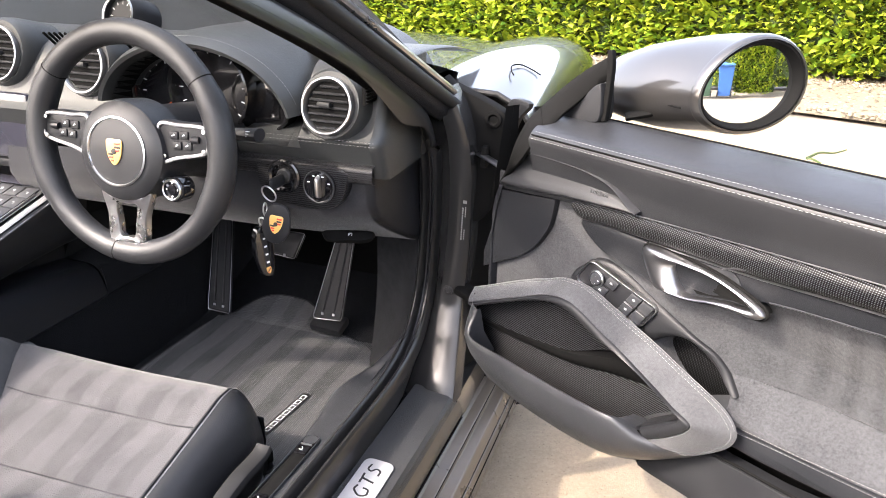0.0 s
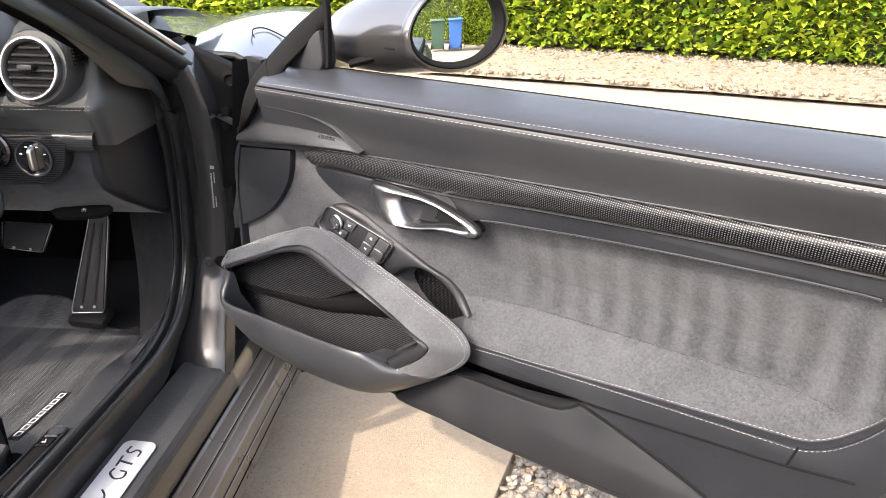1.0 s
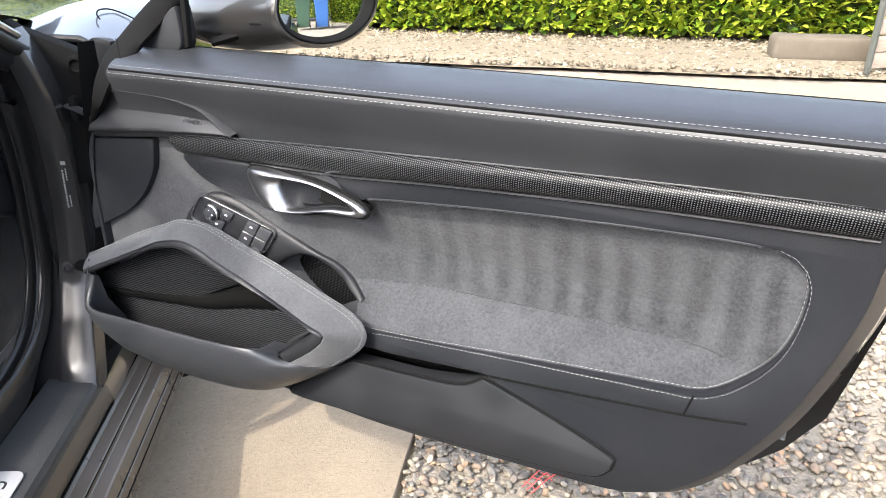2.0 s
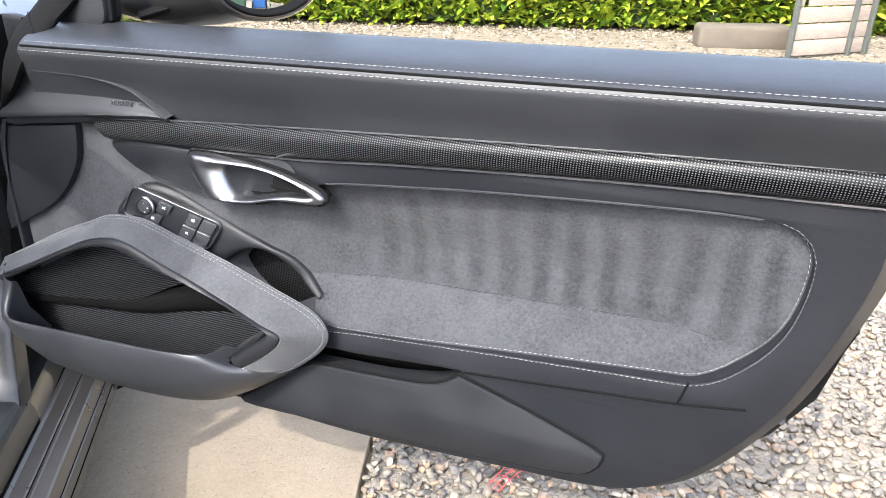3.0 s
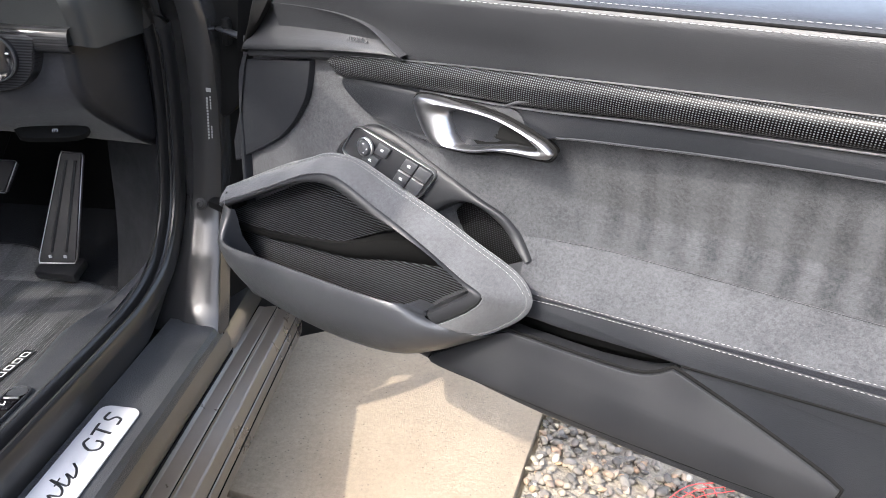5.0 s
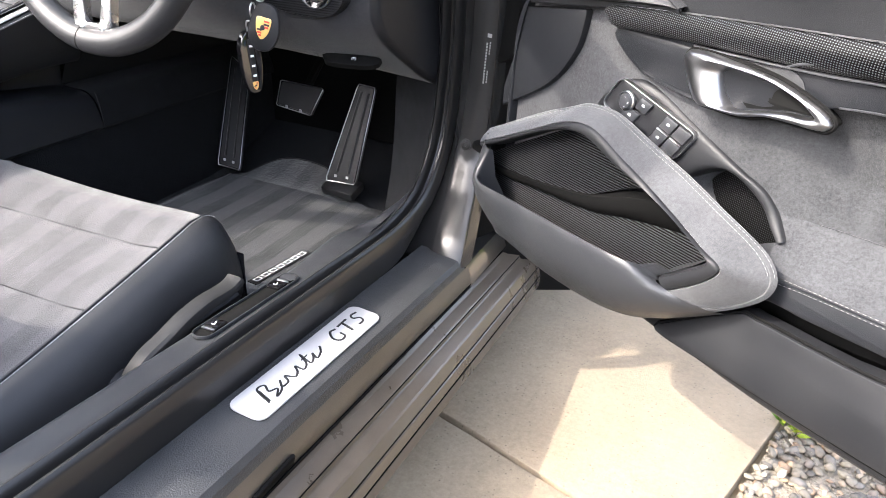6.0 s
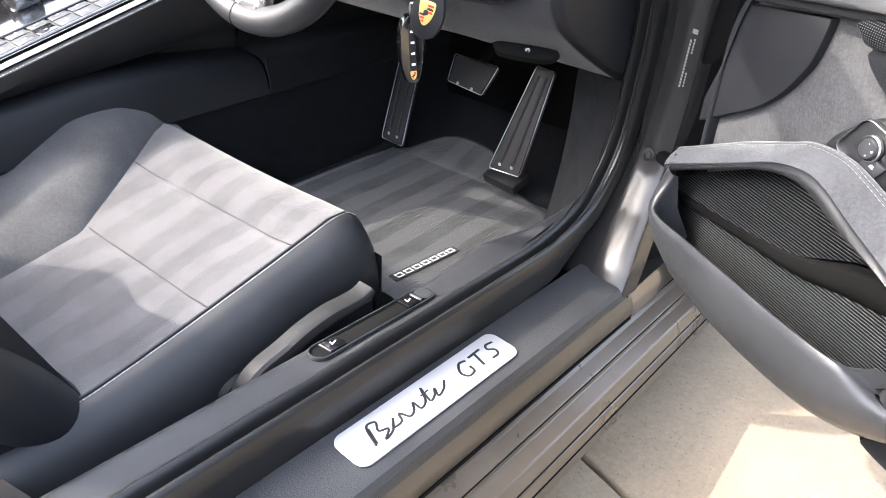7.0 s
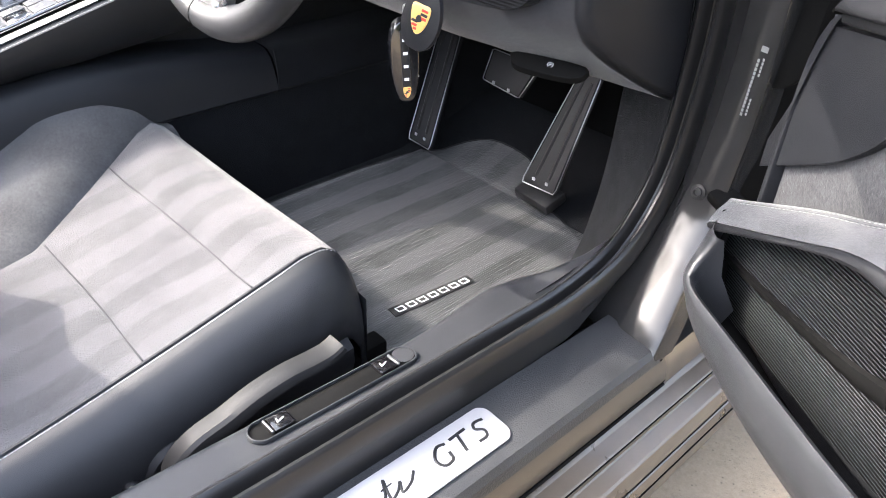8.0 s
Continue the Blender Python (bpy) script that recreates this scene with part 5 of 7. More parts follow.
stalk = part("stalk", tube([W @ Vector((0.06, 0.02, -0.075)), W @ Vector((0.14, 0.026, -0.07)), W @ Vector((0.192, 0.028, -0.065))], [0.008, 0.011, 0.0135], 12, flat=0.75), PLASTIC, car, "black wiper stalk with white marks")
bars("stalk_mark", [(0, 0.004 * k, 0.008, 0.001, 0) for k in range(-1, 2)], W @ Matrix.Translation((0.178, 0.029, -0.0535)), PALE_INK, stalk, 0.0004)
part("stalk", tube([W @ Vector((-0.06, 0.005, -0.075)), W @ Vector((-0.13, -0.01, -0.07)), W @ Vector((-0.158, -0.015, -0.065))], [0.007, 0.009, 0.0105], 10, flat=0.7), PLASTIC, car)

# screen and centre console
scr = face(-0.905, 0.765, 0.975)
screen = part("centre_screen", block((0.34, 0.125, 0.02), scr, 0.006), SCREEN, dashboard, "wide touch screen with a pale map")
bars("map_line", [(0.12 - 0.03 * k, 0.03 - 0.017 * k, 0.02 + 0.012 * (k % 3), 0.0015, 6 * k) for k in range(6)], scr @ Matrix.Translation((0, 0, 0.0102)), INK, screen, 0.0003)
part("console_bezel", block((0.37, 0.016, 0.018), face(-0.905, 0.692, 0.972), 0.004), PLASTIC, dashboard)
TOPZ = lambda y: 0.550 + 0.26 * (y - 0.63)
def side(y):
    """How far the padded side hangs below the console's top."""
    return float(np.interp(y, (0.3, 0.578, 0.672, 0.739, 0.812, 0.892, 0.977), (0.46, 0.486, 0.497, 0.501, 0.509, 0.518, 0.524))) - TOPZ(y)


console = part("centre_console", lofted([[Vector((x, y, TOPZ(y) + dz)) for x, dz in ((-0.800, -0.30), (-0.795, side(y) - 0.004), (-0.742, side(y) - 0.002), (-0.735, side(y) + 0.004), (-0.722, 0.6 * side(y) - 0.010), (-0.706, -0.025), (-0.706, -0.005), (-0.716, 0.0), (-0.74, 0.002), (-1.06, 0.002), (-1.085, 0.0), (-1.10, -0.02), (-1.10, -0.3))] for y in np.linspace(-0.1, 1.04, 20)]), LEATHER_TOP, car, "black leather centre console with silver edging")
part("console_edge", tube([(-0.722, y, TOPZ(y) + 0.002) for y in np.linspace(0.2, 0.99, 16)], 0.0085, 8, flat=0.3), SATIN, console)
stitches("stitching", [(-0.707, y, TOPZ(y) - 0.003) for y in np.linspace(0.2, 1.0, 30)], console, 0.0032, 0.0018, 0.0005, material=PALE_INK)
part("console_plate", lofted([[Vector((x, y, TOPZ(y) + 0.006)) for x in (-0.735, -1.06)] for y in np.linspace(0.2, 0.97, 6)]), CONSOLE, console)
tilt = math.degrees(math.atan(0.26))
for r in range(17):
    for c in range(9):
        y = 0.950 - 0.034 * r + 0.002 * c
        x = -0.762 - 0.033 * c
        if 4 < r < 11 and 1 < c < 6:
            continue
        key = part("console_button", block((0.030, 0.031, 0.004), pose(x, y, TOPZ(y) + 0.0070, tilt), 0.0012), GLOSS if (r, c) in ((3, 3), (12, 2), (12, 3), (8, 0)) else CONSOLE_KEY, console)
        bars("button_mark", [(0.0, 0.001, 0.006, 0.0014, 0), (0.002, -0.003, 0.003, 0.0012, 30)], pose(x, y, TOPZ(y) + 0.0094, tilt), PALE_INK, key, 0.0003)
for x in (-0.742, -1.052):
    part("console_rib", tube([(x, y, TOPZ(y) + 0.0075) for y in np.linspace(0.22, 0.95, 12)], 0.0022, 6), HANDLE_METAL, console)
part("shifter_plate", block((0.16, 0.17, 0.006), pose(-0.88, 0.69, TOPZ(0.69) + 0.009, tilt), 0.02, 3), GLOSS, console)
part("shifter", block((0.045, 0.055, 0.10), pose(-0.88, 0.69, TOPZ(0.69) + 0.06, tilt), 0.014, 3, taper=0.85), ALU, console)
part("console_display", block((0.20, 0.025, 0.004), pose(-0.87, 0.985, TOPZ(0.985) + 0.008, tilt), 0.003), SCREEN, console)
# tunnel side: upper panel, a crease, a lower panel that flares out, a seam and the carpet ahead
def crease_z(y):
    return float(np.interp(y, (-0.1, 0.58, 0.70, 0.86, 1.04), (0.47, 0.484, 0.494, 0.486, 0.463)))


def lower_row(y):
    z = crease_z(y)
    return [Vector((x, y, zz)) for x, zz in ((-0.795, z + 0.004), (-0.735, z + 0.003), (-0.722, z), (-0.708, z - 0.010), (-0.698, z - 0.032), (-0.692, 0.412), (-0.690, 0.403), (-0.694, 0.397))]


part("tunnel_panel", lofted([lower_row(y) for y in np.linspace(-0.1, 1.030, 18)]), LEATHER, car, "black leather tunnel panel beside the seat")
part("tunnel_panel", lofted([[Vector((-0.790, y, 0.64)), Vector((-0.745, y, 0.56))] + lower_row(y) for y in np.linspace(1.034, 1.6, 10)]), CARPET, car)
part("tunnel_core", block((0.02, 0.64, 0.56), pose(-0.815, 1.31, 0.475), 0.004), CARPET, car)
part("tunnel_carpet", lofted([[Vector((x, y, z)) for x, z in ((-0.700, 0.405), (-0.699, 0.38), (-0.696, 0.30), (-0.690, 0.20))] for y in np.linspace(-0.1, 1.6, 20)]), CARPET, car, "black carpet on the tunnel side")
part("seam", tube([(-0.706, 1.036, 0.466), (-0.697, 1.034, 0.44), (-0.692, 1.032, 0.415), (-0.690, 1.031, 0.402)], 0.0008, 6), LEATHER_TOP, car)

# ---- driver's seat ----
def seat_z(x, y):
    """Height of the cushion: higher at the knees, dished in the middle, with a tall left bolster."""
    f = (y - 0.40) / 0.40
    z = 0.330 + 0.085 * max(0.0, min(1.0, f)) ** 1.15
    mid = (x + 0.455) / 0.205
    z += 0.012 * mid * mid - 0.006
    fade = max(0.0, min(1.0, (-0.243 - x) / 0.05)) * max(0.0, min(1.0, (x - LEFT(y) - 0.003) / 0.04))
    for seam in (0.570, 0.700):
        off = y - seam - 0.012 * math.sin((x + 0.64) * 7)
        z -= fade * (0.0065 * math.exp(-abs(off) / 0.012) - 0.0012)
    return z


LEFT = lambda y: -0.530 - 0.62 * max(0.0, min(0.235, y - 0.565))


def cushion_row(x, edge=1.0):
    pts = [Vector((x, y, seat_z(x, y))) for y in np.linspace(0.30, 0.765, 72)]
    z1 = seat_z(x, 0.78)
    bow = 0.010 * (1 - ((x + 0.455) / 0.25) ** 2)
    pts += [Vector((x, 0.792 + bow, z1 - 0.004)), Vector((x, 0.812 + bow, z1 - 0.016)), Vector((x, 0.825 + bow, z1 - 0.040)), Vector((x, 0.828 + bow, z1 - 0.09)), Vector((x, 0.815 + bow, 0.235))]
    return pts


seat = part("seat", block((0.46, 0.46, 0.10), pose(-0.455, 0.56, 0.245), 0.02), BLACK, car, "sports seat in grey striped suede and black leather")
rows = []
for a in np.linspace(0, 1, 30):
    row = cushion_row(-0.24)
    rows.append([])
    for q in row:
        x = -0.240 + (LEFT(q.y) + 0.240) * a
        src = cushion_row(x)
        rows[-1].append(Vector((x, src[len(rows[-1])].y, src[len(rows[-1])].z)))
part("seat_centre", lofted(rows), SEAT_SUEDE, seat, "grey suede cushion with brushed stripes")
# Cushion seams in darker suede: the shade in their grooves is put into colour.
for y in (0.570, 0.700):
    part("seam", tube([(x, y + 0.012 * math.sin((x + 0.64) * 7), seat_z(x, y + 0.012 * math.sin((x + 0.64) * 7)) + 0.0006) for x in np.linspace(LEFT(y) + 0.004, -0.244, 24)], 0.0012, 6), SUEDE_DARK, seat)
edge_line = [Vector((-0.240, y, seat_z(-0.240, y))) for y in np.linspace(0.30, 0.765, 16)] + [Vector((-0.240, 0.793, seat_z(-0.24, 0.78) - 0.004)), Vector((-0.240, 0.812, seat_z(-0.24, 0.78) - 0.016)), Vector((-0.240, 0.825, seat_z(-0.24, 0.78) - 0.04)), Vector((-0.240, 0.828, seat_z(-0.24, 0.78) - 0.09))]
rows = []
for p in edge_line:
    k = 1.0 - 0.35 * max(0.0, (p.y - 0.76) / 0.07)
    rows.append([p + Vector((dx * k, dy * 0, dz)) for dx, dz, dy in ((-0.002, 0.0, 0), (0.010, 0.002, 0), (0.024, -0.005, 0), (0.040, -0.022, 0), (0.052, -0.048, 0), (0.057, -0.075, 0), (0.054, -0.098, 0), (0.044, -0.115, 0))])
side = part("side_bolster", lofted(rows), LEATHER_TOP, seat, "smooth black leather side of the cushion")
part("piping", tube([p + Vector((0.002, 0, 0.0012)) for p in edge_line], 0.0024, 6), LEATHER, side)
stitches("stitching", [p + Vector((0.0085, 0.0, 0.0036)) for p in curve(edge_line[:18], 60)], side, 0.0038, 0.0020, 0.0010, material=PALE_INK)
part("cushion_front", lofted([[Vector((x, 0.829 + 0.010 * (1 - ((x + 0.455) / 0.25) ** 2), z)) for z in (0.235, 0.30, 0.345)] for x in np.linspace(-0.64, -0.20, 10)]), LEATHER, seat)
rows = []
for y in np.linspace(0.28, 0.838, 30):
    e = max(0.0, (y - 0.64) / 0.20)
    h = (0.024 + 0.040 * max(0.0, min(1.0, (y - 0.50) / 0.15))) * math.sqrt(max(0.0, 1 - min(1.0, e) ** 2.2))
    x0 = LEFT(y)
    base = seat_z(x0, min(y, 0.78)) - 0.045 * e * e
    w = -0.815 - x0 + 0.02 * e
    rows.append([Vector((x0 + w * k, y, base + dz)) for k, dz in ((-0.03, -0.012), (0.04, 0.004 + 0.12 * h), (0.18, 0.008 + 0.50 * h), (0.36, 0.010 + 0.82 * h), (0.58, 0.010 + 1.0 * h), (0.78, 0.004 + 0.86 * h), (0.93, 0.45 * h - 0.01), (1.0, -0.05), (1.0, -0.15))])
rows.append([Vector((p.x, 0.846, min(p.z, 0.385) - 0.03)) for p in rows[-1]])
rows.append([Vector((p.x, 0.846, 0.22)) for p in rows[-1]])
part("inner_bolster", lofted(rows), SUEDE_PLAIN, seat, "dark suede inner bolster")
part("seat_skirt", lofted([[Vector((x, y, z)) for y in np.linspace(0.30, 0.80, 12)] for x, z in ((-0.202, 0.300), (-0.190, 0.290), (-0.188, 0.270), (-0.196, 0.240), (-0.215, 0.205))]), PLASTIC, seat, "black plastic seat side cover")
lever_path = curve([(-0.160, 0.549, 0.270), (-0.158, 0.556, 0.302), (-0.155, 0.578, 0.322), (-0.153, 0.611, 0.332), (-0.152, 0.645, 0.343), (-0.150, 0.682, 0.350), (-0.150, 0.712, 0.349), (-0.150, 0.736, 0.350), (-0.150, 0.750, 0.356)], 30)
rows = []
for i, p in enumerate(lever_path):
    t = (lever_path[min(i + 1, 29)] - lever_path[max(i - 1, 0)]).normalized()
    up = Vector((1, 0, 0)).cross(t).normalized()
    up = up if up.z > 0 else -up
    thick, wide = 0.0095 - 0.0035 * (i / 29) ** 2, 0.013
    rows.append([p + Vector((1, 0, 0)) * wide * a + up * thick * b for a, b in ((-1, -0.8), (-0.9, 0.9), (-0.5, 1.0), (0.5, 1.0), (0.85, 0.7), (1.0, 0.2), (1.0, -0.8), (0.7, -1.0), (-0.7, -1.0))])
lever = part("seat_lever", lofted(rows, True, True), RUBBER, seat, "long flat black seat height lever", 30)
part("shell_seam", tube(curve([(-0.190, 0.446, 0.266), (-0.190, 0.535, 0.302), (-0.190, 0.585, 0.314), (-0.190, 0.645, 0.322), (-0.190, 0.693, 0.322), (-0.192, 0.736, 0.317)], 30), 0.0012, 6), BLACK, seat)
part("floor_cap", turned([(0.018, 0.0), (0.018, 0.003), (0.015, 0.004), (0.007, 0.004), (0.006, 0.002), (0.0, 0.002)], 24, Matrix.Translation((-0.225, 0.850, 0.214))), PLASTIC, car, "round black floor cap")
part("lever_pivot", turned([(0.035, 0.0), (0.035, 0.012), (0.030, 0.018), (0.0, 0.018)], 28, pose(-0.196, 0.565, 0.270, 0, 90)), PLASTIC, seat)
part("seat_knob", turned([(0.010, 0.0), (0.011, 0.016), (0.009, 0.022), (0.0, 0.023)], 18, pose(-0.192, 0.517, 0.276, 0, 90)), GLOSS, seat)
part("seat_rail", block((0.03, 0.62, 0.03), pose(-0.235, 0.57, 0.222), 0.005), BLACK, seat)

# backrest with shoulder bolsters and an integral head rest, leaning back
def back_slice(z):
    lean = 0.36 - 0.36 * (z - 0.33)
    f = (z - 0.30) / 0.62
    half = 0.235 if f < 0.72 else 0.235 - 0.115 * min(1.0, (f - 0.72) / 0.16)
    half *= 1.0 if f < 0.93 else math.sqrt(max(0.02, 1 - ((f - 0.93) / 0.09) ** 2))
    cx = -0.455
    bol = 0.075 if f < 0.66 else 0.075 * max(0.0, 1 - (f - 0.66) / 0.12)
    pts = []
    for a in np.linspace(-1, 1, 21):
        fwd = bol * max(0.0, (abs(a) - 0.55) / 0.45) ** 0.8 * (1 - max(0.0, (abs(a) - 0.86) / 0.14) ** 2 * 0.8)
        pts.append(Vector((cx + half * a, lean + fwd, z)))
    pts += [Vector((cx + half * a, lean - 0.075 + 0.03 * a * a, z)) for a in (0.98, 0.5, 0, -0.5, -0.98)]
    return pts


part("backrest", lofted([back_slice(z) for z in np.linspace(0.30, 0.965, 26)], True, True), LEATHER, seat, "black leather backrest with raised side bolsters")
rows = []
for k in range(30):
    f = k / 29
    z = 0.275 + 0.34 * f
    y = 0.405 - 0.20 * f
    w = 0.062 * math.sin(math.pi * (0.12 + 0.80 * f)) ** 0.6
    rows.append([Vector((-0.262 + 1.0 * w * math.cos(2 * math.pi * i / 32), y + 0.95 * w * math.sin(2 * math.pi * i / 32), z)) for i in range(32)])
part("back_bolster", lofted(rows, True, True), LEATHER_TOP, seat, "rounded leather backrest bolster")
part("belt_guide", tube(curve([(-0.31, 0.20, 0.80), (-0.25, 0.21, 0.83), (-0.215, 0.22, 0.80), (-0.23, 0.22, 0.74), (-0.27, 0.22, 0.72)], 20), 0.008, 8, flat=0.5), LEATHER, seat)
part("b_trim", lofted([[Vector((x, y, z)) for x, z in ((-0.30, 0.30), (-0.20, 0.325), (-0.130, 0.36), (-0.10, 0.372))] for y in np.linspace(-0.2, 0.315, 8)]), PLASTIC, car, "black plastic panel behind the seat")
part("rear_deck", lofted([[Vector((x, y, z)) for x in np.linspace(-1.5, 0.02, 8)] for y, z in ((0.02, 0.25), (-0.10, 0.80), (-0.18, 0.88), (-0.5, 0.90), (-1.2, 0.86))]), LEATHER, car, "black deck behind the seats")

# ---- front door post, pillar, windscreen, wing ----
POST = ((0.262, -0.004, 1.078, 0.062), (0.300, -0.004, 1.100, 0.060), (0.335, -0.008, 1.130, 0.058), (0.375, -0.012, 1.164, 0.056), (0.420, -0.014, 1.192, 0.053), (0.460, -0.010, 1.204, 0.050), (0.550, 0.000, 1.198, 0.048), (0.630, 0.007, 1.187, 0.046), (0.700, 0.013, 1.170, 0.044), (0.760, 0.012, 1.160, 0.042), (0.800, 0.004, 1.156, 0.040), (0.835, -0.008, 1.154, 0.038), (0.866, -0.020, 1.152, 0.034))


def post_row(z):
    """Painted post, nearly flat, from the seal outwards and round to the hinge side."""
    zs = [q[0] for q in POST]
    x, y, w = (float(np.interp(z, zs, [q[k] for q in POST])) for k in (1, 2, 3))
    return [Vector((x + dx * w, y + dy, z)) for dx, dy in ((-1.2, 0.030), (-0.10, 0.008), (0.0, 0.002), (0.08, 0.0), (0.5, -0.0015), (0.90, 0.0), (0.97, 0.002), (1.0, 0.008), (1.04, 0.05))]


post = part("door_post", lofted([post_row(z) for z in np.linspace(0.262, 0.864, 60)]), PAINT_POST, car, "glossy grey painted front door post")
part("post_back", lofted([[Vector((0.0 + 0.06 * f, 1.23 + 0.06 * f, z)) for f in np.linspace(0, 1, 4)] for z in np.linspace(0.10, 0.79, 8)]), BLACK, car)
part("hinge_bay", lofted([[Vector((x, y, z)) for x, y in ((0.035, 1.215), (0.05, 1.27), (0.12, 1.36), (0.19, 1.40))] for z in np.linspace(0.10, 0.80, 8)]), BLACK, car, "dark hinge bay behind the open door")
part("post_foot", lofted([[Vector((x, y, z)) for x, z in ((-0.05, 0.266), (0.030, 0.266), (0.056, 0.258), (0.066, 0.240), (0.070, 0.222))] for y in (1.112, 1.20, 1.34)]), PAINT, post, "painted foot of the door post")
LABEL = Matrix.Translation((0.036, 1.1835, 0.605)) @ Matrix(((0.990, 0.09, 0, 0), (0.02, -0.17, -0.985, 0), (-0.09, 0.985, -0.17, 0), (0, 0, 0, 1)))
bars("id_label", [(0.0, -0.036 + 0.0052 * k, 0.0026, 0.0038, 0) for k in range(14)] + [(0.0052, -0.034 + 0.0046 * k, 0.0020, 0.0032, 0) for k in range(5)] + [(0.0052, 0.016 + 0.0046 * k, 0.0020, 0.0032, 0) for k in range(5)] + [(0.0030, 0.046, 0.0075, 0.0065, 0)], LABEL, THREAD, post, 0.0006)
bolt_m = Matrix.Translation((0.006, 1.1985, 0.452)) @ Euler((radians(80), 0, 0)).to_matrix().to_4x4()
part("hinge_bolt", turned([(0.010, 0), (0.010, 0.002), (0.0065, 0.003), (0.0065, 0.006), (0.004, 0.0065), (0.0035, 0.004), (0, 0.004)], 18, bolt_m), RUBBER, post, "dark hinge bolt")
part("hinge", block((0.055, 0.035, 0.016), pose(0.050, 1.20, 0.452, 10, 12, -20), 0.005), BLACK, post, "dark door hinge")
part("check_strap", tube(curve([(0.062, 1.196, 0.740), (0.100, 1.158, 0.737), (0.143, 1.112, 0.735)], 10), 0.0085, 8, flat=0.45), HANDLE_METAL, post, "polished door check strap")
part("check_mount", block((0.012, 0.02, 0.04), pose(0.074, 1.190, 0.737), 0.004), BLACK, post)

def pillar(f):
    """A point along the raked pillar, from its foot (0) to the header (1)."""
    return Vector((-0.012, 1.150, 0.828)).lerp(Vector((-0.102, 0.410, 1.188)), f)


PILLAR_CUT = ((-0.008, -0.014), (-0.016, 0.002), (-0.014, 0.018), (-0.004, 0.032), (0.014, 0.036), (0.028, 0.024), (0.030, 0.004), (0.022, -0.010), (0.006, -0.018))
axis = (pillar(1) - pillar(0)).normalized()
upish = Vector((1, 0, 0)).cross(axis).normalized()
upish = upish if upish.z > 0 else -upish
rows = []
for f in np.linspace(-0.05, 1, 22):
    p = pillar(f)
    rows.append([p + Vector((1, 0, 0)) * a + upish * b for a, b in PILLAR_CUT])
part("a_pillar_trim", lofted(rows, True, True), LEATHER, car, "dark suede windscreen pillar trim")
part("pillar_seal", tube([pillar(f) + Vector((0.030, 0, 0)) + upish * 0.012 for f in np.linspace(-0.04, 1, 16)], 0.012, 10), RUBBER, car, "black pillar rubber seal")
part("pillar_bright", tube([pillar(f) + Vector((0.034, 0, 0)) + upish * 0.030 for f in np.linspace(0.0, 1, 16)], 0.006, 8), CHROME, car, "silver windscreen edge strip")
part("header", tube([pillar(1) + Vector((0.03, 0, 0)), pillar(1) + Vector((-0.3, 0.075, 0.04)), pillar(1) + Vector((-0.60, 0.10, 0.05)), pillar(1) + Vector((-0.9, 0.075, 0.04)), pillar(1) + Vector((-1.17, 0, 0))], 0.032, 10, flat=0.8), SUEDE_DARK, car, "windscreen header")
glass = part("windscreen", lofted([[Vector((x, y + bow * (1 - ((x + 0.70) / 0.71) ** 2), z)) for x in np.linspace(-1.40, 0.000, 24)] for y, z, bow in ((1.16, 0.862, 0.40), (0.86, 1.005, 0.29), (0.62, 1.115, 0.18), (0.41, 1.205, 0.10))]), GLASS_M, car, "clear raked windscreen")
glass.visible_shadow = False
part("scuttle", lofted([[Vector((x, y + 0.38 * (1 - ((x + 0.70) / 0.71) ** 2), z)) for x in np.linspace(-1.45, -0.055, 18)] for y, z in ((1.19, 0.862), (1.30, 0.86), (1.42, 0.835))]), BLACK, car, "black plastic scuttle below the windscreen")
part("wiper", tube([(-0.20, 1.36, 0.876), (-0.45, 1.40, 0.885), (-0.85, 1.40, 0.89)], 0.008, 8), BLACK, car, "black wiper arm")


corner = [(v.x, v.y) for v in curve([(x, z, 0) for x, z in [(-0.020, 0.866), (0.005, 0.860), (0.029, 0.850), (0.058, 0.838), (0.088, 0.824), (0.106, 0.812), (0.112, 0.790), (0.106, 0.740), (0.090, 0.690), (0.078, 0.620), (0.040, 0.600), (-0.02, 0.62), (-0.03, 0.75)]], 64, True)]
bm = plate(corner, -0.03, 0.0, 0.006)
bm.transform(Matrix(((1, 0, 0, 0), (0, 0, -1, 1.205), (0, 1, 0, 0), (0, 0, 0, 1))))
cover = part("corner_cover", bm, BLACK, car, "black plastic cover at the foot of the windscreen pillar")
part("grommet", turned([(0.016, 0.0), (0.015, 0.004), (0.010, 0.005), (0.007, 0.001), (0, 0.001)], 20, Matrix(((1, 0, 0, 0.084), (0, 0, -1, 1.204), (0, 1, 0, 0.803), (0, 0, 0, 1)))), BLACK, cover)


def wing_row(y):
    f = (y - 1.33) / 1.35
    crest = 0.835 + 0.045 * math.sin(math.pi * min(1, max(0, f)) ** 0.8) - 0.06 * max(0, f) ** 2
    edge = 0.150 - 0.02 * f - 0.10 * max(0, f - 0.6)
    return [Vector((edge - 0.005, y, 0.30)), Vector((edge + 0.012, y, 0.50)), Vector((edge + 0.010, y, 0.64)), Vector((edge - 0.005, y, crest - 0.085)), Vector((edge - 0.035, y, crest - 0.030)), Vector((edge - 0.085, y, crest - 0.004)), Vector((edge - 0.15, y, crest)), Vector((edge - 0.22, y, crest - 0.010)), Vector((edge - 0.29, y, crest - 0.035))]


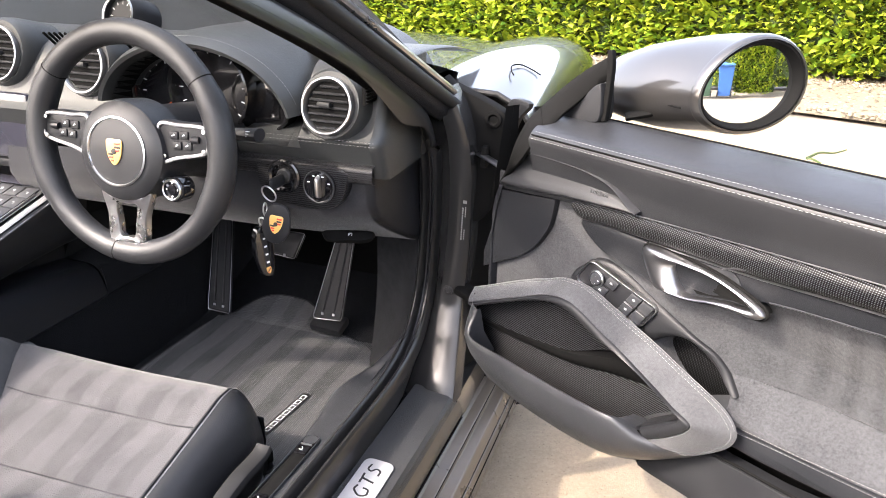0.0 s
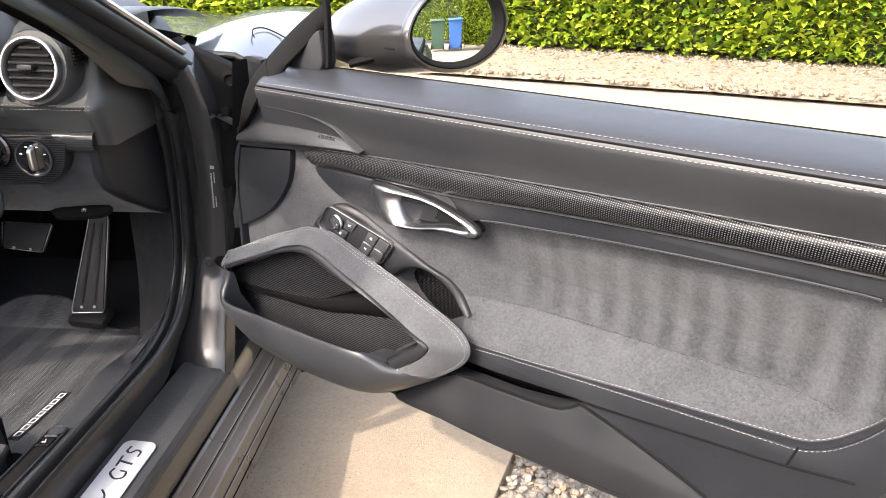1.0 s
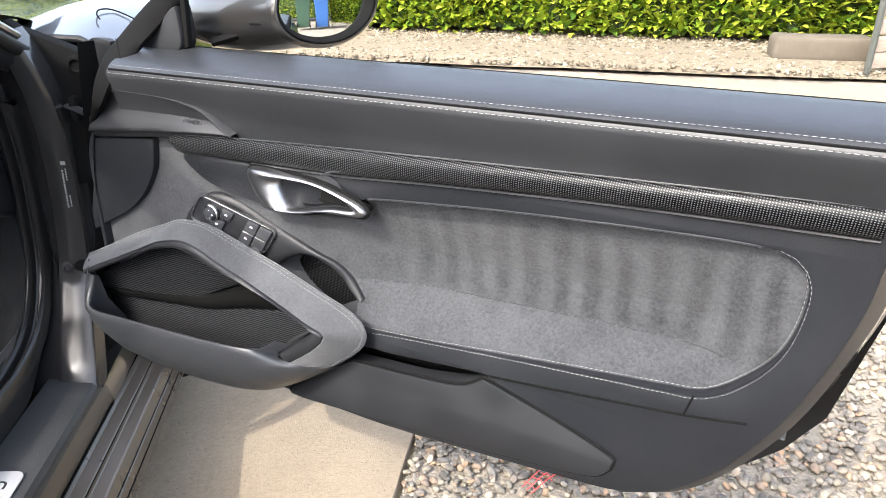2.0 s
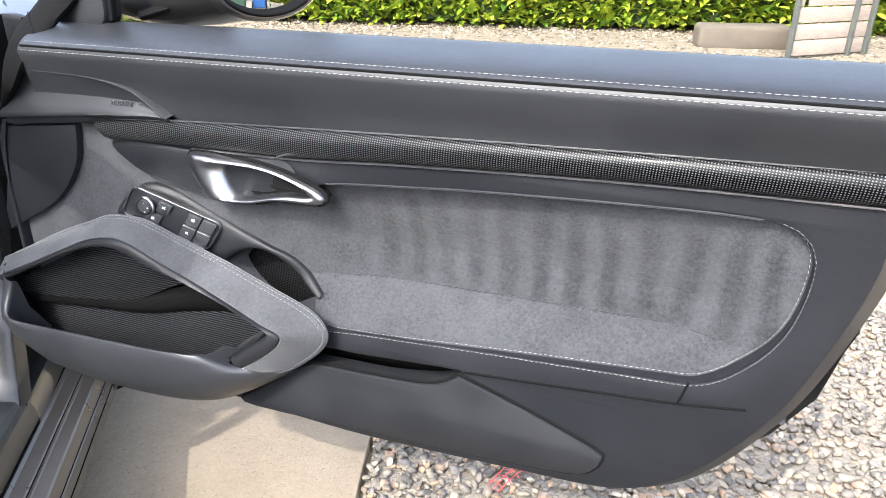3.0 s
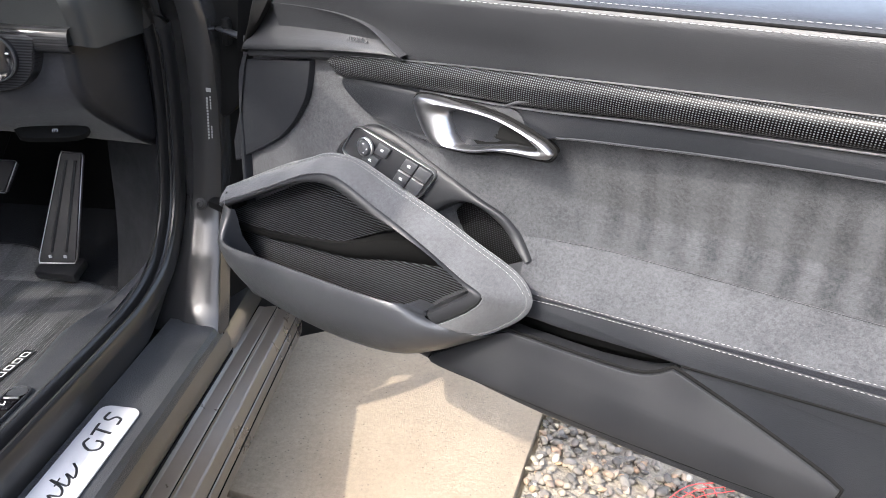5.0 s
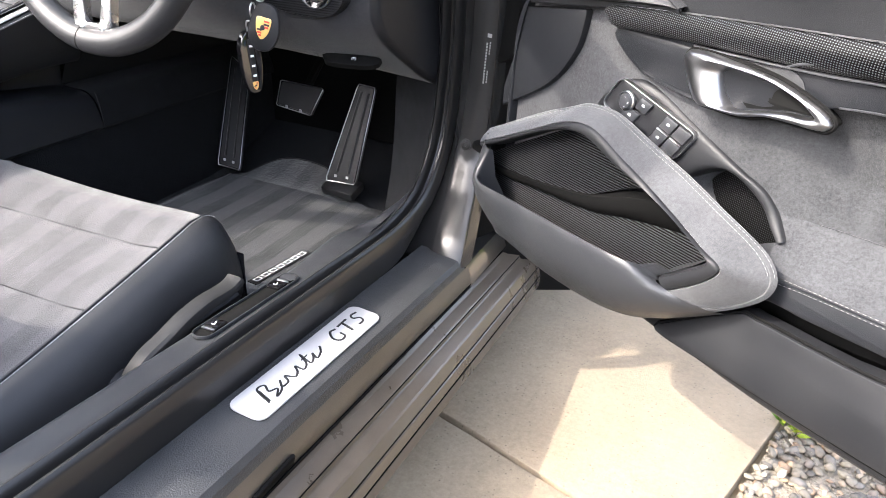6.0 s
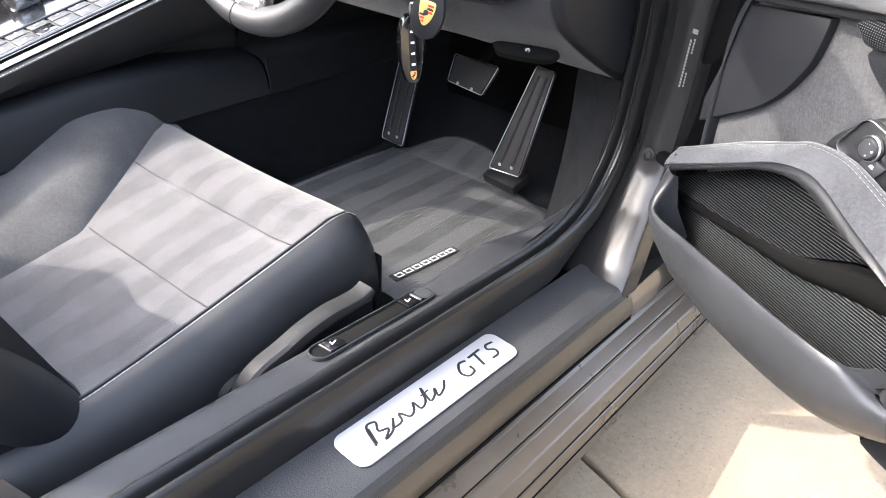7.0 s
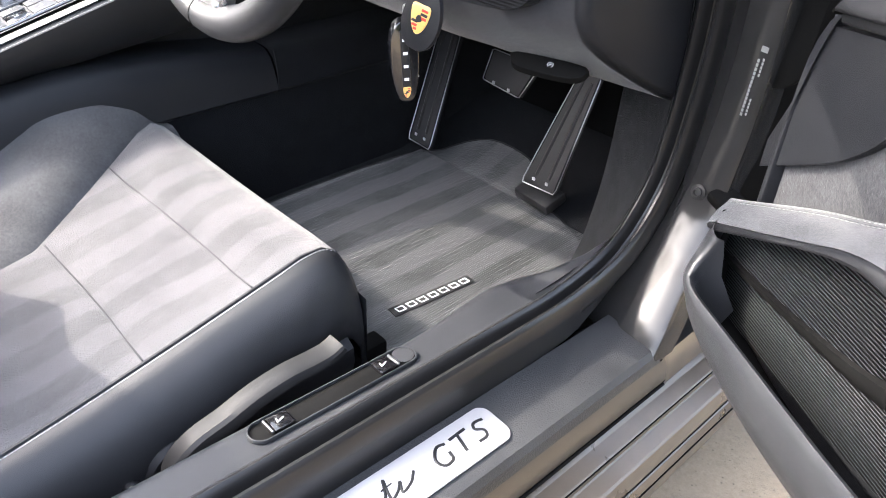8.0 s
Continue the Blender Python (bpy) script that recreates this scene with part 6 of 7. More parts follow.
wing = part("front_wing", lofted([curve(wing_row(y), 30) for y in np.linspace(1.30, 2.72, 24)]), PAINT, car, "glossy dark grey front wing reflecting the sky")
part("bonnet", lofted([[Vector((x, y, 0.800 + 0.055 * (1 - ((x + 0.68) / 0.60) ** 2) + 0.03 - 0.07 * max(0, (y - 1.4)) ** 1.3)) for x in np.linspace(-1.25, -0.128, 16)] for y in np.linspace(1.40, 2.70, 16)]), PAINT, car, "glossy dark grey bonnet")
part("wing_line", tube(curve([(0.108, 1.50, 0.8405), (0.085, 1.505, 0.851), (0.063, 1.50, 0.8595), (0.052, 1.47, 0.8605), (0.060, 1.43, 0.8560), (0.070, 1.41, 0.8510)], 20), 0.0014, 6), BLACK, wing)
part("shut_line", tube([wing_row(1.30)[k] + Vector((0, -0.003, 0)) for k in range(2, 9)], 0.006, 8), RUBBER, wing)
part("under_body", block((1.5, 4.0, 0.02), pose(-0.68, 0.9, 0.10), 0.005), BLACK, car)
# the rest of the body, plain: far wing and flank, rear end, nose, wheels
def far(p):
    return Vector((-1.36 - p.x, p.y, p.z))


part("front_wing", lofted([[far(p) for p in curve(wing_row(y), 24)] for y in np.linspace(1.30, 2.72, 16)]), PAINT, car, "glossy dark grey wing on the passenger side")
side_cut = ((0.105, 0.12), (0.145, 0.30), (0.160, 0.52), (0.150, 0.68), (0.110, 0.80), (0.060, 0.862), (0.020, 0.874))
part("passenger_door", lofted([[far(p) for p in curve([(x, y, z) for x, z in side_cut], 20)] for y in np.linspace(-0.20, 1.29, 10)]), PAINT, car, "closed passenger door")
rows = []
for y in np.linspace(-0.20, -1.85, 22):
    f = max(0.0, (-1.0 - y) / 0.85)
    arch = 0.05 * math.sin(math.pi * max(0.0, min(1.0, (-0.2 - y) / 1.3)))
    half = [(x + arch * (0.4 if z > 0.75 else 1.0) - 0.16 * f * f, z - (0.30 * f ** 2.2 if z > 0.60 else 0.0)) for x, z in side_cut] + [(-0.15 - 0.06 * f, 0.900 - 0.30 * f ** 2.2), (-0.42, 0.912 - 0.30 * f ** 2.2)]
    pts = [Vector((x, y, z)) for x, z in half]
    rows.append(curve(pts + [far(p) for p in pts[::-1]], 60))
part("rear_body", lofted(rows, False), PAINT, car, "rounded grey rear end of the car")
part("tail", lofted([rows[-1], [Vector((-0.68 + (p.x + 0.68) * 0.96, -1.90, 0.30 + (p.z - 0.30) * 0.8)) for p in rows[-1]], [Vector((-0.68 + (p.x + 0.68) * 0.7, -1.92, 0.35 + (p.z - 0.35) * 0.4)) for p in rows[-1]]]), PAINT, car)
rows = []
for k in range(10):
    f = k / 9
    w, h = 0.78 - 0.30 * f ** 2.5, 0.66 - 0.24 * f ** 1.6
    rows.append([Vector((-0.68 + w * a, 2.70 + 0.36 * f * (1 - 0.25 * a * a), 0.16 + (h - 0.16) * (1 - abs(b) ** 3) if b > 0 else h)) for a in np.linspace(-1, 1, 15) for b in (0.0,)])
low = [[Vector((p.x, p.y, 0.16 + 0.5 * (p.z - 0.16))) for p in rows[-1]], [Vector((p.x, p.y - 0.08, 0.16)) for p in rows[-1]]]
part("nose", lofted(rows + low), PAINT, car, "rounded grey nose of the car")
for x, y in ((0.02, 2.05), (-1.38, 2.05), (0.03, -0.85), (-1.39, -0.85)):
    hubm = pose(x, y, 0.325, 0, 90 if x > -0.5 else -90)
    tyre = part("wheel", turned([(0.215, -0.115), (0.30, -0.115), (0.322, -0.095), (0.325, 0.0), (0.322, 0.085), (0.30, 0.105), (0.225, 0.105)], 40, hubm), RUBBER, car, "black tyre on a silver rim")
    part("rim", turned([(0.225, 0.102), (0.215, 0.090), (0.205, 0.060), (0.06, 0.070), (0.05, 0.085), (0.0, 0.085)], 40, hubm), ALU, tyre)

# ---- driver's door: local x runs back from the hinge, y up, z out of the trim ----
DU = Vector((0.822, -0.569, 0)).normalized()
DN = Vector((DU.y, -DU.x, 0))
DOOR = Matrix(((DU.x, 0, DN.x, 0.1136), (DU.y, 0, DN.y, 1.0718), (0, 1, 0, 0), (0, 0, 0, 1)))


def lines(points, n, closed=True):
    return [(v.x, v.y) for v in curve([(x, y, 0) for x, y in points], n, closed)]


# suede zone, seen through the leather frame
zone = lines([(0.050, 0.742), (0.120, 0.746), (0.205, 0.748), (0.212, 0.728), (0.236, 0.700), (0.285, 0.684), (0.400, 0.676), (0.480, 0.690), (0.500, 0.709), (0.608, 0.721), (0.700, 0.7285), (0.810, 0.735), (0.900, 0.739), (0.947, 0.7385), (0.970, 0.733), (0.983, 0.722), (0.9895, 0.706), (0.9895, 0.677), (0.982, 0.638), (0.967, 0.607), (0.945, 0.581), (0.928, 0.567), (0.909, 0.5585), (0.885, 0.556), (0.813, 0.551), (0.700, 0.543), (0.600, 0.535), (0.540, 0.530), (0.500, 0.5255), (0.470, 0.521), (0.440, 0.505), (0.40, 0.44), (0.20, 0.42), (0.050, 0.43), (0.02, 0.5), (0.015, 0.6), (0.018, 0.70)], 150)
gap = lines([(0.455, 0.470), (0.485, 0.497), (0.540, 0.501), (0.612, 0.507), (0.660, 0.510), (0.672, 0.508), (0.640, 0.486), (0.55, 0.470), (0.49, 0.466)], 50)
trim = lines([(0.080, 0.80), (0.060, 0.765), (0.030, 0.722), (0.012, 0.64), (0.008, 0.55), (0.020, 0.43), (0.10, 0.402), (0.25, 0.394), (0.36, 0.388), (0.50, 0.382), (0.615, 0.386), (0.75, 0.394), (0.84, 0.402), (0.894, 0.424), (0.932, 0.458), (0.970, 0.511), (0.998, 0.564), (1.022, 0.632), (1.038, 0.691), (1.043, 0.740), (1.044, 0.805), (0.80, 0.797), (0.50, 0.785), (0.25, 0.775), (0.10, 0.80)], 150)
bm = plate(trim, -0.030, 0.0, 0.004, [zone, gap])
door = finish(bm, "door", LEATHER, car, "open driver's door with black leather, grey suede and carbon trim")
door.matrix_local = DOOR

# upper pad with the belt ledge
PAD = [(0.851, -0.106), (0.857, -0.088), (0.8595, -0.066), (0.857, -0.042), (0.852, -0.012), (0.846, 0.010), (0.838, 0.0215), (0.830, 0.0225), (0.812, 0.017), (0.790, 0.008), (0.772, 0.003), (0.752, -0.004), (0.74, -0.02)]


def pad_row(x):
    """The pad starts on a slant behind the corner seal."""
    k = 0.016 * (x - 0.5)
    out = []
    for y, z in rounded(PAD, 40):
        first = 0.112 - 0.36 * max(0.0, 0.02 - z) if z > -0.06 else 0.083
        out.append(Vector((max(x, first + 0.3 * (x - 0.052)) if x < 0.16 else x, y + k, z)))
    return out


pad = part("upper_pad", lofted([pad_row(x) for x in np.linspace(0.052, 1.038, 40)]), LEATHER_TOP, door, "black leather upper door pad with twin rows of pale stitching")
def on_pad(x, y, z):
    return Vector((x, y + 0.016 * (x - 0.5), z))


for y, z in ((0.8440, 0.0155), (0.8350, 0.0238)):
    stitches("stitching", [on_pad(x, y, z) for x in np.linspace(0.118, 1.034, 40)], pad, 0.0046, 0.0020, 0.0007)
part("pad_crease", tube([on_pad(x, 0.8395, 0.0208) for x in np.linspace(0.116, 1.036, 30)], 0.0014, 6), BLACK, pad)
part("window_seal", lofted([[Vector((x, y + 0.016 * (x - 0.5), z)) for y, z in ((0.8515, -0.1040), (0.8540, -0.1055), (0.8545, -0.1080), (0.8520, -0.1115), (0.835, -0.1140))] for x in np.linspace(0.12, 1.06, 20)]), BLACK, door, "black rubber window seal")
# a curved shell whose upper edge rolls into a thin proud lip; a low ledge runs beneath it
cover_top = curve([(0.088, 0.8032, 0), (0.118, 0.8040, 0), (0.156, 0.8045, 0), (0.199, 0.8035, 0), (0.232, 0.8005, 0), (0.264, 0.7935, 0), (0.284, 0.7830, 0), (0.300, 0.7720, 0), (0.313, 0.7655, 0)], 48)
cover_low = curve([(0.046, 0.7390, 0), (0.075, 0.7422, 0), (0.110, 0.7460, 0), (0.160, 0.7520, 0), (0.205, 0.7570, 0), (0.240, 0.7605, 0), (0.270, 0.7630, 0), (0.292, 0.7645, 0), (0.309, 0.7640, 0)], 48)
rows = []
for a, b in zip(cover_top, cover_low):
    h = min(1.0, (a - b).length / 0.035)
    rows.append([a + Vector((0.001, 0.002, 0.004)), a + Vector((0, 0.0008, 0.0150)), a + Vector((0, -0.0004, 0.0166)), a + Vector((0, -0.0020, 0.0160)), a + Vector((0, -0.0028, 0.0120))]
                + [a.lerp(b, f) + Vector((0, 0, 0.0115 + dz * h)) for f, dz in ((0.14, -0.005), (0.35, -0.007), (0.55, -0.005), (0.72, 0.001), (0.86, 0.0055), (0.95, 0.006), (1.0, 0.004))] + [b + Vector((0, -0.002, 0.000))])
airbag = part("airbag_cover", lofted(rows), LEATHER_TOP, door, "smooth black airbag cover with a thin raised lip", 50)
part("cover_ledge", lofted([[b + Vector((0, 0.002, 0.004)), b + Vector((0, -0.0015, 0.0070)), b + Vector((0, -0.0080, 0.0066)), b + Vector((0, -0.0098, 0.0048)), b + Vector((0, -0.0100, -0.010))] for b in cover_low]), PLASTIC, door, "narrow black ledge under the airbag cover")
lettering("letter", "AIRBAG", 0.0090, Matrix.Translation((0.2435, 0.7745, 0.0098)) @ pose(0, 0, 0, -18, 0, 4), PLASTIC_GREY, airbag, 0.0006, 0.0, 1.12)

# carbon strip with its bright lower edge
strip_top = [(0.200, 0.752), (0.365, 0.764), (0.607, 0.777), (0.815, 0.786), (1.034, 0.795)]
strip_a = lines([(0.196, 0.7475)] + strip_top, 60, False)
strip_b = lines([(0.201, 0.7400), (0.212, 0.7280), (0.240, 0.7292), (0.311, 0.7325), (0.470, 0.7375), (0.608, 0.748), (0.819, 0.760), (1.034, 0.767)], 60, False)
rows = []
for (ax_, ay_), (bx_, by_) in zip(strip_a, strip_b):
    a, b = Vector((ax_, ay_, 0)), Vector((bx_, by_, 0))
    rows.append([a.lerp(b, f) + Vector((0, 0, z)) for f, z in ((0.0, -0.006), (0.0, 0.0050), (0.05, 0.0078), (0.14, 0.0100), (0.30, 0.0118), (0.50, 0.0124), (0.70, 0.0118), (0.88, 0.0098), (0.97, 0.0072), (1.0, 0.0040), (1.0, -0.006))])
strip = part("carbon_strip", lofted(rows), CARBON_FLAT, door, "glossy carbon fibre trim strip", 60)
part("strip_edge", tube([Vector((x, y - 0.0026, 0.0036)) for x, y in strip_b[10:]], 0.0016, 6), HANDLE_METAL, strip)
part("strip_edge", tube([Vector((x, y + 0.0005, 0.006)) for x, y in lines(strip_top, 40, False)], 0.0009, 6), HANDLE_METAL, strip)

# suede panel: flat in front, dished towards the rear with a shelf at its foot
def suede_z(x, y, pocket=True):
    e0, e1 = max(0.0, min(1.0, (x - 0.36) / 0.22)), max(0.0, min(1.0, (0.992 - x) / 0.13))
    inside = e0 * e0 * (3 - 2 * e0) * e1 * e1 * (3 - 2 * e1)
    crease = 0.583 + 0.03 * (x - 0.5)
    deep = -0.052
    if y > crease:
        k = min(1.0, (0.735 - y) / 0.10) if y < 0.735 else 0.0
        z = deep * (0.25 + 0.75 * max(0.0, k))
    else:
        k = min(1.0, (crease - y) / 0.050)
        z = deep + (abs(deep) - 0.004) * k
    turn_x, turn_y = 0.87 * (x - 0.412) - 0.50 * (y - 0.566), 0.50 * (x - 0.412) + 0.87 * (y - 0.566)
    hollow = max(0.0, min(1.0, 4.0 * (1.0 - (turn_x / 0.066) ** 2 - (turn_y / 0.036) ** 2)))
    return -0.008 + (z + 0.008) * inside - 0.006 * (1 - inside) - (0.06 * hollow if pocket else 0.0)


rows = []
for x in list(np.linspace(0.005, 0.32, 16)) + list(np.linspace(0.326, 0.50, 50)) + list(np.linspace(0.512, 1.0, 42)):
    fold, foot = 0.583 + 0.03 * (x - 0.5), 0.40 + 0.126 * max(0.0, min(1.0, (x - 0.36) / 0.08))
    rows.append([Vector((x, y, suede_z(x, y))) for y in list(np.linspace(foot, fold, 26)) + list(np.linspace(fold + 0.001, 0.64, 18)) + list(np.linspace(0.645, 0.75, 14))])
suede = part("suede_panel", lofted(rows), SUEDE, door, "grey brushed suede door panel with a shelf", 24)
ring_a = [Vector((x, y, 0.0008)) for x, y in shrunk(zone, -0.0028)]
ring_b = [Vector((x, y, suede_z(x, y) + 0.0015)) for x, y in shrunk(zone, 0.0042)]
lip_run = [p for p in [Vector((x, y, 0.0006)) for x, y in shrunk(zone, -0.0006)] if p.y > 0.700 and 0.49 < p.x < 0.95]
part("band_lip", tube(sorted(lip_run, key=lambda p: p.x), 0.0012, 6), PLASTIC_GREY, door)
for ring, first in ((ring_a, (0.955, 0.735, 0)), (ring_b, (0.500, 0.709, 0))):
    k0 = min(range(len(ring)), key=lambda i: (ring[i] - Vector(first)).length)
    k1 = min(range(len(ring)), key=lambda i: (ring[i] - Vector((0.490, 0.5245, 0))).length)
    run_ = ring[k0:k1 + 1] if k0 < k1 else ring[k0:] + ring[:k1 + 1]
    stitches("stitching", run_, door, 0.0036, 0.0020, 0.0003)
part("panel_seam", tube([(0.906, 0.560, 0.0012), (0.903, 0.548, 0.0012), (0.899, 0.533, 0.0012)], 0.0012, 6), BLACK, door)
part("panel_seam", tube([(x, y, 0.0006) for x, y in lines([(0.672, 0.511), (0.76, 0.519), (0.84, 0.527), (0.899, 0.533), (0.962, 0.543)], 20, False)], 0.0016, 6), BLACK, door)

part("shelf_crease", tube([Vector((x, 0.583 + 0.03 * (x - 0.5), suede_z(x, 0.583 + 0.03 * (x - 0.5)) + 0.0004)) for x in np.linspace(0.500, 0.930, 40)], 0.0007, 5), SUEDE_DARK, door)

# dark blank panel in front of the suede
outline = [(0.020, 0.7205), (0.146, 0.7365), (0.1495, 0.7360), (0.1500, 0.7325)] + lines([(0.1495, 0.727), (0.1455, 0.705), (0.139, 0.685), (0.119, 0.655), (0.098, 0.634), (0.073, 0.616), (0.030, 0.592), (-0.010, 0.570)], 30, False) + [(-0.010, 0.60), (0.012, 0.66)]
part("blank_panel", plate(outline, -0.02, -0.0035, 0.0022), LEATHER, door, "flat dark satin corner panel")

# handle scoop and handle
outline = lines([(0.212, 0.7255), (0.232, 0.700), (0.268, 0.683), (0.345, 0.674), (0.40, 0.682), (0.46, 0.700), (0.470, 0.715), (0.44, 0.734), (0.31, 0.7305)], 60)
part("handle_scoop", plate(outline, -0.02, 0.0015, 0.003, shape=lambda x, y: -0.010 * max(0.0, 1 - ((x - 0.33) / 0.10) ** 2) * max(0.0, 1 - ((y - 0.703) / 0.03) ** 2)), LEATHER, door, "black scoop round the door handle")
out_ = paired([(0.327, 0.717), (0.329, 0.7235), (0.337, 0.728), (0.362, 0.729), (0.388, 0.727), (0.413, 0.725), (0.444, 0.721), (0.474, 0.713), (0.498, 0.704), (0.507, 0.696), (0.504, 0.690), (0.497, 0.687), (0.472, 0.686), (0.441, 0.684), (0.409, 0.676), (0.375, 0.675), (0.355, 0.676), (0.343, 0.688), (0.335, 0.700)], 5)
in_ = paired([(0.376, 0.711), (0.379, 0.7155), (0.388, 0.7185), (0.398, 0.7192), (0.413, 0.719), (0.430, 0.718), (0.446, 0.7155), (0.471, 0.708), (0.486, 0.6995), (0.4885, 0.6965), (0.4835, 0.695), (0.472, 0.694), (0.457, 0.693), (0.435, 0.688), (0.409, 0.6815), (0.397, 0.6815), (0.391, 0.685), (0.384, 0.692), (0.379, 0.702)], 5)
rows = []
for f, z in ((0.0, 0.000), (0.0, 0.006), (0.10, 0.0105), (0.28, 0.0125), (0.55, 0.0130), (0.80, 0.0115), (0.93, 0.0085), (1.0, 0.003), (1.0, -0.004)):
    rows.append([Vector((a[0] + (b[0] - a[0]) * f, a[1] + (b[1] - a[1]) * f, z + 0.007 * max(0.0, min(1.0, (0.405 - a[0]) / 0.05)) * math.sin(math.pi * min(1.0, f + 0.05)))) for a, b in zip(out_, in_)])
handle = part("door_handle", skin(bmesh.new(), rows, True), HANDLE_METAL, door, "satin metal pull handle with a solid grip and an open loop", 50)
part("handle_bed", plate(shrunk(out_, 0.004), -0.012, -0.0030, 0.001), BLACK, handle)
part("handle_plate", plate(shrunk(in_, 0.003), -0.004, -0.0005, 0.002, shape=lambda x, y: 0.004 * max(0.0, (x - 0.40) / 0.09)), BLACK, handle, "black plate inside the loop")
part("handle_gasket", tube([Vector((x, y, 0.003)) for x, y in shrunk(out_, -0.0015)], 0.0026, 6, True), BLACK, handle)
# Thin grey arc laid on the carbon strip above the handle.
part("pale_arc", tube([Vector((x, y, 0.0101)) for x, y in lines([(0.445, 0.7335), (0.460, 0.740), (0.475, 0.7445), (0.493, 0.748), (0.510, 0.749)], 20, False)], [0.0005 + 0.0013 * math.sin(math.pi * k / 19) for k in range(20)], 6, flat=0.25, up=(0, 0, 1)), PLASTIC_GREY, strip, "pale arc on the carbon strip")

# grab arm: a suede band with a smooth plastic inner lip, from the front corner over the top and down to its foot
arm_out = paired([(-0.004, 0.538), (0.017, 0.548), (0.071, 0.575), (0.122, 0.600), (0.170, 0.620), (0.205, 0.634), (0.246, 0.637), (0.276, 0.630), (0.320, 0.616), (0.378, 0.599), (0.433, 0.579), (0.474, 0.565), (0.494, 0.555), (0.506, 0.541), (0.508, 0.526), (0.499, 0.508), (0.476, 0.487), (0.452, 0.472), (0.425, 0.468), (0.404, 0.470)], 5, False)
arm_seam = paired([(0.020, 0.527), (0.048, 0.541), (0.080, 0.556), (0.120, 0.575), (0.155, 0.592), (0.193, 0.610), (0.232, 0.6195), (0.262, 0.616), (0.300, 0.601), (0.340, 0.587), (0.380, 0.571), (0.410, 0.558), (0.437, 0.546), (0.456, 0.5405), (0.463, 0.5345), (0.461, 0.527), (0.452, 0.516), (0.438, 0.503), (0.420, 0.489), (0.402, 0.476)], 5, False)
arm_in = paired([(0.032, 0.524), (0.058, 0.537), (0.090, 0.553), (0.124, 0.570), (0.155, 0.585), (0.194, 0.600), (0.228, 0.6065), (0.256, 0.602), (0.292, 0.590), (0.331, 0.5815), (0.370, 0.5715), (0.402, 0.560), (0.428, 0.548), (0.4415, 0.541), (0.4455, 0.5375), (0.4435, 0.532), (0.434, 0.5245), (0.420, 0.513), (0.405, 0.501), (0.388, 0.489)], 5, False)


def band(a, b, steps, foot=0.0):
    rows = []
    for i, (p, q) in enumerate(zip(a, b)):
        p, q = Vector((*p, 0)), Vector((*q, 0))
        k = foot * max(0.0, min(1.0, (i - 72) / 20)) ** 1.5
        rows.append([p.lerp(q, f) + Vector((0, 0, z + k * max(0.0, 1 - f))) for f, z in steps])
    return lofted(rows)


arm = part("grab_arm", band(arm_out, arm_seam, ((0.80, 0.004), (0.45, 0.006), (0.20, 0.0105), (0.05, 0.0155), (0.0, 0.0180), (0.03, 0.0205), (0.09, 0.0232), (0.125, 0.0228), (0.16, 0.0248), (0.45, 0.0370), (0.75, 0.0465), (0.96, 0.0515), (1.0, 0.0500)), 0.024), SUEDE_PLAIN, door, "angular grey suede grab arm with a stitched edge")
for f, z in ((0.02, 0.0212), (0.13, 0.0248)):
    stitches("stitching", [Vector((a[0] + (b[0] - a[0]) * f, a[1] + (b[1] - a[1]) * f, z)) for a, b in zip(arm_out[4:68], arm_seam[4:68])], arm, 0.0036, 0.0020, 0.0003)
part("arm_lip", band(arm_seam, arm_in, ((0.0, 0.0490), (0.05, 0.0525), (0.20, 0.0545), (0.55, 0.0560), (0.82, 0.0550), (0.96, 0.0515), (1.0, 0.046), (1.0, 0.005))), PLASTIC, arm, "smooth satin plastic inner lip")
part("arm_joint", tube([Vector((x, y, z)) for x, y, z in ((0.384, 0.480, 0.046), (0.397, 0.473, 0.041), (0.415, 0.468, 0.034), (0.440, 0.469, 0.026), (0.462, 0.478, 0.018))], 0.0012, 6), BLACK, arm)

# lower bin: an outward-bulging trough
rim_line = curve([(0.052, 0.528, 0.056), (0.050, 0.512, 0.062), (0.052, 0.496, 0.074), (0.071, 0.488, 0.084), (0.147, 0.493, 0.087), (0.235, 0.498, 0.088), (0.290, 0.500, 0.087), (0.340, 0.502, 0.084), (0.368, 0.499, 0.074), (0.388, 0.484, 0.052)], 48)
foot_line = curve([(0.020, 0.540, 0.030), (0.012, 0.500, 0.032), (0.012, 0.455, 0.036), (0.032, 0.420, 0.040), (0.085, 0.398, 0.044), (0.170, 0.390, 0.046), (0.260, 0.393, 0.046), (0.335, 0.406, 0.046), (0.392, 0.430, 0.042), (0.462, 0.470, 0.020)], 48)
rows = []
for i, (a, b) in enumerate(zip(rim_line, foot_line)):
    k = max(0.08, min(1.0, (44 - i) / 12))
    row = [a + Vector((0, -0.090 * k, -0.040)), a + Vector((0, -0.045 * k, -0.014)), a + Vector((0, -0.014 * k, -0.008)), a + Vector((0, -0.002, -0.0045))]
    for f, out in ((0.0, 0.0), (0.05, 0.004), (0.15, 0.007), (0.35, 0.012), (0.60, 0.013), (0.85, 0.007), (1.0, -0.004), (1.06, -0.030)):
        row.append(a.lerp(b, f) + Vector((0, 0, out)))
    rows.append(row)
part("door_bin", lofted(rows), PLASTIC_GREY, door, "smooth grey plastic door bin under the grab arm", 60)
part("bin_floor", lofted([[Vector((b.x, b.y, z)) for b in foot_line[:41]] for z in (0.040, -0.015)]), BLACK, door)
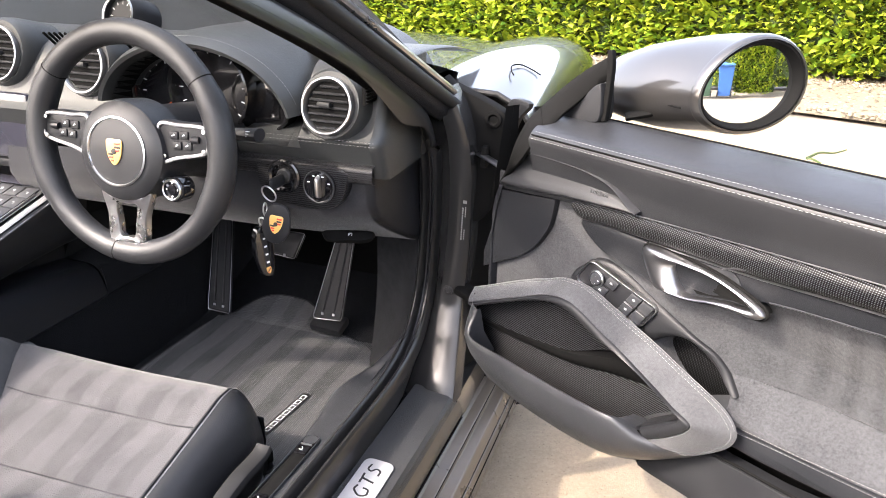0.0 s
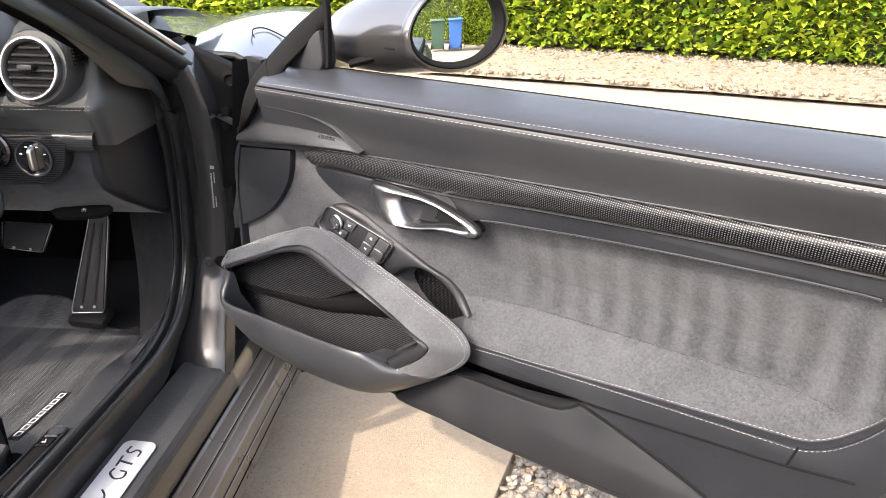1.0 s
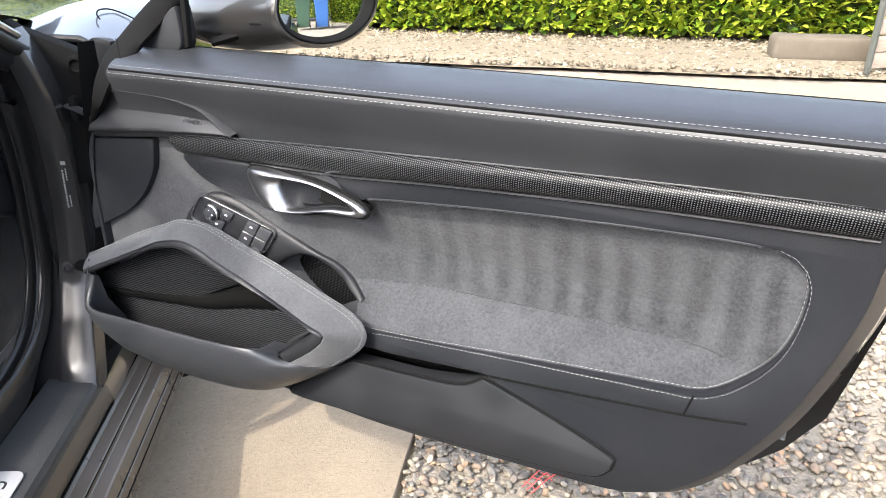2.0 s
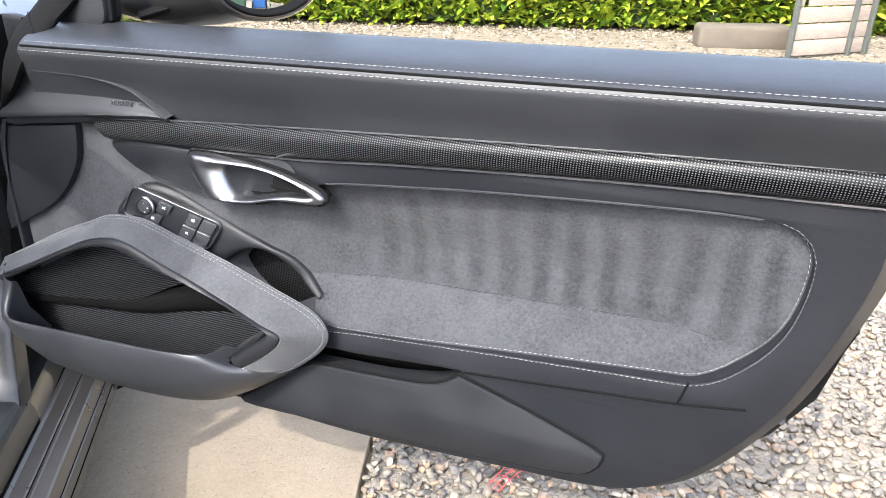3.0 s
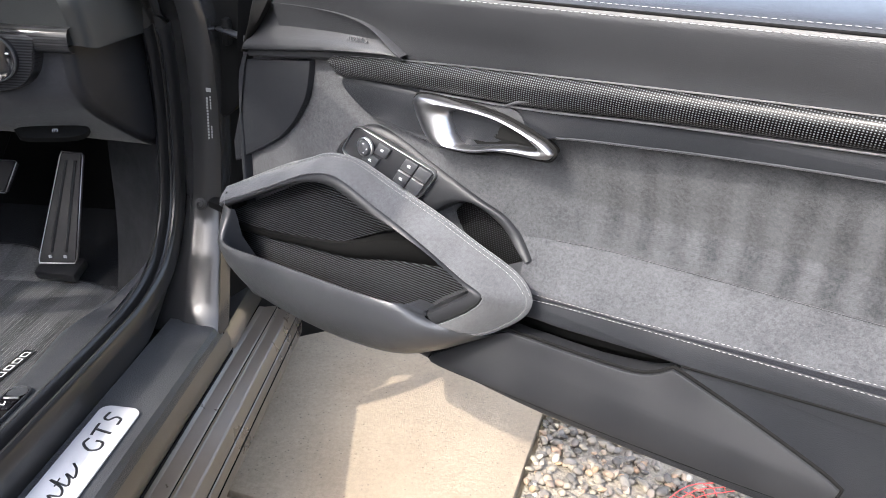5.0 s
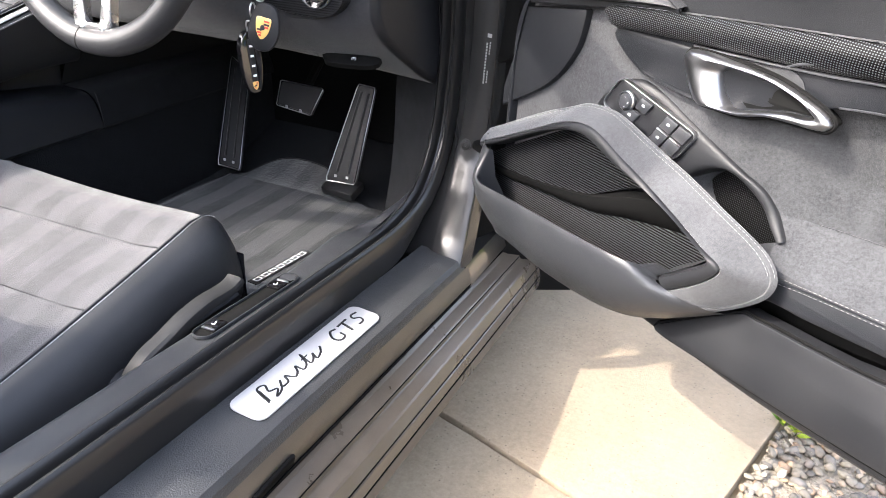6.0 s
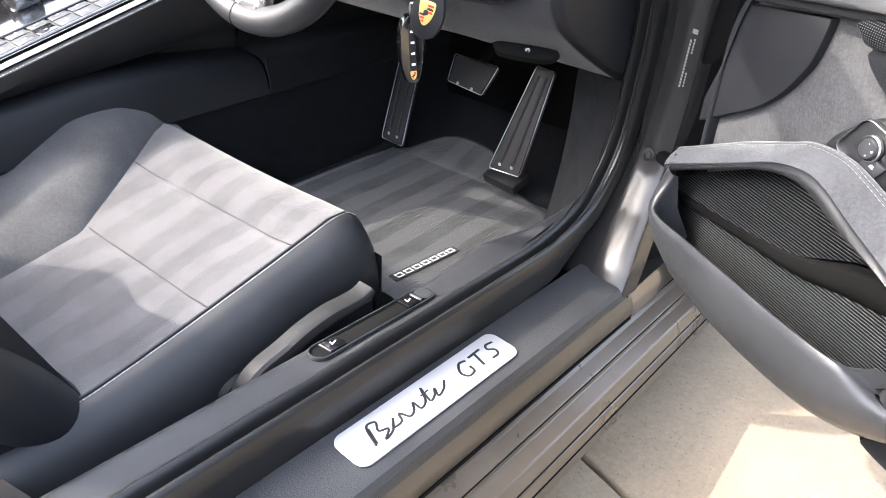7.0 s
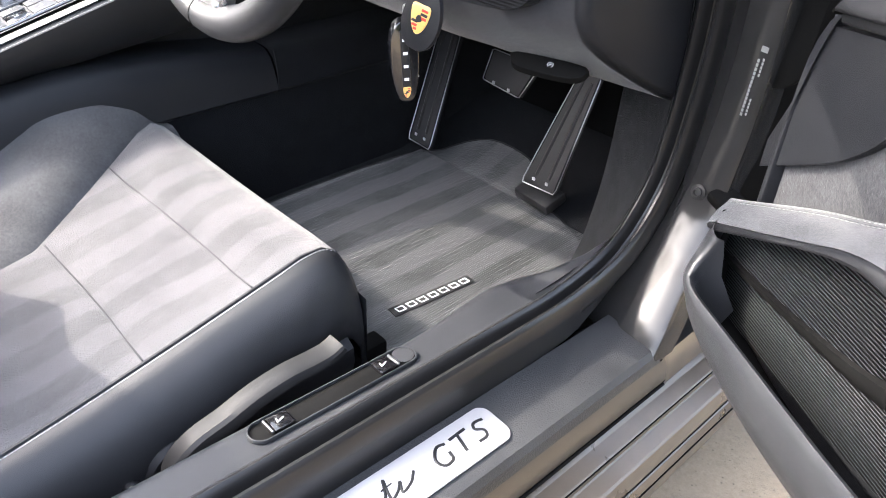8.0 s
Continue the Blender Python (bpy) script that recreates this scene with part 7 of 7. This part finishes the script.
part("bin_end", lofted([[Vector((x, y, z)) for x, y in lines([(0.446, 0.537), (0.420, 0.513), (0.388, 0.489), (0.372, 0.474)], 12, False)] for z in (0.050, 0.030, 0.010)] + [[Vector((x - 0.045, y - 0.004, -0.004)) for x, y in lines([(0.446, 0.537), (0.420, 0.513), (0.388, 0.489), (0.372, 0.474)], 12, False)]]), PLASTIC, door)
grille_hi = lines([(-0.004, 0.487), (0.005, 0.502), (0.074, 0.540), (0.150, 0.580), (0.200, 0.605), (0.235, 0.608), (0.300, 0.585), (0.340, 0.572), (0.300, 0.556), (0.257, 0.534), (0.225, 0.519), (0.175, 0.507), (0.077, 0.493)], 60)
part("speaker_grille", plate(grille_hi, -0.012, 0.020, 0.003), GRILLE, door, "black ribbed loudspeaker grille")
grille_lo = lines([(0.004, 0.470), (0.097, 0.480), (0.224, 0.495), (0.319, 0.516), (0.395, 0.530), (0.430, 0.535), (0.440, 0.52), (0.40, 0.48), (0.32, 0.44), (0.15, 0.42), (0.0, 0.42)], 60)
part("speaker_grille", plate(grille_lo, -0.012, 0.008, 0.003), GRILLE, door, "black ribbed loudspeaker grille")
ridge = lines([(-0.002, 0.480), (0.080, 0.487), (0.170, 0.499), (0.235, 0.511), (0.290, 0.530), (0.345, 0.545), (0.375, 0.552)], 40, False)
part("grille_ridge", lofted([[Vector((x, y + dy * (1 + 1.6 * max(0.0, (x - 0.12) / 0.3)), z)) for dy, z in ((0.009, 0.012), (0.006, 0.024), (0.0, 0.023), (-0.007, 0.016), (-0.012, 0.004))] for x, y in ridge]), BLACK, door, "black moulded ridge between the grilles")

# switch panel beside the arm, running back into the rim of a small pocket
con_a = paired([(0.198, 0.628), (0.205, 0.642), (0.217, 0.654), (0.231, 0.666), (0.242, 0.671), (0.263, 0.673), (0.296, 0.664), (0.329, 0.650), (0.349, 0.642), (0.381, 0.629), (0.415, 0.613), (0.442, 0.600), (0.468, 0.573), (0.483, 0.557)], 6, False)
con_r = paired([(0.200, 0.615), (0.212, 0.611), (0.221, 0.609), (0.231, 0.605), (0.241, 0.601), (0.262, 0.593), (0.296, 0.580), (0.318, 0.573), (0.338, 0.572), (0.366, 0.598), (0.399, 0.6095), (0.432, 0.594), (0.460, 0.567), (0.477, 0.554)], 6, False)


def con_z(x):
    return 0.003 - 0.026 * max(0.0, min(1.0, (x - 0.22) / 0.16)) - 0.010 * max(0.0, min(1.0, (x - 0.38) / 0.10))


rows = []
for (ax_, ay_), (rx_, ry_) in zip(con_a, con_r):
    a, b = (Vector((x, y, max(con_z(x), suede_z(x, y, False) + 0.0065))) for x, y in ((ax_, ay_), (rx_, ry_)))
    k = min(1.0, (a - b).length / 0.03)
    rows.append([a + Vector((0.0015, 0.0015, -0.024)), a + Vector((0, 0, -0.0075)), a.lerp(b, 0.03) + Vector((0, 0, -0.0030)), a.lerp(b, 0.12) + Vector((0, 0, -0.0006)), a.lerp(b, 0.35), a.lerp(b, 0.65) + Vector((0, 0, 0.0006 * k)), a.lerp(b, 0.90) + Vector((0, 0, -0.0012)), b + Vector((0, 0, -0.0055)), b + Vector((-0.002, -0.004, -0.020)), b + Vector((-0.010, -0.012, -0.050))])
console_d = part("switch_console", lofted(rows), PLASTIC, door, "smooth dark plastic switch console running into a pocket rim", 60)
part("pocket_grille", plate(lines([(0.352, 0.560), (0.366, 0.590), (0.389, 0.6005), (0.412, 0.598), (0.436, 0.582), (0.456, 0.562), (0.467, 0.549), (0.428, 0.522), (0.39, 0.528)], 40), -0.062, -0.046, 0.002), GRILLE_DOT, console_d, "black dotted loudspeaker mesh")
part("pocket_back", plate(lines([(0.33, 0.57), (0.35, 0.60), (0.40, 0.615), (0.45, 0.58), (0.48, 0.555), (0.44, 0.52), (0.38, 0.52)], 30), -0.072, -0.064, 0.0), BLACK, console_d)
part("pocket_floor", lofted([[Vector((0.428, 0.5265, -0.040)), Vector((0.450, 0.5400, -0.037)), Vector((0.479, 0.5565, -0.034))], [Vector((0.436, 0.520, -0.030)), Vector((0.455, 0.527, -0.026)), Vector((0.480, 0.545, -0.024))], [Vector((0.448, 0.510, -0.006)), Vector((0.470, 0.516, -0.004)), Vector((0.488, 0.530, -0.010))]]), PLASTIC_GREY, console_d)
SWX, SWY = Vector((0.928, -0.338, -0.155)).normalized(), Vector((0.535, 0.842, -0.05)).normalized()
SWN = SWX.cross(SWY).normalized()


def sw(x, y, z=0.0):
    """A place on the slanted switch block."""
    return Matrix.Translation(Vector((0.2890, 0.6380, 0.0030)) + SWX * x + SWY * y + SWN * z) @ Matrix(((SWX.x, SWY.x, SWN.x, 0), (SWX.y, SWY.y, SWN.y, 0), (SWX.z, SWY.z, SWN.z, 0), (0, 0, 0, 1)))


outline = []
for cx, cy, a0 in ((0.050, 0.013, 0), (-0.050, 0.013, 90), (-0.050, -0.013, 180), (0.050, -0.013, 270)):
    outline += [(cx + 0.010 * math.cos(radians(a0 + a)), cy + 0.010 * math.sin(radians(a0 + a))) for a in range(0, 91, 18)]
bm = plate(outline, -0.003, 0.0045, 0.0015, [shrunk(outline, 0.0022)])
bm.transform(sw(0, 0))
bezel = part("switch_bezel", bm, CHROME, console_d, "silver-rimmed window and mirror switch block")
bm = plate(shrunk(outline, 0.0024), -0.003, 0.0012, 0.0004)
bm.transform(sw(0, 0))
part("switch_bed", bm, PLASTIC, bezel)
part("mirror_knob", turned([(0.0100, 0.0), (0.0100, 0.005), (0.0085, 0.0075), (0.0, 0.0085)], 28, Matrix.Translation(sw(-0.034, 0.002, 0.001).translation)), PLASTIC_GREY, bezel, "round mirror adjuster knob")
part("knob_ring", turned([(0.0122, 0.001), (0.0122, 0.004), (0.0112, 0.0052), (0.0102, 0.003)], 28, Matrix.Translation(sw(-0.034, 0.002, 0.001).translation), closed=True), CHROME, bezel)
bars("knob_mark", [(0.005 * math.cos(radians(a)), 0.005 * math.sin(radians(a)), 0.0022, 0.0016, a) for a in (0, 90, 180, 270)], Matrix.Translation(sw(-0.034, 0.002, 0.0088).translation), PALE_INK, bezel, 0.0003)
for x, y, w, h in ((-0.013, 0.0100, 0.017, 0.0165), (-0.020, -0.0105, 0.020, 0.0165), (0.026, 0.0105, 0.0175, 0.0175), (0.0455, 0.0105, 0.0185, 0.0175), (0.026, -0.0105, 0.0175, 0.0175), (0.0455, -0.0105, 0.0185, 0.0175)):
    b = part("window_button", block((w, h, 0.006), sw(x, y, 0.002), 0.0016), PLASTIC_GREY, bezel)
    if x < 0.04:
        bars("button_mark", [(0, 0, 0.0042, 0.0009, 0), (0, 0.0020, 0.0030, 0.0008, 0), (-0.0018, 0.001, 0.0008, 0.0024, 0)], sw(x, y, 0.0052), PALE_INK, b, 0.0003)
for x in (0.026, 0.0455):
    part("button_edge", block((0.017, 0.0014, 0.003), sw(x, 0.0, 0.0052), 0.0005), CHROME, bezel)
    part("button_edge", block((0.017, 0.0014, 0.003), sw(x, -0.0198, 0.0052), 0.0005), CHROME, bezel)

# lower pocket flap and its dark gap
part("gap_back", plate(shrunk(gap, -0.012), -0.070, -0.050, 0.0), BLACK, door)
outline = lines([(0.363, 0.391), (0.366, 0.397), (0.462, 0.468), (0.490, 0.4755), (0.560, 0.479), (0.620, 0.484), (0.645, 0.491), (0.664, 0.5045), (0.672, 0.5045), (0.750, 0.480), (0.824, 0.4525), (0.832, 0.442), (0.824, 0.425), (0.800, 0.4135), (0.72, 0.405), (0.615, 0.3975), (0.48, 0.391), (0.38, 0.387)], 110)
flap = part("pocket_flap", plate(outline, -0.02, 0.006, 0.003), PLASTIC, door, "grey plastic pocket flap with a worn bright edge")
part("flap_gap", tube([Vector((x, y, 0.001)) for x, y in shrunk(outline, -0.0022)], 0.0022, 6, True), BLACK, flap)

# metal shell: rear shut face, outer skin, lower edge
shut = lines([(0.84, 0.396), (0.900, 0.423), (0.939, 0.457), (0.978, 0.511), (1.007, 0.566), (1.031, 0.634), (1.047, 0.692), (1.052, 0.74), (1.053, 0.80), (1.052, 0.866)], 40, False)
rows = []
for x, y in shut:
    rows.append([Vector((x + dx, y - dy, z)) for dx, dy, z in ((-0.012, -0.004, -0.006), (0.004, 0.002, -0.010), (0.008, 0.006, -0.025), (0.010, 0.010, -0.060), (0.012, 0.014, -0.088), (0.018, 0.024, -0.096), (0.024, 0.034, -0.108), (0.026, 0.038, -0.120), (0.020, 0.034, -0.128))])
part("door_shell", lofted(rows), PAINT, door, "glossy grey painted door edge")
under = lines([(0.02, 0.42), (0.10, 0.396), (0.25, 0.388), (0.36, 0.381), (0.50, 0.376), (0.615, 0.380), (0.75, 0.389), (0.85, 0.400)], 40, False)
rows = []
for x, y in under:
    rows.append([Vector((x, y - dy, z)) for dy, z in ((-0.012, -0.004), (0.0, -0.008), (0.006, -0.025), (0.010, -0.06), (0.018, -0.10), (0.022, -0.115), (0.010, -0.128))])
part("door_shell", lofted(rows), PAINT, door)
rows = []
for f in np.linspace(0, 1, 14):
    row = []
    for k in range(30):
        x = 0.02 + 1.06 * k / 29
        lo = float(np.interp(x, (0.02, 0.30, 0.60, 0.78, 0.88, 0.94, 0.99, 1.035, 1.062, 1.080), (0.385, 0.366, 0.356, 0.350, 0.356, 0.374, 0.412, 0.470, 0.545, 0.66)))
        y = lo + (0.838 - lo) * f
        row.append(Vector((x, y, -0.114 - 0.014 * (1 - f) - 0.035 * math.sin(math.pi * f) ** 0.7)))
    rows.append(row)
part("outer_skin", lofted(rows), PAINT, door, "glossy dark grey outer door skin")
part("door_core", block((0.90, 0.43, 0.030), Matrix.Translation((0.47, 0.60, -0.088)), 0.01), BLACK, door)
part("door_front", lofted([[Vector((0.008 + 0.022 * max(0.0, y - 0.72) / 0.138, y, z)) for z in (-0.004, -0.02, 0.6 * back, back)] for y, back in ((0.40, -0.128), (0.55, -0.120), (0.66, -0.080), (0.74, -0.055), (0.80, -0.040), (0.858, -0.032))]), BLACK, door)
part("latch", block((0.016, 0.030, 0.036), Matrix.Translation((1.033, 0.626, -0.042)) @ pose(0, 0, 0, 0, 0, -18), 0.004), BLACK, door, "black door latch recess")

# sail panel and front flap
tri = lines([(0.090, 0.842), (0.120, 0.868), (0.150, 0.893), (0.171, 0.909), (0.178, 0.904), (0.178, 0.857), (0.140, 0.845)], 50)
part("sail_panel", plate(tri, -0.078, -0.050, 0.005), PLASTIC, door, "black triangular mirror sail panel")
strip_l = curve([(0.186, 0.953, -0.062), (0.145, 0.928, -0.056), (0.112, 0.900, -0.046), (0.083, 0.867, -0.030), (0.074, 0.846, -0.010), (0.073, 0.818, 0.010), (0.071, 0.795, 0.018), (0.058, 0.764, 0.016), (0.030, 0.735, 0.004)], 40)
strip_r = curve([(0.187, 0.915, -0.062), (0.171, 0.908, -0.056), (0.143, 0.879, -0.044), (0.124, 0.852, -0.022), (0.122, 0.832, 0.006), (0.115, 0.813, 0.022), (0.094, 0.785, 0.023), (0.070, 0.764, 0.018), (0.036, 0.733, 0.004)], 40)
rows = []
for a, b in zip(strip_l, strip_r):
    rows.append([a + Vector((0.004, 0, -0.012)), a + Vector((0, 0, -0.004)), a.lerp(b, 0.04), a.lerp(b, 0.3) + Vector((0, 0, 0.003)), a.lerp(b, 0.7) + Vector((0, 0, 0.003)), a.lerp(b, 0.96), b + Vector((0, 0, -0.004)), b + Vector((-0.004, 0, -0.012))])
part("corner_seal", lofted(rows), BLACK, door, "flat black rubber corner seal", 50)
part("seal_joint", tube([strip_l[18].lerp(strip_r[18], f) + Vector((0, 0, 0.0032)) for f in (0.05, 0.5, 0.95)], 0.0007, 5), BLACK, door)
part("sail_edge", plate(lines([(0.178, 0.956), (0.186, 0.956), (0.190, 0.930), (0.186, 0.857), (0.178, 0.857), (0.181, 0.92)], 30), -0.064, -0.056, 0.002), BLACK, door)
part("corner_gusset", plate(lines([(-0.051, 0.847), (-0.014, 0.850), (-0.004, 0.842), (-0.030, 0.815), (-0.044, 0.780), (-0.044, 0.745), (-0.060, 0.742), (-0.063, 0.772), (-0.060, 0.815)], 44), -0.096, -0.086, 0.003), PLASTIC, door, "black corner bracket")

# door mirror outside the sail
MG, MH = Vector((0.92, 0.05, 0.39)).normalized(), Vector((0.39, 0.0, -0.92)).normalized()
MV = MG.cross(MH)
MV = MV if MV.y > 0 else -MV
MC = Vector((0.338, 0.920, -0.170))


def mirror_ring(d, sh, sv, shift=0.0, lift=0.0):
    """A loop of the housing, d metres ahead of the glass."""
    out = []
    for a in np.linspace(0, 2 * math.pi, 48, endpoint=False):
        c, s_ = math.cos(a), math.sin(a)
        out.append(MC - MG * d + MH * (sh * c * (1.0 - 0.10 * s_) + shift) + MV * (sv * s_ * (1.0 + 0.06 * c) + lift + 0.10 * sh * c))
    return out


rows = [mirror_ring(0.008, 0.0872, 0.067), mirror_ring(0.03, 0.087, 0.0675, -0.004, -0.001), mirror_ring(0.065, 0.085, 0.0680, -0.016, -0.004), mirror_ring(0.105, 0.080, 0.0665, -0.034, -0.009), mirror_ring(0.150, 0.069, 0.0610, -0.056, -0.013), mirror_ring(0.200, 0.053, 0.0500, -0.076, -0.018), mirror_ring(0.238, 0.034, 0.0350, -0.086, -0.021), mirror_ring(0.248, 0.010, 0.010, -0.088, -0.022)]
mirror = part("door_mirror", skin(bmesh.new(), rows, True), PAINT, door, "glossy dark grey door mirror")
part("mirror_bezel", skin(bmesh.new(), [mirror_ring(0.014, 0.066, 0.048), mirror_ring(0.005, 0.0705, 0.0525), mirror_ring(-0.001, 0.0735, 0.055), mirror_ring(-0.0045, 0.0755, 0.057), mirror_ring(-0.0050, 0.0775, 0.0588), mirror_ring(-0.003, 0.079, 0.060)], True), BLACK, mirror, "thin black bezel round the mirror glass")
part("mirror_rim", skin(bmesh.new(), [mirror_ring(-0.0025, 0.0788, 0.0598), mirror_ring(-0.0055, 0.0795, 0.0606), mirror_ring(-0.0050, 0.0825, 0.063), mirror_ring(-0.001, 0.0857, 0.0657), mirror_ring(0.0085, 0.0874, 0.0672), mirror_ring(0.0105, 0.0870, 0.0668)], True), PAINT, mirror, "glossy grey rim of the mirror housing")
R_ = 0.95
grid_rows = []
for k in range(9):
    q = k / 8
    grid_rows.append([])
    for a in np.linspace(0, 2 * math.pi, 48, endpoint=False):
        c, s_ = math.cos(a), math.sin(a)
        x, y = q * 0.0695 * c * (1.0 - 0.10 * s_), q * 0.0515 * s_ * (1.0 + 0.06 * c) + 0.10 * q * 0.0695 * c
        grid_rows[-1].append(MC - MG * (0.006 + (x * x + y * y) / (2 * R_)) + MH * x + MV * y)
part("mirror_glass", skin(bmesh.new(), grid_rows, True), MIRROR, mirror, "convex mirror glass reflecting bins and a hedge", 80)
part("mirror_line", tube([p + MV * 0.0 for p in [MC - MG * d - MH * (0.0862 + 0.33 * d - 0.3 * (d - 0.02)) - MV * 0.030 for d in np.linspace(0.02, 0.10, 12)]], 0.0012, 6), BLACK, mirror)
part("mirror_foot", tube([Vector((0.185, 0.858, -0.105)), Vector((0.215, 0.868, -0.125)), Vector((0.250, 0.882, -0.150))], [0.016, 0.017, 0.020], 14, flat=0.4, up=(0, 1, 0)), BLACK, mirror, "black mirror foot")

# ---- keys hanging from the ignition ----
keys = thing("key_ring", "car key and leather fob hanging from the ignition", "keys", (-0.203, 0.93, 0.72))
part("key_blade", block((0.009, 0.045, 0.020), pose(0, 0.0, 0.012), 0.004, 3), PLASTIC, keys)


def hoop(centre, r, normal, wire=0.0014):
    n = Vector(normal).normalized()
    a = n.orthogonal().normalized()
    b = n.cross(a)
    return tube([Vector(centre) + r * (math.cos(t) * a + math.sin(t) * b) for t in np.linspace(0, 2 * math.pi, 24, endpoint=False)], wire, 6, True)


part("split_ring", hoop((0.0, -0.026, 0.0), 0.014, (0.2, 1, 0.3)), CHROME, keys, "steel split ring")
part("split_ring", hoop((-0.008, -0.028, -0.026), 0.010, (1, 0.3, 0)), CHROME, keys)
part("split_ring", hoop((-0.012, -0.030, -0.050), 0.010, (0.3, 1, 0.2)), CHROME, keys)
outline = lines([(-0.010, 0.030), (0.010, 0.030), (0.020, 0.016), (0.023, -0.008), (0.015, -0.028), (0.0, -0.034), (-0.015, -0.028), (-0.022, -0.008), (-0.018, 0.016)], 44)
FOB = Matrix.Translation((0.016, -0.036, -0.044)) @ Euler((radians(84), radians(10), radians(12))).to_matrix().to_4x4()
bm = plate(outline, -0.003, 0.003, 0.002)
bm.transform(FOB)
fob = part("leather_fob", bm, LEATHER, keys, "black leather fob with an enamel shield")
shield(FOB @ Matrix.Translation((0, -0.002, 0.003)), fob, 0.80)
KEY = Matrix.Translation((-0.014, -0.032, -0.098)) @ Euler((radians(88), radians(-4), radians(62))).to_matrix().to_4x4()
outline = lines([(-0.006, 0.042), (0.006, 0.042), (0.014, 0.026), (0.0155, 0.0), (0.013, -0.024), (0.007, -0.042), (-0.007, -0.042), (-0.013, -0.024), (-0.0155, 0.0), (-0.014, 0.026)], 50)
bm = plate(outline, -0.007, 0.007, 0.004)
bm.transform(KEY)
key = part("key_body", bm, GLOSS, keys, "glossy black car-shaped key")
part("key_face", block((0.009, 0.060, 0.002), KEY @ Matrix.Translation((0, 0.004, 0.0072)), 0.001), PLASTIC, key)
bars("key_mark", [(0, 0.024 - 0.014 * k, 0.005, 0.003, 0) for k in range(4)], KEY @ Matrix.Translation((0, 0, 0.0085)), PALE_INK, key, 0.0004)
bars("key_mark", [(0.0, 0.024 - 0.014 * k, 0.0045, 0.003, 0) for k in range(4)], KEY @ Matrix.Translation((0.0148, 0, 0)) @ pose(0, 0, 0, 0, 90), PALE_INK, key, 0.0004)
shield(KEY @ Matrix.Translation((0, -0.033, 0.0070)), key, 0.32, "key_crest")

# parking brake switch under the dashboard edge
brake_m = Matrix.Translation((-0.128, 1.030, 0.6135)) @ Euler((radians(32), 0, radians(16))).to_matrix().to_4x4()
outline = lines([(-0.040, 0.008), (0.036, 0.009), (0.046, 0.0), (0.030, -0.012), (-0.030, -0.012), (-0.044, -0.002)], 40)
bm = plate(outline, -0.006, 0.003, 0.002)
bm.transform(brake_m)
pb = part("brake_switch", bm, BLACK, car, "black parking brake switch")
lettering("letter", "(P)", 0.007, brake_m @ Matrix.Translation((0.004, 0, 0.0034)), PALE_INK, pb, 0.0002)

# yard behind, seen in the mirror
wheelie_bin((7.75, -3.62, 0), 60, BIN_GREEN, "dark green wheelie bin on the drive")
wheelie_bin((8.02, -2.92, 0), 60, BIN_BLUE, "blue wheelie bin on the drive")
hedge("laurel_bush", Matrix.Translation((8.5, -1.15, 0)) @ Matrix.Rotation(radians(-100), 4, "Z"), 1.5, 1.75, 1.1, 2400, "tall yellow-green laurel bush by the bins", 0.17, 21)
hedge("conifer_hedge", Matrix.Translation((10.4, 2.5, 0)) @ Matrix.Rotation(radians(-90), 4, "Z"), 11.0, 3.2, 1.3, 7000, "tall dark hedge behind the bins", 0.2, 23)
